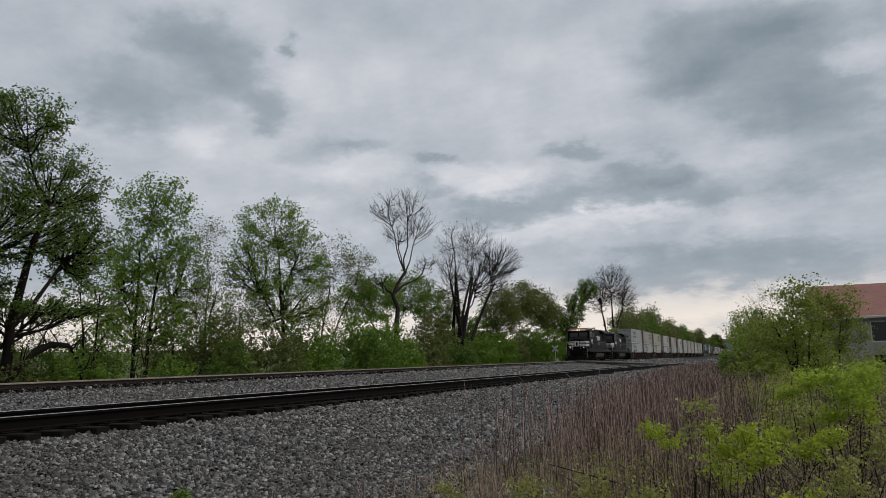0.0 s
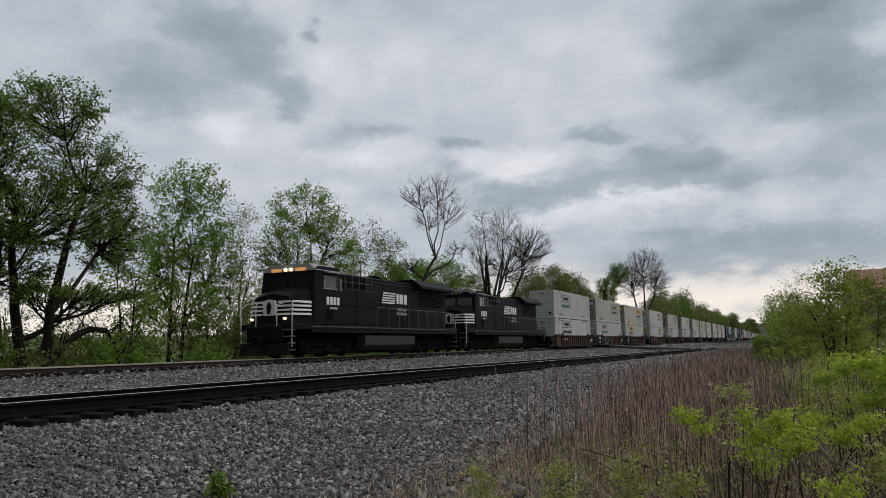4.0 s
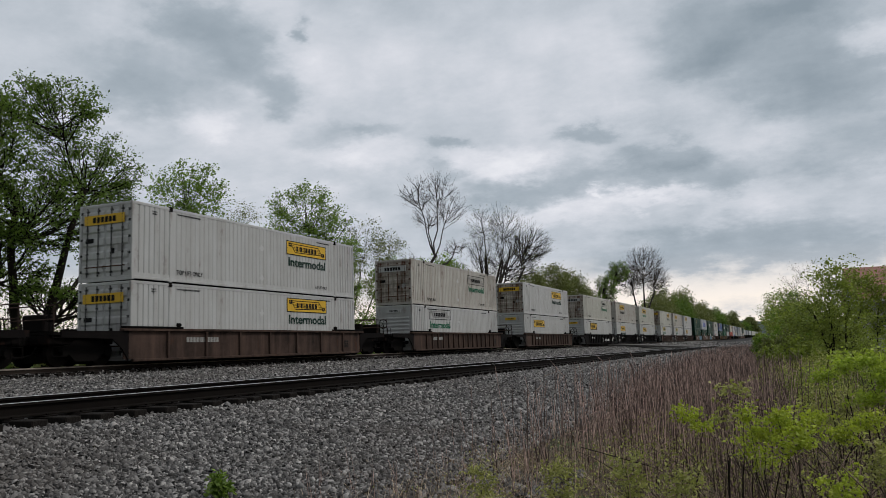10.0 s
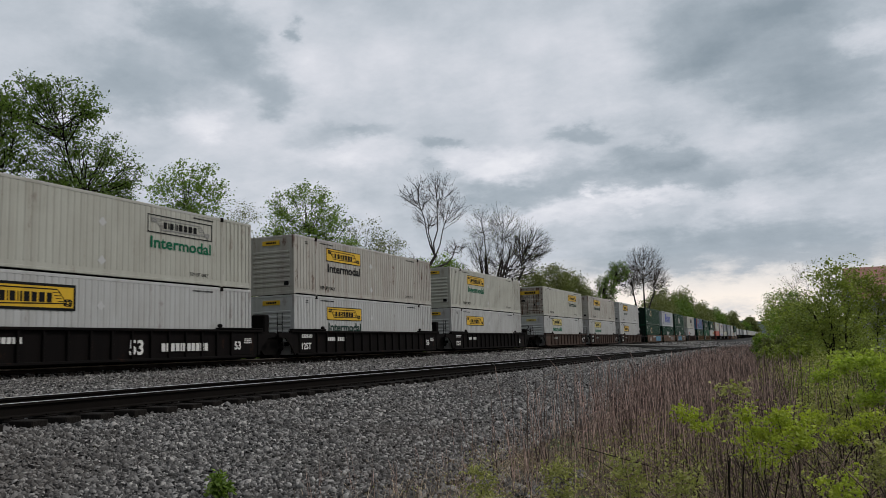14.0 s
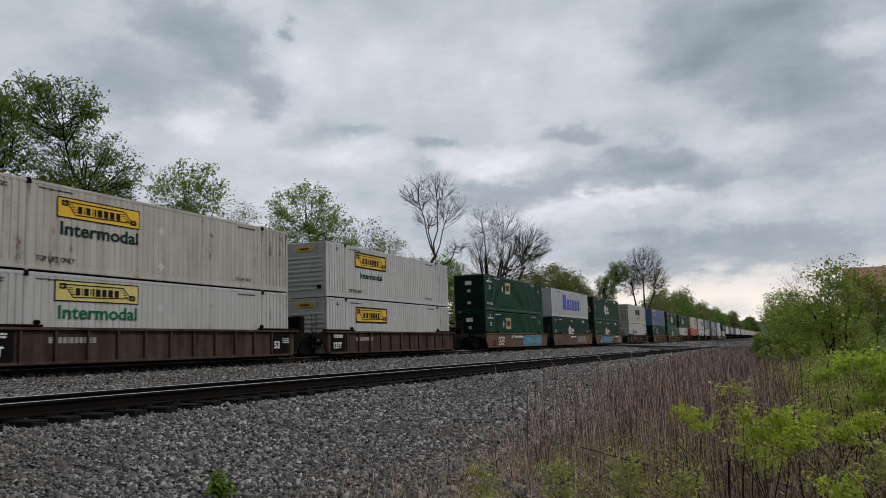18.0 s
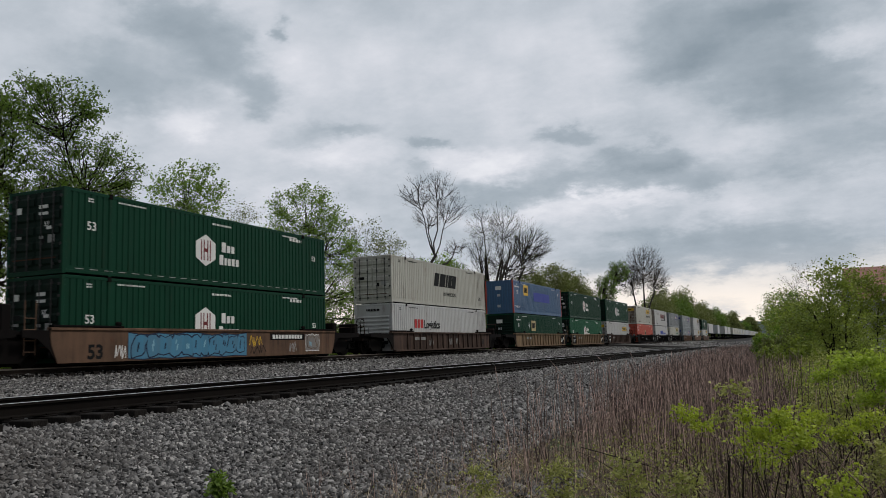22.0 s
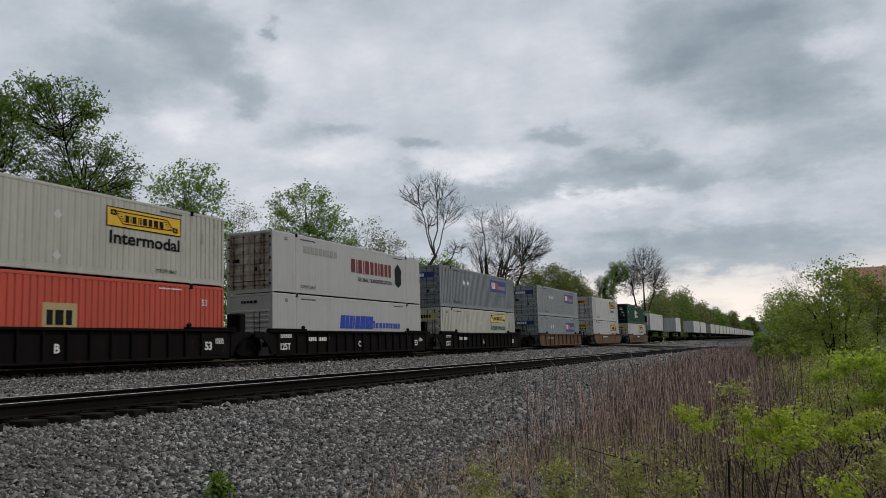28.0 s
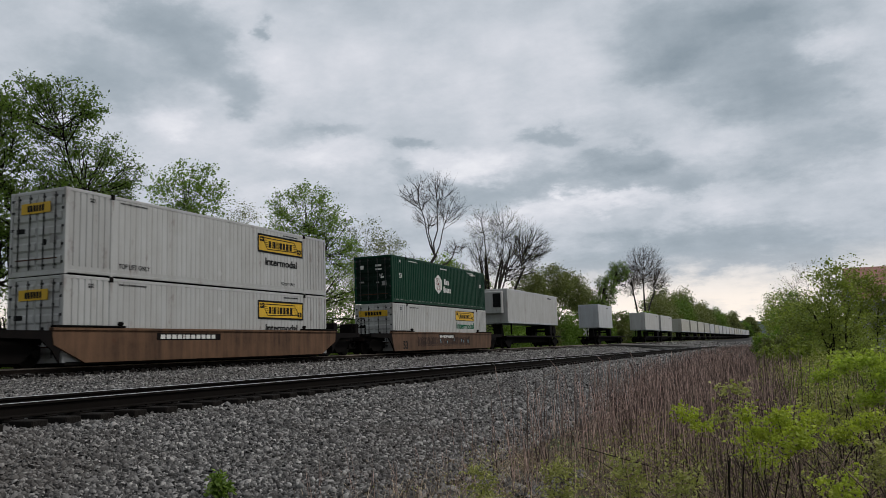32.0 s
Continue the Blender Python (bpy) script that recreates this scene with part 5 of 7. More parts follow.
def emp(u, level, mat, end, y0, zt, tag):
    c = container(tag + (", on top" if level else ", in the well"), mat, end, "stacked containers", trim=M_RED if mat is M_BLUE else None)
    light = M_SILVER
    h = 0.95
    decal(c, "sign_panel", M_TANSIGN if mat is not M_BLUE else M_YELLOW, y0, y0 + 1.35, zt - h, zt, "tan sign panel")
    block_letters(c, y0 + 0.16, zt - h + 0.24, 1.02, 0.48, M_INK, (0.9, 1.2, 0.9), out=0.01)
    if mat is M_GREEN:
        part("placard", Mesh().prism(((4.1, 1.9), (4.3, 1.6), (4.5, 1.9), (4.3, 2.2)), "x", HALF - 0.002, HALF + 0.006), M_SILVER, c)
    say(c, "53", 0.95, 1.75, 0.42, M_LETTER, 0.006)
    say(c, "53", 14.75, 2.1, 0.36, M_LETTER, 0.006)
    tiny_rows(c, 0.45, 2.30, 1.3, 1, 0.13, M_LETTER)
    if level:
        say(c, "TOP LIFT ONLY", 0.35, 0.5, 0.26, M_LETTER, 0.002, 0.85)
    m = Mesh()
    m.box(-0.35, 0.2, -0.02, -0.012, 2.08, 2.4)
    part("end_sign", m, M_LETTER, c)
    for z, h2 in ((1.5, 0.22), (0.55, 0.22)):
        part("end_mark", Mesh().box(-0.2, 0.1, -0.02, -0.012, z, z + h2), M_SILVER, c)
    put(c, u, SEAM_Z if level else BASE_Z - 0.03)
    return c


def hub(u, level, mat, end, zc, tag):
    c = container(tag + (", on top" if level else ", in the well"), mat, end, "stacked containers")
    y, r = 7.0, 0.62
    part("emblem", Mesh().prism([(y + r * math.sin(a) * 1.12, zc + r * math.cos(a) * 1.05) for a in (-math.tau * k / 6 for k in range(6))], "x", HALF - 0.002, HALF + 0.006), M_LETTER, c, "white six-sided emblem")
    m = Mesh()
    for a, b, z0, z1 in ((-0.30, -0.24, -0.42, 0.42), (-0.14, -0.08, -0.42, 0.42), (0.08, 0.14, -0.42, 0.42), (0.24, 0.30, -0.42, 0.42), (-0.08, 0.08, -0.07, 0.07)):
        m.box(HALF + 0.006, HALF + 0.011, y + a, y + b, zc + z0, zc + z1)
    part("emblem_figure", m, M_MAROON, c)
    block_letters(c, y + 1.0, zc + 0.02, 0.85, 0.42, M_LETTER, (1, 0.8, 0.8), caps=False)
    block_letters(c, y + 0.85, zc - 0.52, 1.3, 0.42, M_LETTER, (1, 0.6, 0.8, 0.8, 0.8), caps=False)
    say(c, "53", 0.95, 1.55 if level else 1.3, 0.42, M_LETTER, 0.006)
    say(c, "53", 14.9, 1.7 if level else 1.3, 0.34, M_LETTER, 0.006)
    tiny_rows(c, 13.0, 2.5, 1.0, 1, 0.14, M_LETTER)
    tiny_rows(c, 7.4, 2.55, 1.2, 1, 0.08, M_LETTER)
    if end == "doors":
        part("lettering", words("53'", 0.2, M_LETTER, 0.004), None, c, at=Matrix.Translation((0.45, -0.03, 1.62)) @ Matrix.Rotation(radians(-90), 4, "Z"))
        for k, (x0, x1, z0, h2) in enumerate(((-0.85, -0.62, 2.1, 0.22), (0.2, 0.6, 2.22, 0.12), (0.2, 0.62, 2.0, 0.10), (0.55, 0.78, 1.5, 0.11), (-0.9, -0.6, 1.25, 0.10), (0.25, 0.42, 1.2, 0.10))):
            part("end_mark", Mesh().box(x0, x1, -0.03, -0.022, z0, z0 + h2), M_LETTER if k < 4 else M_FAINT, c)
    put(c, u, SEAM_Z if level else BASE_Z - 0.03)
    return c


def other(u, level, mat, end, tag, rusty=0, smooth_side=False):
    c = container(tag + (", on top" if level else ", in the well"), mat, end, "stacked containers", rusty, smooth_side)
    put(c, u, SEAM_Z if level else BASE_Z - 0.03)
    return c


def parcel(u, level):
    c = other(u, level, M_GREY if u < 460 else M_SILVER2, "doors", "grey corrugated container with a dark blue sign panel")
    zt = 2.5 if level else 2.35
    decal(c, "sign_panel", M_NAVY, 10.3, 14.0, zt - 0.95, zt, "dark blue panel")
    block_letters(c, 10.55, zt - 0.7, 0.8, 0.5, M_LETTER, (0.9, 0.8, 0.8), out=0.008)
    block_letters(c, 11.4, zt - 0.7, 0.62, 0.48, M_ORANGE, (0.9, 0.8), out=0.008)
    block_letters(c, 12.2, zt - 0.72, 1.6, 0.3, M_FAINT, (1.0, 0.7, 0.3, 0.5, 0.3, 1.0, 0.7, 0.7, 0.7, 0.3), out=0.008)
    for k in (0, 1):
        part("placard", Mesh().prism(((4.3 + k * 0.8, 1.9), (4.5 + k * 0.8, 1.65), (4.7 + k * 0.8, 1.9), (4.5 + k * 0.8, 2.15)), "x", HALF - 0.002, HALF + 0.006), M_LETTER, c)
    part("end_sign", Mesh().box(-1.0, 0.9, -0.04, -0.022, 2.05, 2.42), M_NAVY, c)
    m = Mesh()
    for k in range(5):
        m.box(-0.85 + k * 0.2, -0.69 + k * 0.2, -0.048, -0.04, 2.12, 2.34)
    tagged(part("end_sign_lettering", m, M_LETTER, c), kind="stuff")
    if level:
        say(c, "TOP LIFT ONLY", 2.3, 0.34, 0.24, M_INK, 0.0, 0.9)
    return c


M_SILVER2 = paint("pale grey container paint", (0.235, 0.27, 0.285), 0.45, 0.3, 0.1, (0.13, 0.13, 0.13))

CARS = (
    (0.0, "brown", "coupler", "artic"), (19.64, "brown", "artic", "artic"), (39.2, "brown", "artic", "coupler"),
    (62.75, "brown", "coupler", "coupler"), (86.25, "brown", "coupler", "coupler"), (109.8, "brown", "coupler", "coupler"),
    (133.25, "black", "coupler", "artic"), (152.75, "black", "artic", "artic"), (172.3, "black", "artic", "coupler"),
    (195.9, "brown", "coupler", "artic"), (215.4, "brown", "artic", "artic"), (235.0, "brown", "artic", "coupler"),
    (258.65, "smooth", "coupler", "artic"), (278.25, "smooth", "artic", "artic"), (297.7, "smooth", "artic", "coupler"),
    (321.4, "brown", "coupler", "coupler"),
    (344.85, "tan", "coupler", "artic"), (364.5, "tan", "artic", "artic"), (383.95, "brown", "artic", "coupler"),
    (407.55, "black", "coupler", "artic"), (427.15, "black", "artic", "artic"), (446.6, "black", "artic", "coupler"),
    (470.05, "rust", "coupler", "coupler"), (493.8, "slant", "coupler", "coupler"), (517.5, "smooth", "coupler", "coupler"),
)
for u, style, a, b in CARS:
    tone = {"brown": "rust-brown ribbed", "tan": "faded orange-brown ribbed", "black": "black ribbed", "rust": "orange-rust ribbed", "smooth": "brown smooth-sided", "slant": "orange-brown slant-ended"}[style]
    put(well_car(tone + " steel well car carrying stacked containers", style, a, b, u), u)



def graffiti(u, spans, face=1.5):
    """Sprayed patches on a car's side: a ground of colour with fat outlined shapes that lean on one another."""
    car = next(ob for ob, v, z in MOVERS if v == u and ob.name.startswith("well_car"))
    for y0, y1, z0, z1, fill, edge, ink in spans:
        rng = random.Random(int(y0 * 10))
        h = z1 - z0

        def ground(grow):
            # an uneven outline round the whole piece
            low = [(y0 + (y1 - y0) * k / 9, z0 - grow + (0.0 if k % 2 else 0.04 * h)) for k in range(10)]
            high = [(y1 - (y1 - y0) * k / 9, z1 + grow - (0.0, 0.09, 0.03, 0.12, 0.02)[k % 5] * h) for k in range(10)]
            return [(low[0][0] - grow, z0 + h * 0.4)] + low + [(y1 + grow, z0 + h * 0.55)] + high

        part("spray_outline", Mesh().prism(ground(0.035), "x", face - 0.003, face + 0.003), edge, car)
        part("spray_fill", Mesh().prism(ground(0.0), "x", face - 0.002, face + 0.006), fill, car)
        y, shapes = y0 + 0.12, 0
        while y < y1 - 0.4:
            w = min(rng.uniform(0.55, 0.95) * h, y1 - 0.1 - y)
            lean, wave = rng.uniform(-0.15, 0.3), rng.uniform(0, 6)
            dark, body = [], []
            for q in range(12):
                a = math.tau * q / 12
                rr = 1.0 + 0.13 * math.sin(2 * a + wave) + 0.10 * math.sin(5 * a + 2 * wave)
                zz = h * 0.42 * rr * max(-1, min(1, 1.3 * math.sin(a)))
                yy = w * 0.5 * rr * max(-1, min(1, 1.25 * math.cos(a)))
                dark.append((y + w / 2 + yy + lean * zz, z0 + h / 2 + zz))
                body.append((y + w / 2 + yy * 0.86 + lean * zz, z0 + h / 2 + zz * 0.88))
            out = 0.008 + 0.001 * (shapes % 2)
            part("spray_shape", Mesh().prism(dark, "x", face, face + out), ink, car)
            part("spray_shape", Mesh().prism(body, "x", face, face + out + 0.002), fill, car)
            cut = Mesh()
            for q in range(2):
                a, b = y + w * rng.uniform(0.3, 0.6), z0 + h * rng.uniform(0.25, 0.55)
                d = h * rng.uniform(0.15, 0.3)
                cut.prism(((a, b), (a + 0.06, b), (a + 0.06 + lean * d, b + d), (a + lean * d, b + d)), "x", face, face + out + 0.004)
            part("spray_stroke", cut, ink if rng.random() < 0.7 else M_SPRAYPALE, car)
            y += w * rng.uniform(0.72, 0.95)
            shapes += 1


def scribble(u, tags, face=1.442):
    """Thin sprayed tags: one looping line each."""
    car = next(ob for ob, v, z in MOVERS if v == u and ob.name.startswith("well_car"))
    for k, (y0, z0, w, h, ink) in enumerate(tags):
        rng = random.Random(k + int(u))
        m, old = Mesh(), (y0, z0)
        for q in range(1, 9):
            at = (y0 + w * q / 8 + rng.uniform(-0.1, 0.1) * w, z0 + h * (q % 2) + rng.uniform(-0.15, 0.15) * h)
            d = Vector((at[0] - old[0], at[1] - old[1])).normalized() * 0.016
            m.prism(((old[0] - d.y, old[1] + d.x), (old[0] + d.y, old[1] - d.x), (at[0] + d.y, at[1] - d.x), (at[0] - d.y, at[1] + d.x)), "x", face, face + 0.004)
            old = at
        part("spray_tag", m, ink, car)


M_SPRAYNIGHT = paint("dark blue spray paint", (0.022, 0.030, 0.038), 0.6, 0.5)
graffiti(258.65, ((8.9, 14.6, 0.2, 1.1, M_SPRAYBLUE, M_SPRAYPALE, M_SPRAYMID), (2.3, 3.9, 0.35, 0.95, M_TAN, M_LETTER, M_LETTER)))
scribble(258.65, ((5.6, 0.85, 0.9, 0.25, M_LETTER), (7.6, 0.9, 0.8, 0.22, M_YELLOW), (2.6, 0.5, 1.2, 0.3, M_LETTER), (9.6, 0.55, 1.6, 0.35, M_SPRAYPALE)), 1.512)
graffiti(278.25, ((9.4, 13.6, 0.3, 1.1, M_SPRAYGREY, M_TAN, M_TAN),))
scribble(278.25, ((4.4, 0.45, 1.1, 0.3, M_RUST), (4.6, 0.75, 0.8, 0.25, M_RUST), (14.4, 0.7, 0.5, 0.3, M_FAINT)), 1.502)
graffiti(297.7, ((2.7, 9.4, 0.18, 1.12, M_SPRAYBLUE, M_SPRAYDARK, M_SPRAYDARK), (14.0, 15.2, 0.3, 1.1, M_SPRAYGREY, M_LETTER, M_TAN)))
scribble(297.7, ((9.6, 0.6, 0.9, 0.4, M_YELLOW), (9.7, 0.25, 1.1, 0.3, M_INK), (2.1, 0.25, 0.5, 0.4, M_LETTER), (12.6, 0.3, 0.6, 0.4, M_FAINT)), 1.502)
graffiti(517.5, ((3.0, 12.0, 0.35, 1.0, M_BROWN, M_TAN, M_TAN),))
graffiti(19.64, ((4.3, 5.7, 0.25, 1.12, M_SPRAYNIGHT, M_LETTER, M_LETTER), (5.9, 9.4, 0.22, 1.12, M_SPRAYNIGHT, M_SPRAYNIGHT, M_SPRAYDARK)), 1.445)
scribble(39.2, ((5.6, 0.6, 0.7, 0.3, M_LETTER), (7.0, 0.65, 0.6, 0.25, M_LETTER), (8.8, 0.5, 0.5, 0.4, M_FAINT), (10.0, 0.5, 0.7, 0.45, M_LETTER), (11.2, 0.6, 0.5, 0.3, M_FAINT)), 1.445)
scribble(321.4, ((5.0, 0.4, 0.6, 0.4, M_FAINT), (8.2, 0.45, 0.7, 0.4, M_FAINT), (9.6, 0.5, 0.6, 0.35, M_FAINT)), 1.445)

# boxes: lower, upper
jb(0.0, 0, "ribs", "white", 2.9, 3.4, M_WHITE, M_DKGREEN); jb(0.0, 1, "ribs", "white", 2.9, 3.4, M_WHITE, M_TEAL)
jb(19.64, 0, "ribs", "white", 3.0, 3.0, M_WHITE, M_TEAL); jb(19.64, 1, "doors", "white", 10.1, 3.1, M_WHITE_DIRTY, M_DKGREEN, 1)
jb(39.2, 0, "ribs", "yellow", 2.9, 3.1, M_WHITE, M_DKGREEN); jb(39.2, 1, "doors", "yellow", 10.0, 3.2, M_CREAM, M_DKGREEN, 2)
jb(62.75, 0, "doors", "yellow", 9.75, 3.1, M_WHITE); jb(62.75, 1, "doors", "yellow", 9.75, 3.1, M_WHITE)
jb(86.25, 0, "ribs", "white", 2.6, 3.2, M_WHITE, M_TEAL); jb(86.25, 1, "doors", "white", 9.8, 3.1, M_WHITE_DIRTY, M_TEAL, 3)
jb(109.8, 0, "ribs", "yellow", 2.9, 3.2, M_WHITE, low_word=False, ztop=2.45); jb(109.8, 1, "doors", "yellow", 9.6, 3.2, M_WHITE, M_DKGREEN, 4)
jb(133.25, 0, "ribs", "yellow", 3.1, 3.2, M_WHITE, low_word=False, ztop=2.55, bold=True); jb(133.25, 1, "doors", "white", 9.9, 3.2, M_CREAM, M_TEAL, 5)
jb(152.75, 0, "ribs", "yellow", 2.95, 3.2, M_WHITE, ztop=2.4); jb(152.75, 1, "ribs", "yellow", 2.95, 3.2, M_WHITE_DIRTY, M_INK)
jb(172.3, 0, "ribs", "yellow", 2.9, 3.2, M_WHITE, low_word=False, ztop=2.4); jb(172.3, 1, "ribs", "yellow", 3.3, 3.2, M_CREAM, M_TEAL)
jb(195.9, 0, "ribs", "pale", 3.0, 3.2, M_WHITE, M_TEAL); jb(195.9, 1, "doors", "yellow", 9.9, 3.2, M_CREAM, M_DKGREEN, 6)
jb(215.4, 0, "ribs", "pale", 3.05, 3.2, M_WHITE, M_TEAL); jb(215.4, 1, "ribs", "yellow", 3.05, 3.2, M_WHITE_DIRTY, M_DKGREEN)
jb(235.0, 0, "ribs", "yellow", 3.0, 3.3, M_WHITE, low_word=False, ztop=2.5, bold=True); jb(235.0, 1, "ribs", "yellow", 3.0, 3.3, M_WHITE, M_DKGREEN, ztop=2.62, bold=True)
emp(258.65, 0, M_GREEN, "corr", 4.9, 2.45, "dark green container with a tan sign"); emp(258.65, 1, M_GREEN, "corr", 5.0, 2.5, "dark green container with a tan sign")
hub(278.25, 0, M_GREEN, "ribs", 1.4, "green container with a white emblem")
mat_ = other(278.25, 1, M_SILVER, "corr", "silver corrugated container with a large blue word mark")
block_letters(mat_, 4.5, 0.82, 7.5, 1.62, M_LOGOBLUE, (1.15, 0.75, 0.45, 0.7, 0.75, 0.75), caps=False)
say(mat_, "53", 1.1, 0.55, 0.38, M_INK, 0.004)
hub(297.7, 0, M_GREEN, "doors", 1.4, "green container with a white emblem"); hub(297.7, 1, M_GREEN, "doors", 1.45, "green container with a white emblem")
xp = other(321.4, 0, M_WHITE, "ribs", "white container with red and black word marks")
block_letters(xp, 3.1, 1.42, 1.35, 0.55, M_LOGORED, (0.8, 0.7, 0.8))
say(xp, "Logistics", 4.55, 1.42, 0.74, M_INK, 0.014, 1.0)
sw = other(321.4, 1, M_CREAM, "doors", "pale cream container with a dark blue word mark", 0)
for k, w in enumerate((0.75, 0.95, 0.3, 0.6, 0.75)):
    y = 6.3 + (0, 0.92, 2.0, 2.4, 3.05)[k]
    part("lettering_bar", Mesh().prism(((y, 1.35), (y + w, 1.35), (y + w + 0.28, 2.25), (y + 0.28, 2.25)), "x", HALF - 0.002, HALF + 0.008), M_INK, sw)
say(sw, "INTERMODAL", 7.9, 0.75, 0.36, M_INK, 0.0, 1.05)
say(sw, "53ft", 14.6, 0.7, 0.36, M_INK, 0.003)
emp(344.85, 0, M_GREEN, "ribs", 5.0, 2.35, "dark green container with a tan sign")
eb = emp(344.85, 1, M_BLUE, "corr", 3.0, 2.62, "blue container with red corner posts")
decal(eb, "sign_panel", M_PATCH, 6.1, 11.6, 1.25, 2.1, "dark blue patch")
hub(364.5, 0, M_GREEN2, "doors", 1.5, "bright green container with a white emblem"); hub(364.5, 1, M_GREEN, "doors", 1.5, "green container with a white emblem")
jb(383.95, 0, "doors", "yellow", 10.8, 3.0, M_WHITE, low_word=False, ztop=2.3)
hub(383.95, 1, M_GREEN, "ribs", 1.45, "green container with a white emblem")
emp(407.55, 0, M_RED, "doors", 7.3, 1.95, "faded red corrugated container"); jb(407.55, 1, "doors", "yellow", 9.8, 3.3, M_CREAM, M_INK, 7)
al = other(427.15, 0, M_SMOOTH, "ribs", "smooth white container with blue word marks", 0, True)
for k, w in enumerate((0.5, 0.35, 0.35, 0.18, 0.5, 0.55, 0.42, 0.4)):
    y = 6.0 + (0, 0.55, 0.95, 1.35, 1.6, 2.15, 2.75, 3.2)[k]
    part("lettering_bar", Mesh().prism(((y, 1.3), (y + w, 1.3), (y + w + 0.12, 2.0), (y + 0.12, 2.0)), "x", HALF - 0.002, HALF + 0.006), M_LOGOBLUE, al)
block_letters(al, 9.7, 1.35, 3.4, 0.42, M_LOGOBLUE, (0.6, 0.8, 0.3, 0.8, 0.8, 0.7, 0.5, 0.6, 0.4, 0.3, 0.8, 0.6), caps=False)
decal(al, "underline", M_LOGOBLUE, 6.0, 13.2, 1.12, 1.17)
ce = other(427.15, 1, M_SMOOTH, "doors", "smooth off-white container with a maroon word mark", 8, True)
block_letters(ce, 7.3, 1.45, 4.8, 0.74, M_MAROON, (0.8, 0.2, 0.8, 0.2, 0.9, 0.7, 0.6, 0.3, 0.7, 0.7, 0.6), caps=True)
say(ce, "GLOBAL TRANSPORTATION", 8.0, 1.0, 0.32, M_INK, 0.003, 1.02)
say(ce, "TOP LIFT ONLY", 2.3, 0.3, 0.22, M_INK, 0.0, 0.9)
block_letters(ce, 2.6, 2.05, 3.2, 0.34, M_FAINT, (1,) * 9)
part("emblem", Mesh().prism(((12.6, 1.1), (13.0, 0.9), (13.4, 1.1), (13.45, 2.0), (13.0, 2.35), (12.55, 2.0)), "x", HALF - 0.002, HALF + 0.006), M_INK, ce, "dark crest")
jb(446.6, 0, "doors", "pale", 9.9, 3.3, M_CREAM, M_TEAL); parcel(446.6, 1)
parcel(470.05, 0); parcel(470.05, 1)
jb(493.8, 0, "doors", "yellow", 10.4, 3.2, M_WHITE, M_INK, ztop=2.5, bold=True); jb(493.8, 1, "doors", "yellow", 10.4, 3.2, M_WHITE, M_INK, ztop=2.6, bold=True)
jb(517.5, 0, "doors", "yellow", 9.9, 3.2, M_WHITE, M_TEAL); hub(517.5, 1, M_GREEN, "doors", 1.5, "green container with a white emblem")

# the rear of the train: trailers on flat cars
u, rng = 539.2, random.Random(8)
REAR = [(539.2, 16.1, True, M_WHITE), (575.3, 8.6, False, M_SILVER), (612.0, 16.1, False, M_WHITE), (630.8, 16.1, False, M_WHITE), (664.0, 16.1, False, M_CREAM)]
while u < 1010:
    u = REAR[-1][0] + 19.2
    REAR.append((u, 16.1 if rng.random() < 0.75 else 14.6, rng.random() < 0.3, rng.choice((M_WHITE, M_CREAM, M_SILVER, M_SILVER))))
for k, (u, length, cool, mat) in enumerate(REAR):
    tone = {M_WHITE: "white", M_SILVER: "silver-grey", M_CREAM: "off-white"}[mat]
    put(trailer(tone + (" refrigerated trailer" if cool else " highway trailer") + " chained on a railway flat car", mat, length, cool), u, 1.08)
    put(flat_car("black skeleton flat car carrying a trailer", 16.1, u, k < 3), u)


# ---- trees and undergrowth ----
class Leaves:
    """Many small folded leaves in one mesh."""

    def __init__(self, seed):
        self.c, self.s = [], []
        self.rng = np.random.default_rng(seed)

    def around(self, points, number, spread, size):
        """Sprays of leaves round each point, wider than they are high."""
        p = np.repeat(points, number, 0)
        off = np.clip(self.rng.normal(0, 1, p.shape), -1.5, 1.5) * spread
        off[:, 2] *= 0.5
        self.c.append(p + off)
        self.s.append(self.rng.uniform(0.55, 1.25, len(p)) * size)

    def mesh(self, name, material, droop=0.25, slim=0.6, fold=0.12, level=0.0):
        """level: how far the leaves lie flat, their faces up."""
        c, s = np.concatenate(self.c), np.concatenate(self.s)
        n = len(c)
        a = self.rng.normal(size=(n, 3))
        a[:, 2] = a[:, 2] * (1 - 0.6 * level) - droop
        a /= np.linalg.norm(a, axis=1, keepdims=True)
        face = self.rng.normal(size=(n, 3)) * (1 - 0.55 * level)
        face[:, 2] += 1.3 * level
        b = np.cross(a, face)
        b /= np.linalg.norm(b, axis=1, keepdims=True) + 1e-9
        k = np.cross(a, b)
        s = s[:, None]
        v = np.stack([c, c + a * s * 0.42 + b * s * slim * 0.5, c + a * s, c + a * s * 0.42 - b * s * slim * 0.5, c + a * s * 0.5 - k * s * fold], 1).reshape(-1, 3)
        if s.mean() > 0.045:
            # leaves far from the camera need no fold
            v = v.reshape(-1, 5, 3)[:, :4].reshape(-1, 3)
            f = np.array([(0, 3, 2, 1)])
            return array_mesh(name, v, (f[None] + (np.arange(n) * 4)[:, None, None]).reshape(-1, 4), material)
        f = np.array([(0, 4, 2, 1), (0, 3, 2, 4)])
        f = (f[None] + (np.arange(n) * 5)[:, None, None]).reshape(-1, 4)
        return array_mesh(name, v, f, material)


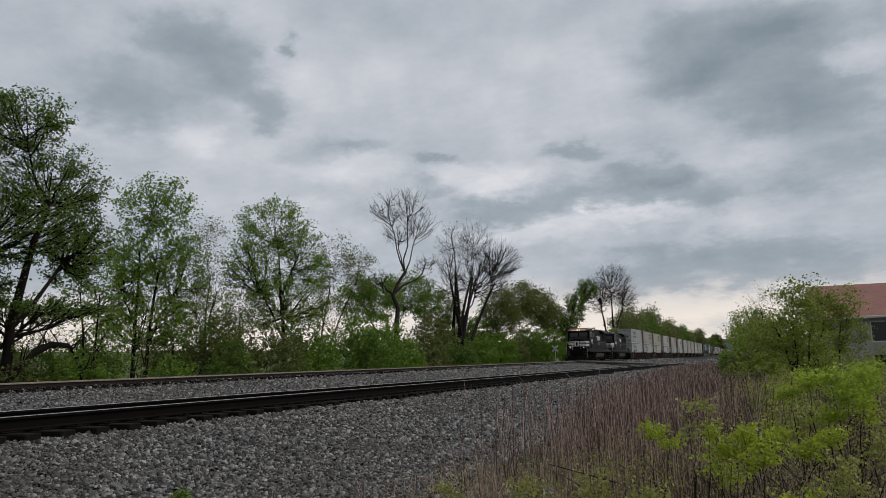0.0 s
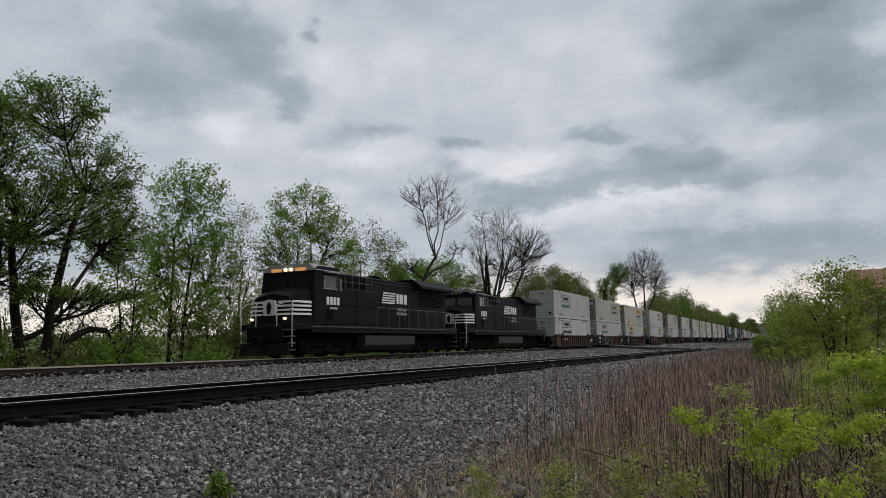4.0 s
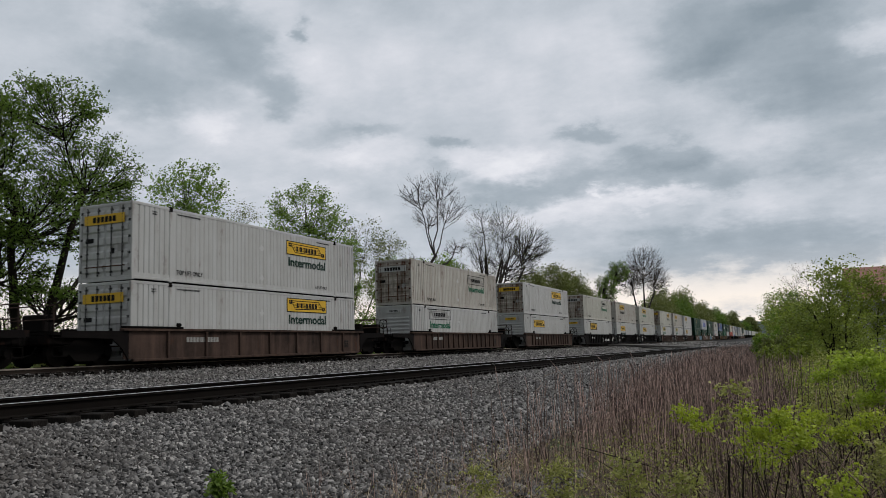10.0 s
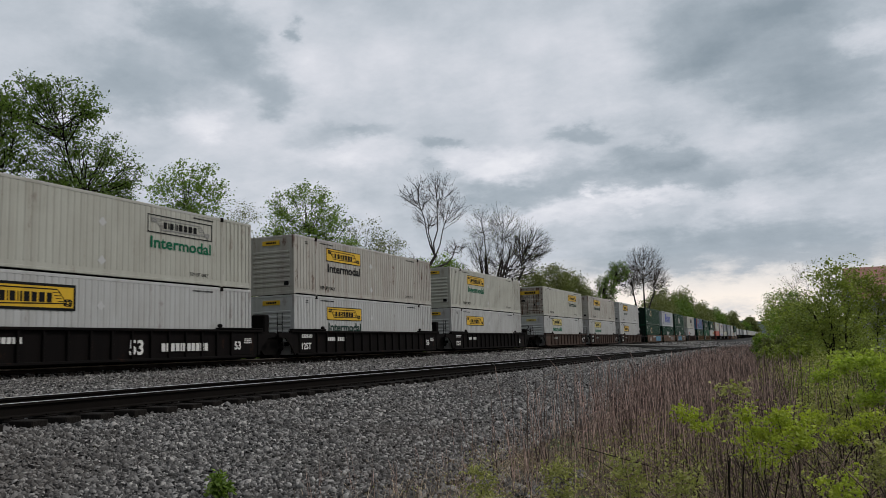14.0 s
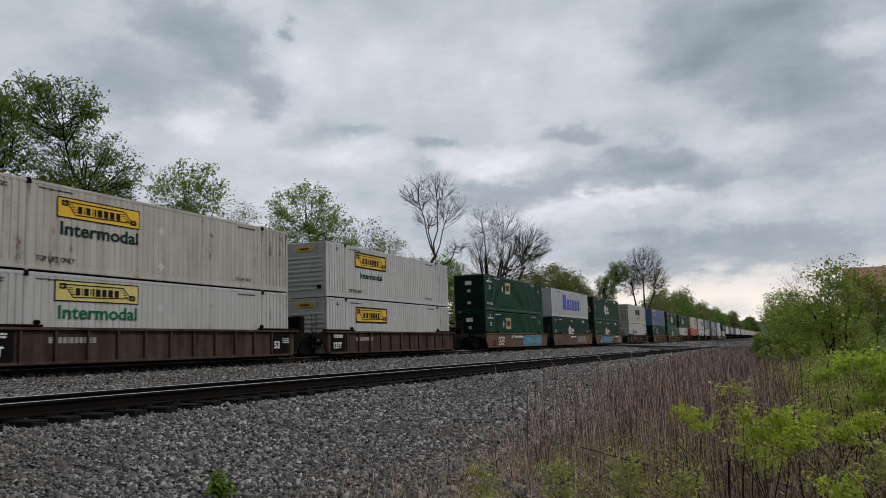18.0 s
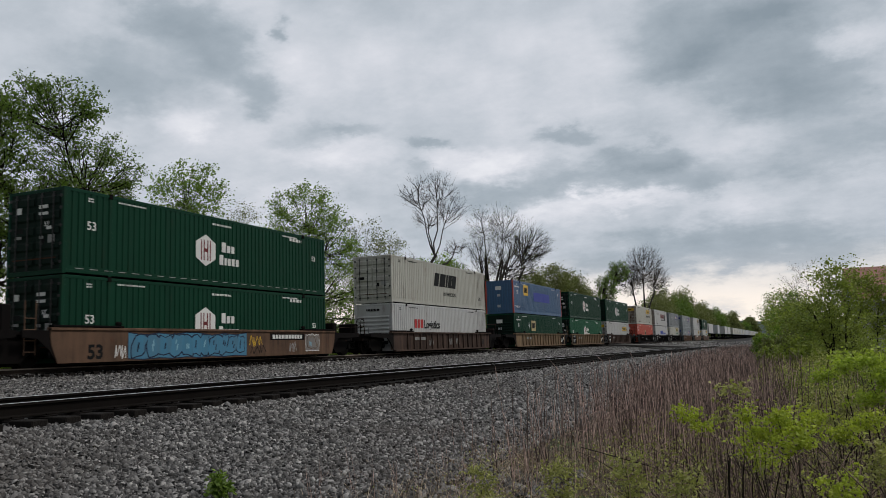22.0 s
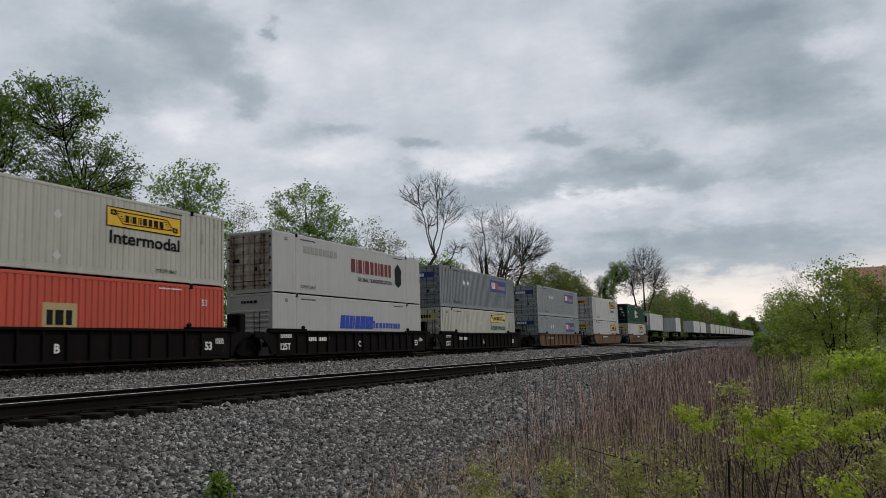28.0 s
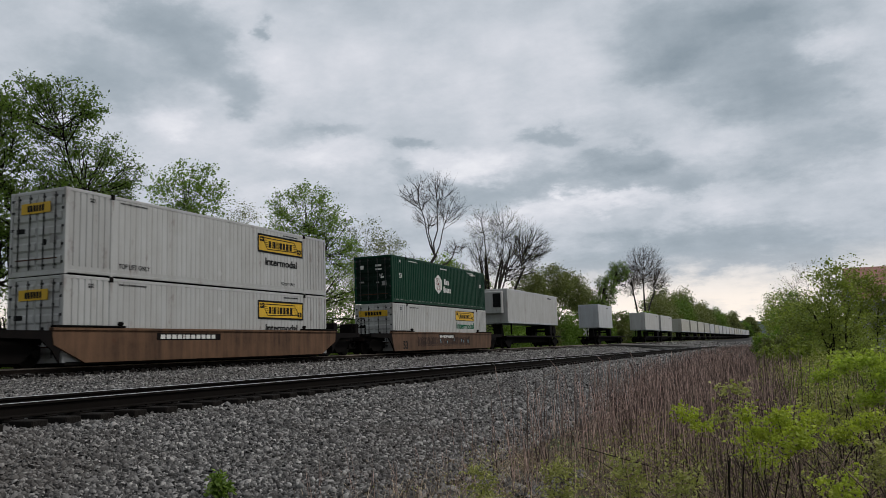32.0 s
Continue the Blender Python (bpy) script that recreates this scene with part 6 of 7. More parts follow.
def limb(m, path, radii, n):
    """A tapered, bent limb: rings along a path."""
    k = len(path)
    v, f = [], []
    for i, p in enumerate(path):
        d = Vector(path[min(i + 1, k - 1)] - path[max(i - 1, 0)]).normalized()
        a = d.orthogonal().normalized()
        b = d.cross(a)
        q = Vector(p)
        v += [q + (a * math.cos(t) + b * math.sin(t)) * radii[i] for t in (math.tau * j / n for j in range(n))]
    for i in range(k - 1):
        f += [(i * n + j, i * n + (j + 1) % n, (i + 1) * n + (j + 1) % n, (i + 1) * n + j) for j in range(n)]
    m.add(v, f)


def bowed(a, b, rng, sway, bow, n):
    """A limb's path from a to b: it leaves outwards and ends upwards, with a little sway."""
    d = b - a
    length = np.linalg.norm(d)
    side = rng.normal(0, sway, 3) * length
    pts = [a]
    for i in range(1, n + 1):
        k = i / n
        p = a + d * k + (side + np.array((0, 0, -bow * length))) * 4 * k * (1 - k) * 0.5
        if i < n:
            p = p + rng.normal(0, 0.018, 3) * length
        pts.append(p)
    return pts


def along(path, k):
    f = min(max(k, 0.0), 0.9999) * (len(path) - 1)
    i = int(f)
    return path[i] + (path[i + 1] - path[i]) * (f - i)


def tree(name, label, x, y, lobes, seed, leaf, per_tip, leaf_size, spread, bark=None, tips=1.0, girth=0.012, fork=0.25, twig=0.5, twigs=3, bend=0.12, stems=1, shell=0.6, category="tree", group="trees by the track", splay=0.0, bow=0.10, scale=1.0, sway=0.05, reach=0.62, level=0.55):
    """A tree whose limbs reach out into the given lobes of its crown: offsets dx, dy from the foot, height, half-width, half-height."""
    rng = np.random.default_rng(seed)
    gz = ground_z(x, y) - 0.05
    lobes = [np.array((a, b, c - gz, r, rz)) for a, b, c, r, rz in lobes]
    top = max(l[2] + l[4] for l in lobes)
    r0 = girth * top * (1.0 if stems == 1 else 0.72)
    m, trunks = Mesh(), []
    for s in range(stems):
        mine = [l for i, l in enumerate(lobes) if i % stems == s] or [lobes[s % len(lobes)]]
        aim = np.mean([l[:2] for l in mine], axis=0) * (0.6 if stems == 1 else 0.8)
        foot = rng.normal(0, splay, 2) if stems > 1 else np.zeros(2)
        high = top * reach if stems == 1 else min(top * reach, max(l[2] for l in mine))
        path, drift = [], np.zeros(2)
        for i in range(9):
            k = i / 8
            drift = drift + rng.normal(0, bend * top * 0.02, 2)
            path.append(np.array((*(foot * (1 - k) + aim * k ** 1.4 + drift * k), high * k)))
        trunks.append(path)
        flare = [r0 * (1.35 if i == 0 else 1.0) * (1 - 0.62 * i / 8) for i in range(9)]
        limb(m, path, flare, 9 if r0 > 0.06 else 5)
    points = []
    for i, (dx, dy, z, r, rz) in enumerate(lobes):
        path = trunks[i % stems]
        high = path[-1][2]
        start = max(fork * top, min(z - 0.8 * math.hypot(dx - path[4][0], dy - path[4][1]) - 0.5 * rz, high * 0.98))
        a = along(path, start / high)
        k0 = start / high
        ra = r0 * (1 - 0.62 * k0) * 0.62
        centre = np.array((dx, dy, z + 0.25 * rz))
        main = bowed(a, centre, rng, sway, bow, 5)
        limb(m, main, [ra * (1 - 0.7 * q / 5) for q in range(6)], 6)
        n = max(5, int(tips * 26 * (r * r * rz / (scale ** 3)) ** 0.55))
        d = rng.normal(size=(n, 3))
        d /= np.linalg.norm(d, axis=1, keepdims=True)
        goals = np.array((dx, dy, z)) + d * (rng.random((n, 1)) ** (1 / 3 * (1 - shell) + 0.12)) * (r, r, rz)
        groups = max(2, n // 7)
        seeds = goals[rng.choice(n, groups, replace=False)]
        near = np.argmin(np.linalg.norm(goals[:, None] - seeds[None], axis=2), axis=1)
        for g in range(groups):
            mine = goals[near == g]
            if not len(mine):
                continue
            mid = mine.mean(0)
            out = np.linalg.norm(mid - centre) / (np.linalg.norm(centre - a) + 1e-6)
            b = along(main, max(0.15, min(0.95, 1.0 - 0.55 * out - rng.uniform(0, 0.25))))
            second = bowed(b, mid, rng, sway, bow, 4)
            rb = ra * 0.46
            limb(m, second, [rb * (1 - 0.6 * q / 4) for q in range(5)], 4)
            for e in mine:
                c = along(second, rng.uniform(0.35, 0.95))
                third = bowed(c, e, rng, sway, bow * 0.6, 2)
                rc = rb * 0.46
                limb(m, third, [rc, rc * 0.75, rc * 0.45], 3)
                points += third[1:]
                ahead = (e - c) / (np.linalg.norm(e - c) + 1e-6)
                for _ in range(twigs):
                    f = along(third, rng.uniform(0.5, 1.0))
                    q = f + (ahead * 0.75 + rng.normal(0, 0.36, 3) + (0, 0, 0.15)) * twig * rng.uniform(0.5, 1.1)
                    limb(m, [f, q], [rc * 0.5, rc * 0.25], 3)
                    points += [(f + q) / 2, q]
    t = thing(name, label, category, group, at=Matrix.Translation((x, y, gz)))
    part("trunk", m, bark or M_BARK, t, smooth=True)
    if per_tip > 0:
        pts = np.array(points)
        lv = Leaves(seed)
        if per_tip < 1:
            pts, num = pts[lv.rng.random(len(pts)) < per_tip], 1
        else:
            num = int(per_tip)
        lv.around(pts, num, spread, leaf_size)
        part("crown", lv.mesh("crown", leaf, level=level), None, t)
    return t


def planting():
    big = "large leafing tree with a dark forked trunk beside the track"
    old = tree("tree", big, -31.0, 25.74, [(0.0, 0.3, 13.1, 2.6, 1.6), (0.0, -2.94, 10.73, 2.19, 2.43), (0.0, 2.6, 10.5, 2.8, 2.0), (0.0, -0.45, 7.9, 3.85, 1.9), (0.0, 4.36, 7.6, 1.9, 2.2), (0.4, 1.9, 4.4, 3.0, 0.5)],
         11, M_LEAF_A, 4, 0.144, 0.17, tips=1.72, girth=0.026, fork=0.14, twig=0.36, twigs=4, bend=1.0, stems=2, splay=0.35, bow=0.16)
    # a low limb that arches over to the ground, with a few upright shoots
    arch, low = Mesh(), [np.array(p) for p in ((0.0, -0.1, 0.1), (0.05, 1.0, 1.3), (0.1, 2.0, 2.2), (0.1, 2.9, 2.55), (0.1, 3.9, 2.5), (0.1, 4.5, 1.9), (0.1, 5.0, 0.5))]
    limb(arch, low, (0.22, 0.2, 0.18, 0.16, 0.14, 0.11, 0.07), 8)
    rng = np.random.default_rng(4)
    for q in range(12):
        a = along(low, rng.uniform(0.2, 0.95))
        b = a + np.array((rng.normal(0, 0.4), rng.normal(0.3, 0.8), rng.uniform(0.5, 1.8)))
        shoot = bowed(a, b, rng, 0.08, 0.1, 4)
        limb(arch, shoot, (0.045, 0.035, 0.028, 0.02, 0.01), 5)
        for w in range(3):
            c = along(shoot, rng.uniform(0.3, 1.0))
            limb(arch, [c, c + rng.normal(0, 0.35, 3)], (0.015, 0.007), 3)
    part("limb", arch, M_BARK, old, "low arching limb", smooth=True)
    tree("tree", big, -31.6, 24.3, [(0.0, -2.4, 11.96, 1.95, 2.19), (0.0, -2.01, 8.86, 2.45, 2.45), (0.3, -0.3, 5.6, 2.4, 2.0)],
         12, M_LEAF_A, 4, 0.162, 0.17, tips=1.15, girth=0.02, fork=0.25, twig=0.39, twigs=4, bend=0.3)
    tree("tree", "tall fresh green tree with a rounded crown", -36.0, 39.76, [(0.0, 1.7, 12.35, 2.75, 1.95), (0.0, 1.2, 8.9, 3.3, 2.6), (0.0, -1.67, 6.61, 1.94, 2.82), (0.0, 4.63, 7.49, 2.17, 3.16), (0.0, 0.99, 4.41, 3.5, 2.03)],
         14, M_LEAF_B, 3, 0.184, 0.20, tips=1.26, girth=0.014, fork=0.15, twig=0.42, twigs=4, stems=2, splay=0.5)
    tree("tree", "slender half-bare young tree", -40.0, 53.2, [(0.0, -1.1, 11.6, 1.65, 2.5), (0.0, 0.01, 7.57, 2.09, 2.78), (0.0, -2.86, 6.03, 1.77, 2.66)],
         15, M_LEAF_C, 2, 0.157, 0.33, tips=1.15, girth=0.011, bend=0.4, stems=2, splay=0.6, twig=0.35)
    tree("tree", "slim leafing tree with several stems", -34.0, 34.4, [(0.0, -0.1, 5.9, 2.1, 2.25), (0.0, -1.39, 7.5, 1.4, 1.6), (0.0, 0.82, 3.2, 1.95, 1.47)],
         16, M_LEAF_B, 2, 0.176, 0.19, tips=1.03, girth=0.013, stems=2, splay=0.5, twig=0.35)
    tree("tree", "green tree with a wide fan of limbs", -33.0, 52.45, [(0.0, -1.53, 11.9, 3.1, 2.3), (0.0, 2.13, 9.96, 2.73, 2.73), (0.0, -4.56, 8.19, 2.25, 2.46), (0.0, -0.05, 6.18, 3.72, 2.4)],
         17, M_LEAF_B, 3, 0.176, 0.21, tips=1.26, girth=0.015, fork=0.2, twig=0.45, twigs=4)
    tree("tree", "young leafing tree with pale leaves", -36.0, 63.5, [(0.0, 2.7, 11.0, 2.6, 2.9), (0.0, 7.42, 10.7, 1.9, 2.8), (0.0, -0.13, 6.98, 2.59, 3.11)],
         18, M_LEAF_C, 2, 0.176, 0.23, tips=1.15, girth=0.010, stems=2, splay=0.7, twig=0.35)
    tree("tree", "small dense green tree", -37.0, 52.1, [(0.0, 0.03, 5.95, 2.2, 2.4), (0.0, -2.16, 4.12, 2.1, 2.1)],
         19, M_LEAF_B, 2, 0.184, 0.21, tips=1.15, girth=0.012, stems=2, splay=0.5, twig=0.35)
    tree("tree", "tall bare tree with a twisted trunk and fine twigs", -34.0, 75.5, [(0.0, -1.9, 17.5, 2.0, 1.8), (0.0, 3.0, 18.5, 2.4, 1.8), (0.0, 6.8, 17.2, 2.2, 1.8), (0.0, 0.4, 14.9, 1.8, 1.2), (0.0, 8.6, 12.7, 1.5, 1.0), (0.0, -3.6, 9.6, 1.2, 1.4)],
         21, M_BUD, 0.5, 0.12, 0.12, M_BARKGREY, tips=0.9, girth=0.019, fork=0.42, twig=0.7, twigs=3, bend=0.9, sway=0.10, bow=0.14, reach=0.55)
    tree("tree", "bare tree with upright fan-shaped limbs", -33.0, 92.5, [(0.0, -2.2, 15.9, 2.1, 2.75), (0.0, 6.2, 17.0, 2.6, 2.6), (0.0, 17.5, 15.8, 3.6, 2.7), (0.0, 8.0, 12.64, 4.14, 3.39), (0.0, -3.9, 10.9, 2.02, 3.37)],
         22, M_LEAF_C, 0.3, 0.17, 0.25, M_BARK, tips=1.1, girth=0.021, fork=0.08, twig=1.2, twigs=3, stems=7, splay=0.8, sway=0.03, bow=0.08)
    tree("tree", "green tree behind the bare ones", -38.0, 80.0, [(0.0, -0.38, 8.65, 2.84, 2.84), (0.0, 8.46, 9.9, 3.11, 2.76), (0.0, -5.25, 8.34, 2.4, 2.6), (0.0, 17.78, 8.29, 3.37, 3.37)],
         23, M_LEAF_B, 5, 0.241, 0.33, tips=1.0, girth=0.011, stems=3, splay=1.2)
    tree("tree", "olive green tree behind the track", -34.0, 126.0, [(0.0, -2.1, 10.6, 3.7, 3.6), (0.0, 10.83, 10.4, 3.6, 3.4), (0.0, 21.23, 8.6, 3.0, 3.1), (0.0, -13.2, 8.6, 3.2, 3.5)],
         24, M_LEAF_C, 5, 0.310, 0.44, tips=1.0, girth=0.011, stems=3, splay=1.5, twig=0.8)
    tree("tree", "ivy-clad leaning tree, dark and dense", -30.0, 139.0, [(0.0, 9.2, 11.2, 2.2, 3.2), (0.0, 1.7, 6.9, 2.0, 3.0), (0.0, 23.0, 15.6, 2.2, 2.2)],
         26, M_LEAF_A, 4, 0.259, 0.33, tips=1.1, girth=0.022, twig=0.7)
    tree("tree", "tall bare tree with a rounded crown of twigs", -34.0, 212.0, [(0.0, 8.5, 21.5, 5.9, 6.2), (0.0, -14.7, 16.5, 4.0, 4.2), (0.0, 34.5, 19.5, 4.0, 4.8)],
         27, M_BUD, 0.2, 0.2, 0.4, M_BARK, tips=2.6, girth=0.015, fork=0.3, twig=1.3, twigs=4, stems=4, splay=1.0, scale=1.6, sway=0.03)
    rows = [(-34.0, 236.0, 15.5, 0), (-35.5, 262.0, 15.0, 1), (-34.0, 291.0, 16.0, 2), (-36.0, 322.0, 16.5, 0), (-34.0, 358.0, 17.5, 1), (-36.0, 400.0, 19.0, 0), (-34.0, 450.0, 18.0, 2), (-36.0, 512.0, 19.0, 0), (-34.0, 590.0, 19.5, 1), (-36.0, 690.0, 20.0, 0), (-34.5, 800.0, 21.0, 2), (-34.0, 945.0, 25.0, 0)]
    for k, (x, y, h, c) in enumerate(rows):
        r = h * 0.26
        h *= (1.28 if y < 420 else 1.0) * (0.86, 1.08, 0.94, 1.14, 0.8)[k % 5]
        tree("tree", "green tree in the row along the line", x, y, [(0, -r * 0.9, h * 0.55, r, h * 0.26), (0, r * 1.2, h * 0.62, r * 1.1, h * 0.3), (0, r * 2.6, h * 0.5, r, h * 0.3), (0.6, 0, h * 0.32, r * 1.5, h * 0.26)], 40 + k, (M_LEAF_C, M_LEAF_C, M_LEAF_A)[c],
             2, 0.0018 * y + 0.14, 0.7, tips=0.8, girth=0.012, twig=1.6, scale=1.8, stems=2, splay=1.0)
    # half-bare scrub round the feet of the old trees
    for k, (x, y, h) in enumerate(((-31.6, 22.6, 4.2), (-33.0, 26.6, 4.8), (-32.4, 28.6, 4.0), (-34.0, 31.0, 4.6), (-32.0, 32.4, 3.6), (-36.0, 28.0, 5.4), (-33.5, 37.5, 4.4), (-36.5, 33.5, 5.0), (-34.5, 41.5, 4.8), (-33.0, 44.6, 4.0))):
        tree("shrub", "tangled half-bare shrub with dark branches", x, y, [(0, 0, h * 0.66, h * 0.34, h * 0.36), (0.2, h * 0.3, h * 0.42, h * 0.34, h * 0.3), (0, -h * 0.3, h * 0.4, h * 0.32, h * 0.3)], 300 + k, M_LEAF_A if k % 3 else M_LEAF_C,
             1, 0.15, 0.12, tips=0.8, girth=0.016, fork=0.06, stems=5, splay=0.4, twig=0.5, twigs=3, bend=0.5, category="shrub", group="shrubs by the track")
    # shrubs under the trees, behind the train
    shrubs = [(-29.3, 58.5, 4.7), (-29.6, 62.5, 5.0), (-29.4, 68.0, 3.6), (-30.2, 46.5, 4.6), (-30.4, 42.0, 3.2), (-29.6, 51.5, 3.4), (-30.4, 36.5, 2.4), (-29.5, 74.0, 4.0), (-29.6, 82.0, 4.2),
              (-29.4, 90.0, 4.6), (-29.7, 99.0, 5.2), (-30.5, 107.0, 5.6), (-31.0, 117.0, 7.0), (-31.0, 129.0, 7.0), (-31.0, 146.0, 7.5), (-31.5, 165.0, 8.0), (-32.0, 184.0, 8.5), (-32.0, 205.0, 9.0), (-30.5, 31.0, 2.0), (-30.8, 26.5, 2.6), (-31.2, 24.0, 2.4), (-31.0, 29.5, 2.8), (-31.5, 28.5, 1.6),
              (-33.0, 45.0, 5.5), (-34.0, 56.5, 6.0), (-34.0, 65.0, 6.5), (-34.0, 73.0, 6.5), (-34.0, 85.0, 7.5), (-36.0, 98.0, 8.5), (-36.5, 112.0, 9.0), (-35.5, 36.0, 4.2), (-37.0, 44.5, 5.0), (-36.0, 48.0, 5.2)]
    for k, (x, y, h) in enumerate(shrubs):
        tree("shrub", "leafy green shrub below the trees", x, y, [(0, 0, h * 0.62, h * 0.36, h * 0.36), (0.2, h * 0.3, h * 0.4, h * 0.32, h * 0.3), (0, -h * 0.28, h * 0.38, h * 0.3, h * 0.3)], 80 + k, (M_LEAF_A, M_LEAF_B, M_LEAF_B, M_LEAF_C)[k % 4],
             3, 0.15 + 0.0014 * y, 0.14, tips=0.95, girth=0.012, fork=0.03, stems=4, splay=0.25, twig=0.45, category="shrub", group="shrubs by the track")


planting()


def right_side():
    """The thicket and shrubs on the camera's side of the tracks."""
    near = dict(category="shrub", group="thicket bushes", stems=6, fork=0.05, twigs=2, scale=0.35, shell=0.8, bark=M_BARK)
    tree("shrub", "leafy green thicket bush beside the line", 0.83, 19.0, [(0.12, 0.0, 2.50, 0.34, 0.38), (-0.25, 0.0, 1.75, 0.6, 0.5), (0.25, 0.0, 1.34, 0.73, 0.6), (0.5, 0.2, 1.9, 0.5, 0.5)], 121, M_LEAF_F, 6, 0.066, 0.075, girth=0.016, twig=0.24, tips=0.85, splay=0.3, **near)
    tree("shrub", "leafy green thicket bush beside the line", 1.5, 22.0, [(-0.1, 0.0, 2.45, 0.55, 0.6), (0.35, 0.0, 2.5, 0.42, 0.4), (0.62, 0.3, 1.95, 0.35, 0.5), (0.85, 0.0, 1.6, 0.42, 0.7), (0.8, 0.0, 2.5, 0.42, 0.42), (0.03, 0.0, 1.4, 0.8, 0.8), (-0.6, 0.3, 1.9, 0.6, 0.6)], 122, M_LEAF_F, 6, 0.066, 0.075, girth=0.016, twig=0.22, tips=0.85, splay=0.35, **near)
    for k, (x, y, h) in enumerate([(-0.45, 29.0, 1.1), (-0.7, 37.0, 1.25), (-1.05, 49.0, 1.45), (-1.6, 66.0, 1.7), (0.5, 25.0, 1.45), (0.2, 30.0, 1.6), (0.95, 31.0, 2.2), (1.6, 27.5, 2.3), (0.2, 37.0, 1.9), (1.2, 42.0, 2.8), (0.1, 47.0, 2.2), (0.9, 52.0, 3.6), (0.1, 60.0, 3.0), (1.1, 63.0, 4.2), (0.6, 76.0, 5.5), (0.2, 94.0, 6.5), (1.2, 112.0, 8.5), (0.4, 140.0, 9.5), (0.2, 175.0, 11.0), (0.4, 220.0, 12.0)]):
        tree("shrub", "leafy green thicket bush beside the line", x, y, [(0, 0, h * 0.62, h * 0.34, h * 0.36), (0.15 * h, h * 0.25, h * 0.42, h * 0.32, h * 0.32), (-0.1 * h, -h * 0.2, h * 0.35, h * 0.3, h * 0.3)], 130 + k, (M_LEAF_F, M_LEAF_C, M_LEAF_B, M_LEAF_F)[k % 4],
             5, 0.055 + 0.0017 * y, 0.045 * h, girth=0.013, fork=0.04, stems=5, splay=0.08 * h, twig=0.13 * h, twigs=2, tips=0.65, scale=0.20 * h, shell=0.8, bark=M_BARK, category="shrub", group="thicket bushes")
    tree("tree", "bare twiggy tree behind the thicket", 2.0, 70.0, [(0.0, 0.0, 6.3, 1.5, 1.1), (-1.0, 0.0, 5.2, 1.3, 1.2), (1.2, 0.0, 5.4, 1.3, 1.2)], 128, M_BUD, 0.5, 0.08, 0.1, M_BARK, tips=1.6, girth=0.014, fork=0.2, twig=0.5, stems=3, splay=0.4)
    # low bushes in front of the thicket
    for k, (x, y, h) in enumerate([(0.45, 10.0, 0.85), (0.9, 11.5, 1.05), (1.4, 12.5, 1.2), (0.2, 12.5, 0.85), (0.6, 15.0, 1.1), (1.5, 15.5, 1.4), (-0.1, 16.0, 0.8), (2.1, 14.0, 1.5)]):
        tree("shrub", "low tangled green bush with fine twigs", x, y, [(0, 0, h * 0.6, h * 0.4, h * 0.34), (0.25, 0.1, h * 0.45, h * 0.4, h * 0.32)], 150 + k, (M_LEAF_E, M_LEAF_F)[k % 2],
             4, 0.036, 0.07, girth=0.009, fork=0.03, stems=5, splay=0.12, twig=0.13, tips=1.1, scale=0.22, category="shrub", group="low bushes")
    # young yellow-green shrubs close to the camera
    young = dict(category="shrub", group="young shrubs", fork=0.55, scale=0.10, bark=M_BARK, shell=0.3, twig=0.05, twigs=1)
    lab = "yellow-green young shrub on thin dark stems"
    tree("shrub", lab, -0.63, 5.2, [(0.0, 0.0, 0.85, 0.07, 0.06), (0.13, 0.0, 0.80, 0.09, 0.05)], 161, M_LEAF_D, 5, 0.027, 0.026, girth=0.010, tips=0.9, stems=3, splay=0.07, **young)
    tree("shrub", lab, -0.12, 4.8, [(-0.10, 0.0, 0.88, 0.07, 0.05), (0.05, 0.05, 0.84, 0.09, 0.06), (0.17, 0.0, 0.79, 0.09, 0.07), (-0.03, 0.1, 0.77, 0.12, 0.06), (0.10, -0.1, 0.72, 0.12, 0.06)], 162, M_LEAF_D, 5, 0.027, 0.026, girth=0.010, tips=0.85, stems=5, splay=0.14, **young)
    tree("shrub", lab, 0.12, 5.4, [(0.01, 0.0, 0.82, 0.10, 0.07), (0.16, 0.0, 0.72, 0.11, 0.07), (-0.2, 0.2, 0.78, 0.10, 0.06), (0.3, 0.1, 0.78, 0.10, 0.07)], 163, M_LEAF_D, 5, 0.027, 0.026, girth=0.010, tips=0.85, stems=4, splay=0.14, **young)
    tree("shrub", lab, 0.50, 6.5, [(0.04, 0.0, 1.13, 0.12, 0.09), (-0.11, 0.0, 1.10, 0.10, 0.07), (0.15, 0.0, 0.95, 0.13, 0.10), (0.28, 0.1, 1.08, 0.12, 0.10), (0.0, 0.0, 0.82, 0.12, 0.08)], 164, M_LEAF_D2, 5, 0.034, 0.032, girth=0.009, tips=0.6, stems=5, splay=0.14, **young)
    tree("shrub", lab, 0.40, 8.0, [(0.10, 0.0, 1.08, 0.15, 0.08), (-0.1, 0.0, 0.95, 0.16, 0.08), (0.4, 0.0, 0.98, 0.18, 0.12), (0.6, 0.1, 1.12, 0.16, 0.12)], 165, M_LEAF_D2, 5, 0.034, 0.032, girth=0.009, tips=0.6, stems=5, splay=0.14, **young)
    tree("shrub", "tall bare shoot with drooping pale leaves", -0.34, 4.6, [(0.02, 0.0, 0.93, 0.05, 0.14), (0.10, 0.0, 1.02, 0.04, 0.05)], 166, M_LEAF_E, 4, 0.03, 0.025, girth=0.011, tips=0.5, stems=3, splay=0.03, **young)
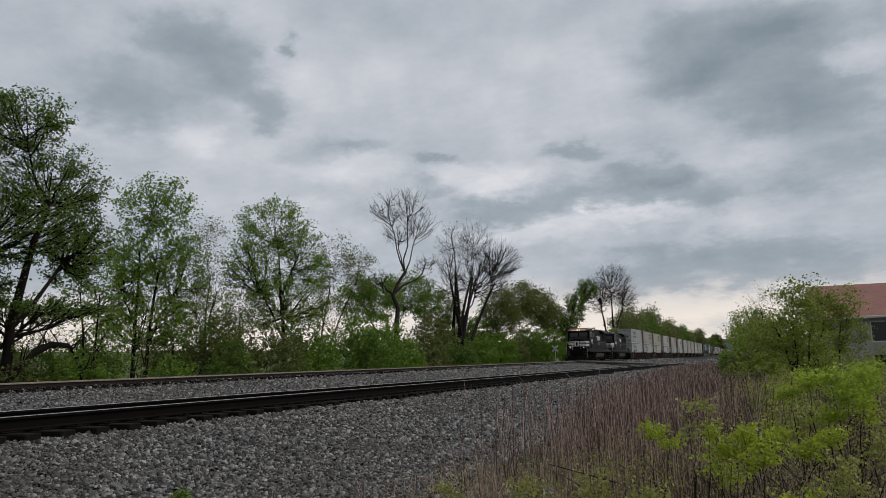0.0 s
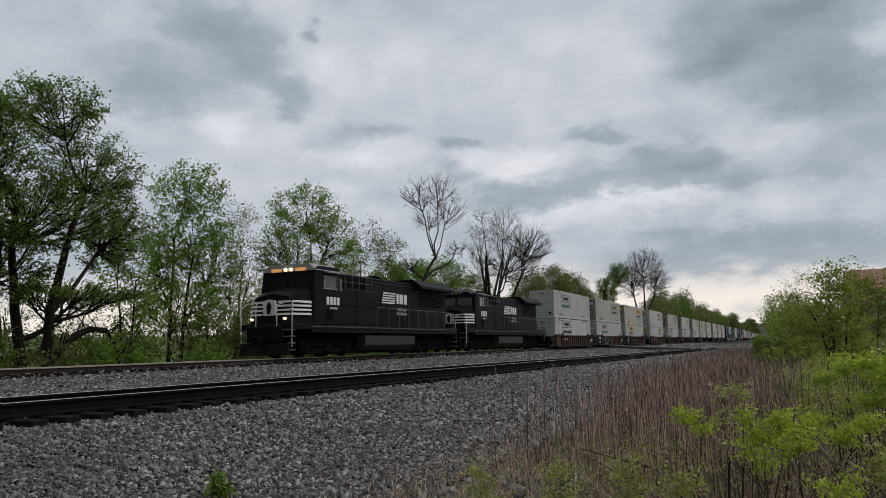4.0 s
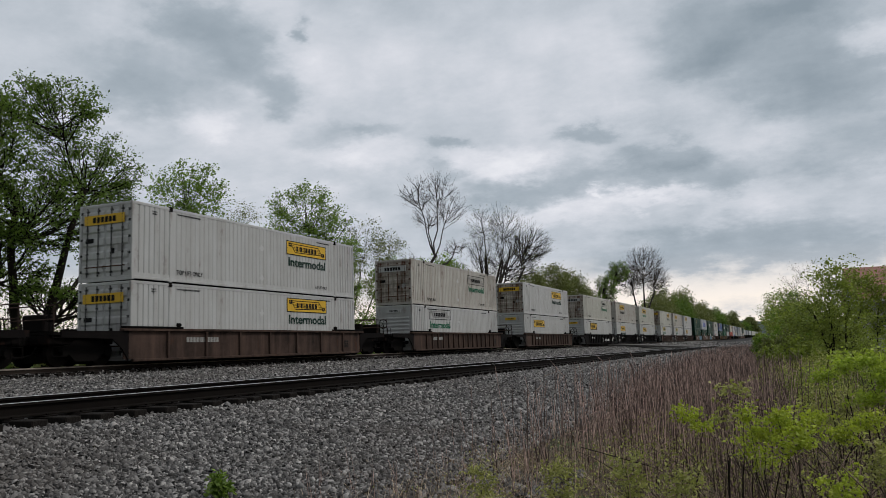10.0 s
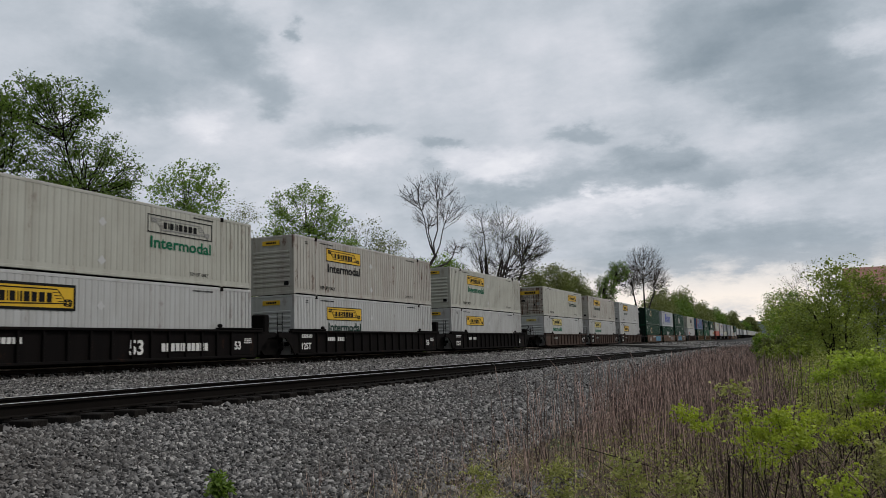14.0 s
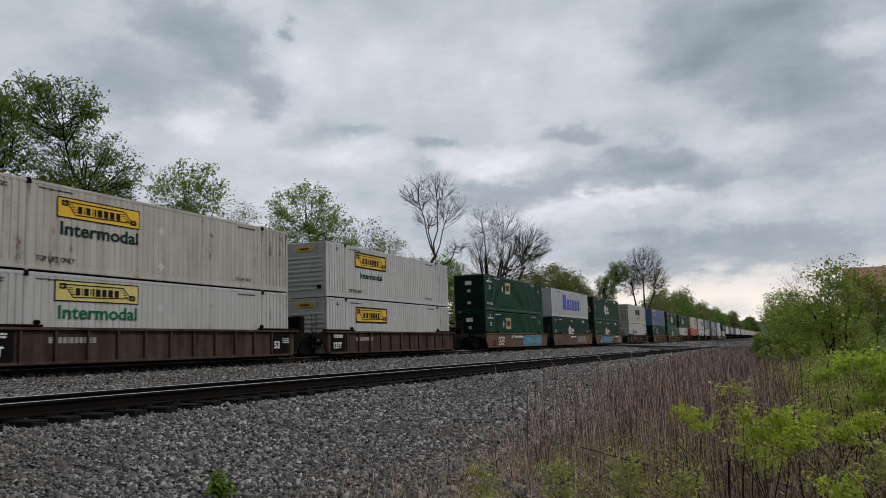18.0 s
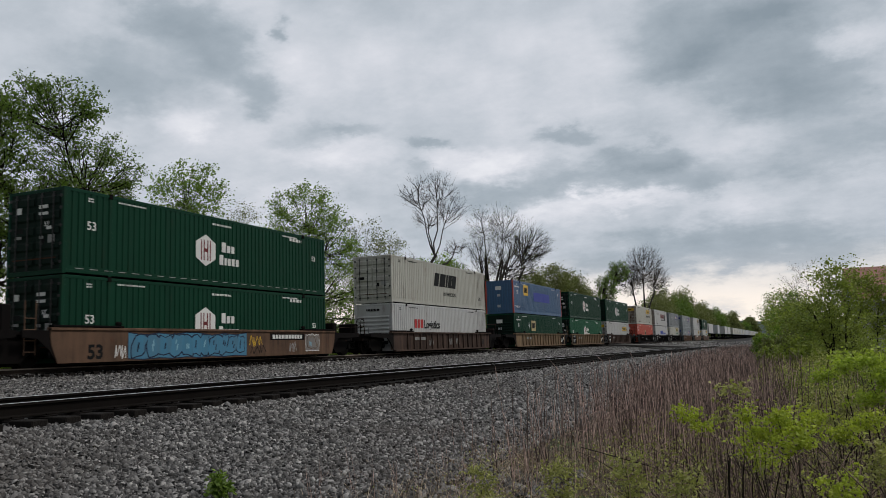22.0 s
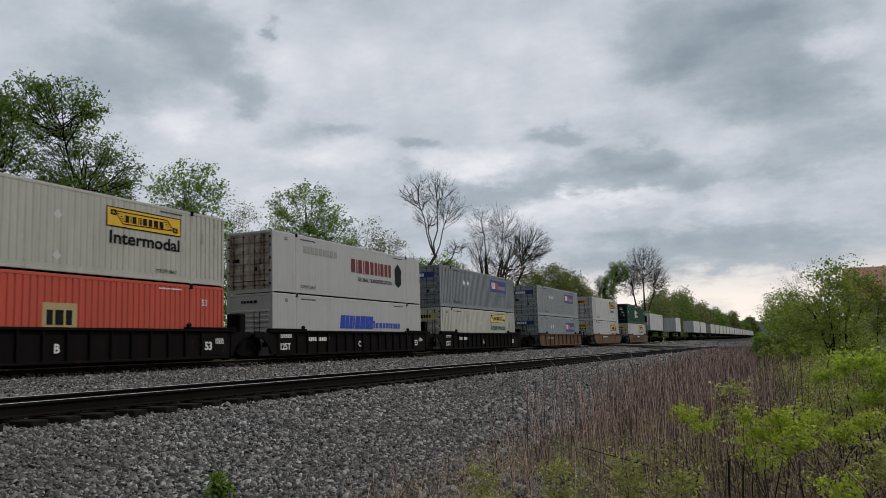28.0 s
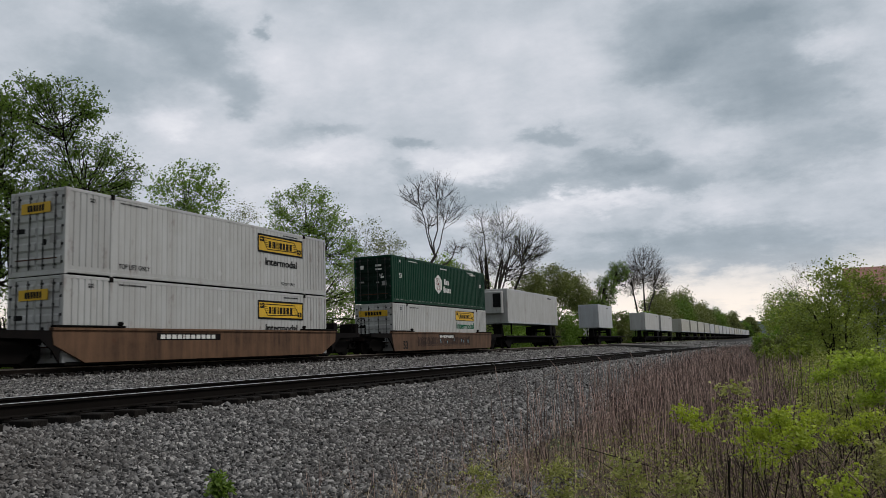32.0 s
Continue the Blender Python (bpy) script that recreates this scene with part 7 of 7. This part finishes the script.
    for k, (x, y, z) in enumerate([(-0.95, 5.0, 0.55), (-1.5, 5.3, 0.42), (-0.25, 5.6, 0.62), (0.45, 5.2, 0.60), (0.75, 5.8, 0.72), (0.2, 4.5, 0.55), (-0.55, 4.5, 0.52), (-2.14, 5.6, 0.34), (0.8, 7.2, 0.9)]):
        tree("weed_plant", "small olive green sapling among dead stems", x, y, [(0.0, 0.0, z, 0.10, 0.10), (0.05, 0.02, z - 0.12, 0.10, 0.08)], 180 + k, (M_LEAF_E, M_LEAF_D)[k % 3 == 2], 4, 0.028, 0.025, girth=0.012, twig=0.08, twigs=2, tips=0.55, stems=4, splay=0.09, scale=0.10, fork=0.2, bark=M_BARK, category="plant", group="small weeds")
    tree("weed_plant", "small bright green weed on the gravel", -4.53, 5.6, [(0.0, 0.0, 0.23, 0.055, 0.06), (0.04, 0.0, 0.16, 0.06, 0.04)], 197, M_LEAF_B, 3, 0.05, 0.03, girth=0.02, twig=0.05, twigs=3, tips=1.0, stems=3, splay=0.02, scale=0.10, fork=0.1, category="plant", group="small weeds")


M_LEAF_D2 = leaf_material("bright green shrub leaves", (0.18, 0.27, 0.03), (0.58, 0.68, 0.11), 0.48)
right_side()


def stalks(name, label, material, zones, seed, twigs=3, lean=0.10, arch=0.0):
    """Dead standing stems with fine side twigs, in one mesh."""
    rng = np.random.default_rng(seed)
    P, Q, R = [], [], []
    for x0, x1, y0, y1, number, h, r in zones:
        for _ in range(number):
            y = rng.uniform(y0, y1)
            x = rng.uniform(x0, x1) + 0.5 * noise.noise(Vector((y * 0.6, 3.0, 0)))
            if noise.noise(Vector((x * 0.9, y * 0.5, 7.0))) < rng.uniform(-0.7, 0.15) or rng.random() > 0.12 + (x - x0) / 1.3:
                continue
            base = np.array((x, y, ground_z(x, y) - 0.02))
            hh = h * rng.uniform(0.45, 1.15)
            ln = rng.normal(0, lean, 2)
            pts = [base]
            for k in (0.4, 0.75, 1.0):
                pts.append(base + (ln[0] * hh * k * (1 + arch * k), ln[1] * hh * k * (1 + arch * k), hh * (k - 0.35 * arch * k * k)))
            for i in range(3):
                P.append(pts[i])
                Q.append(pts[i + 1])
                R.append(r * (1, 0.8, 0.6)[i])
            for _ in range(rng.integers(0, twigs + 1)):
                k = rng.integers(1, 4)
                s = pts[k - 1] + (pts[k] - pts[k - 1]) * rng.random()
                e = s + (*rng.normal(0, 0.07, 2), rng.uniform(0.04, 0.18))
                P.append(s)
                Q.append(e)
                R.append(r * 0.5)
    P, Q, R = np.array(P), np.array(Q), np.array(R)[:, None]
    d = Q - P
    d /= np.linalg.norm(d, axis=1, keepdims=True) + 1e-9
    a = np.cross(d, (0.3, 0.9, 0.1))
    a /= np.linalg.norm(a, axis=1, keepdims=True) + 1e-9
    b = np.cross(d, a)
    ring = [a * math.cos(t) + b * math.sin(t) for t in (0, math.tau / 3, 2 * math.tau / 3)]
    v = np.stack([P + c * R for c in ring] + [Q + c * R * 0.75 for c in ring], 1).reshape(-1, 3)
    f = np.array([(0, 1, 4, 3), (1, 2, 5, 4), (2, 0, 3, 5)])
    f = (f[None] + (np.arange(len(P)) * 6)[:, None, None]).reshape(-1, 4)
    tagged(new(name, array_mesh(name, v, f, material)), label, "dead weeds", kind="stuff")


stalks("dead_weeds", "stand of reddish-brown dead weed stalks", M_STALK, (
    (-2.7, 0.0, 6.4, 10.0, 1000, 0.98, 0.0045), (-3.1, 0.2, 10.0, 16.0, 1300, 0.92, 0.0058), (-3.5, 0.4, 16.0, 26.0, 1500, 0.75, 0.007), (-4.6, 0.4, 26.0, 45.0, 2200, 0.6, 0.010), (-6.2, 0.2, 45.0, 100.0, 2400, 0.55, 0.016),
    (-1.3, 1.6, 4.6, 7.0, 420, 0.55, 0.004), (0.0, 1.8, 8.5, 14.0, 700, 0.8, 0.005), (-4.1, -2.4, 5.2, 9.0, 110, 0.4, 0.003)), 6)
stalks("bramble_stems", "dark arching bramble stems and fallen twigs", M_BRAMBLE, (
    (-1.2, 1.6, 4.6, 8.0, 420, 0.6, 0.0042), (-0.8, 1.2, 4.5, 6.5, 80, 0.85, 0.0065), (-2.6, -1.0, 5.6, 8.0, 30, 0.4, 0.003), (0.0, 1.8, 7.5, 13.0, 260, 0.9, 0.007)), 16, 2, 0.38, 0.6)
stalks("dry_grass", "low tangle of straw-coloured dead grass", M_STRAW, (
    (-3.3, 1.6, 4.6, 9.0, 6500, 0.28, 0.0022), (-3.6, 0.6, 9.0, 18.0, 3000, 0.24, 0.0035), (-4.3, -2.6, 4.6, 8.0, 500, 0.14, 0.002)), 9, 0, 0.35, 0.5)


def ground_leaves():
    lv = Leaves(77)
    rng = lv.rng
    for x0, x1, y0, y1, n, z0, z1, s in ((-1.4, 1.5, 4.6, 8.5, 9000, 0.05, 0.62, 0.021), (-2.8, -0.8, 5.0, 8.5, 1200, 0.02, 0.35, 0.02), (0.0, 1.8, 8.5, 14.0, 3200, 0.1, 0.8, 0.034), (-0.6, 0.8, 14.0, 24.0, 2600, 0.1, 0.7, 0.045)):
        x, y = rng.uniform(x0, x1, n), rng.uniform(y0, y1, n)
        z = z0 + (z1 - z0) * rng.random(n) + np.array([ground_z(a, b) for a, b in zip(x, y)])
        lv.c.append(np.stack([x, y, z], 1))
        lv.s.append(rng.uniform(0.5, 1.3, n) * s)
    tagged(new("undergrowth_leaves", lv.mesh("undergrowth_leaves", M_LEAF_E)), "sparse olive leaves on the tangled undergrowth", "undergrowth", kind="stuff")


ground_leaves()


def leaf_litter():
    lv = Leaves(78)
    rng = lv.rng
    for x0, x1, y0, y1, n, s in ((-3.6, 1.6, 4.8, 9.0, 4500, 0.035), (-3.8, 0.8, 9.0, 16.0, 3500, 0.05)):
        x, y = rng.uniform(x0, x1, n), rng.uniform(y0, y1, n)
        keep = rng.random(n) < np.clip((x + 4.0) / 1.4, 0.05, 1)
        x, y = x[keep], y[keep]
        lv.c.append(np.stack([x, y, np.array([ground_z(a, b) for a, b in zip(x, y)]) + rng.uniform(0.0, 0.03, len(x))], 1))
        lv.s.append(rng.uniform(0.5, 1.3, len(x)) * s)
    tagged(new("leaf_litter", lv.mesh("leaf_litter", M_LITTER, 0.0)), "brown dead leaves scattered on the ground", "leaf litter", kind="stuff")


leaf_litter()


def building():
    b = thing("brick_building", "pale two-storey building with a red metal roof and dark windows", "building", at=pose(4.65, 60.0, -0.55))
    w, d, eave, ridge = 26.0, 11.0, 4.1, 6.6
    holes_x = [3.05 + k * 3.0 for k in range(8)]
    wall = Mesh()
    for z0, z1 in ((-0.5, 0.35), (1.65, 2.4), (3.82, eave)):
        wall.box(0, w, 0, 0.3, z0, z1)
    for z0, z1 in ((0.35, 1.65), (2.4, 3.82)):
        x = 0.0
        for hx in holes_x:
            wall.box(x, hx, 0, 0.3, z0, z1)
            x = hx + 2.2
        wall.box(x, w, 0, 0.3, z0, z1)
    part("front_wall", wall, M_SIDING, b)
    part("side_wall", Mesh().prism(((0.3, -0.5), (d, -0.5), (d, eave), (d / 2, ridge - 0.1), (0.3, eave)), "x", 0.0, 0.3), M_SIDING, b)
    part("side_wall", Mesh().prism(((0.3, -0.5), (d, -0.5), (d, eave), (d / 2, ridge - 0.1), (0.3, eave)), "x", w - 0.3, w), M_SIDING, b)
    part("back_wall", Mesh().box(0.3, w - 0.3, d - 0.3, d, -0.5, eave), M_SIDING, b)
    for s in (0, 1):
        y0, y1 = (-0.5, d / 2) if s == 0 else (d / 2, d + 0.5)
        z0, z1 = (eave - 0.1, ridge) if s == 0 else (ridge, eave - 0.1)
        part("roof", Mesh().prism(((y0, z0), (y1, z1), (y1, z1 + 0.14), (y0, z0 + 0.14)), "x", -0.3, w + 0.3), M_ROOF, b, "red metal roof")
    part("gutter", Mesh().cbox(-0.3, w + 0.3, -0.62, -0.5, eave - 0.1, eave + 0.06, 0.02), M_LETTER, b)
    for hx in holes_x:
        for z0, z1 in ((0.35, 1.65), (2.4, 3.82)):
            win = part("window", Mesh().box(hx, hx + 2.2, 0.16, 0.20, z0, z1), M_GLASS, b, "dark glass")
            fr = Mesh()
            for a, c, e, g in ((hx, hx + 2.2, z0, z0 + 0.08), (hx, hx + 2.2, z1 - 0.08, z1), (hx, hx + 0.08, z0 + 0.08, z1 - 0.08), (hx + 2.12, hx + 2.2, z0 + 0.08, z1 - 0.08), (hx + 1.06, hx + 1.14, z0 + 0.08, z1 - 0.08)):
                fr.box(a, c, 0.08, 0.158, e, g)
            part("window_frame", fr, M_LETTER, win, "white frame")


M_SIDING = paint("pale siding", (0.46, 0.45, 0.43), 0.8, 0.3)
M_ROOF = paint("red metal roof", (0.30, 0.135, 0.11), 0.7, 0.4)
building()


def far_hills():
    m = Mesh()
    xs = [-1500 + k * 60 for k in range(51)]
    v, f = [], []
    for x in xs:
        h = 46 + 26 * noise.noise(Vector((x * 0.002, 2.0, 0))) + 8 * noise.noise(Vector((x * 0.012, 5.0, 0)))
        v += [(x, 2300, 0), (x, 2350, h), (x, 2700, h * 0.9)]
    for k in range(len(xs) - 1):
        a = k * 3
        f += [(a, a + 3, a + 4, a + 1), (a + 1, a + 4, a + 5, a + 2)]
    single("distant_hills", m.add(v, f), M_HILL, "wooded hills on the horizon, blue-green with haze in their colour", "hills", kind="structure", smooth=True)


# the air's haze is part of this pale grey-green base colour
M_HILL = plain("distant woods tinted with haze", (0.16, 0.19, 0.18), 1.0)
far_hills()


# ---- what moves ----
def place_at(t):
    """Where the first container's lead end is along the track after t seconds: the train slows a little."""
    return 159.522 - 20.1593 * t + 0.010328 * t * t


def motions():
    for ob, u, z in MOVERS:
        walk(ob, [(t, pose(FAR_X, u + place_at(t), FAR_Z + z)) for t in (0, 4, 8, 12, 16, 20, 24, 28, 32)])
    # wheels roll while they are near enough to be seen turning
    for ob, y, r, u in WHEELS:
        inside = [k * 0.04 for k in range(801) if -12 < u + place_at(k * 0.04) < 75]
        if not inside:
            continue
        rows = [(0.0, 0.0)] if inside[0] > 0 else []
        start = place_at(inside[0])
        rows += [(t, (start - place_at(t)) / r) for t in inside]
        if rows[-1][0] < 32:
            rows.append((32.0, rows[-1][1]))
        walk(ob, [(t, Matrix.Translation((0, y, r)) @ Matrix.Rotation(a, 4, "X")) for t, a in rows])
    walk(CLOUD_DECK, [(t, pose(0, 0, 0, 0, 0, 0.123 * (t - 20))) for t in (0, 8, 16, 24, 32)])


motions()
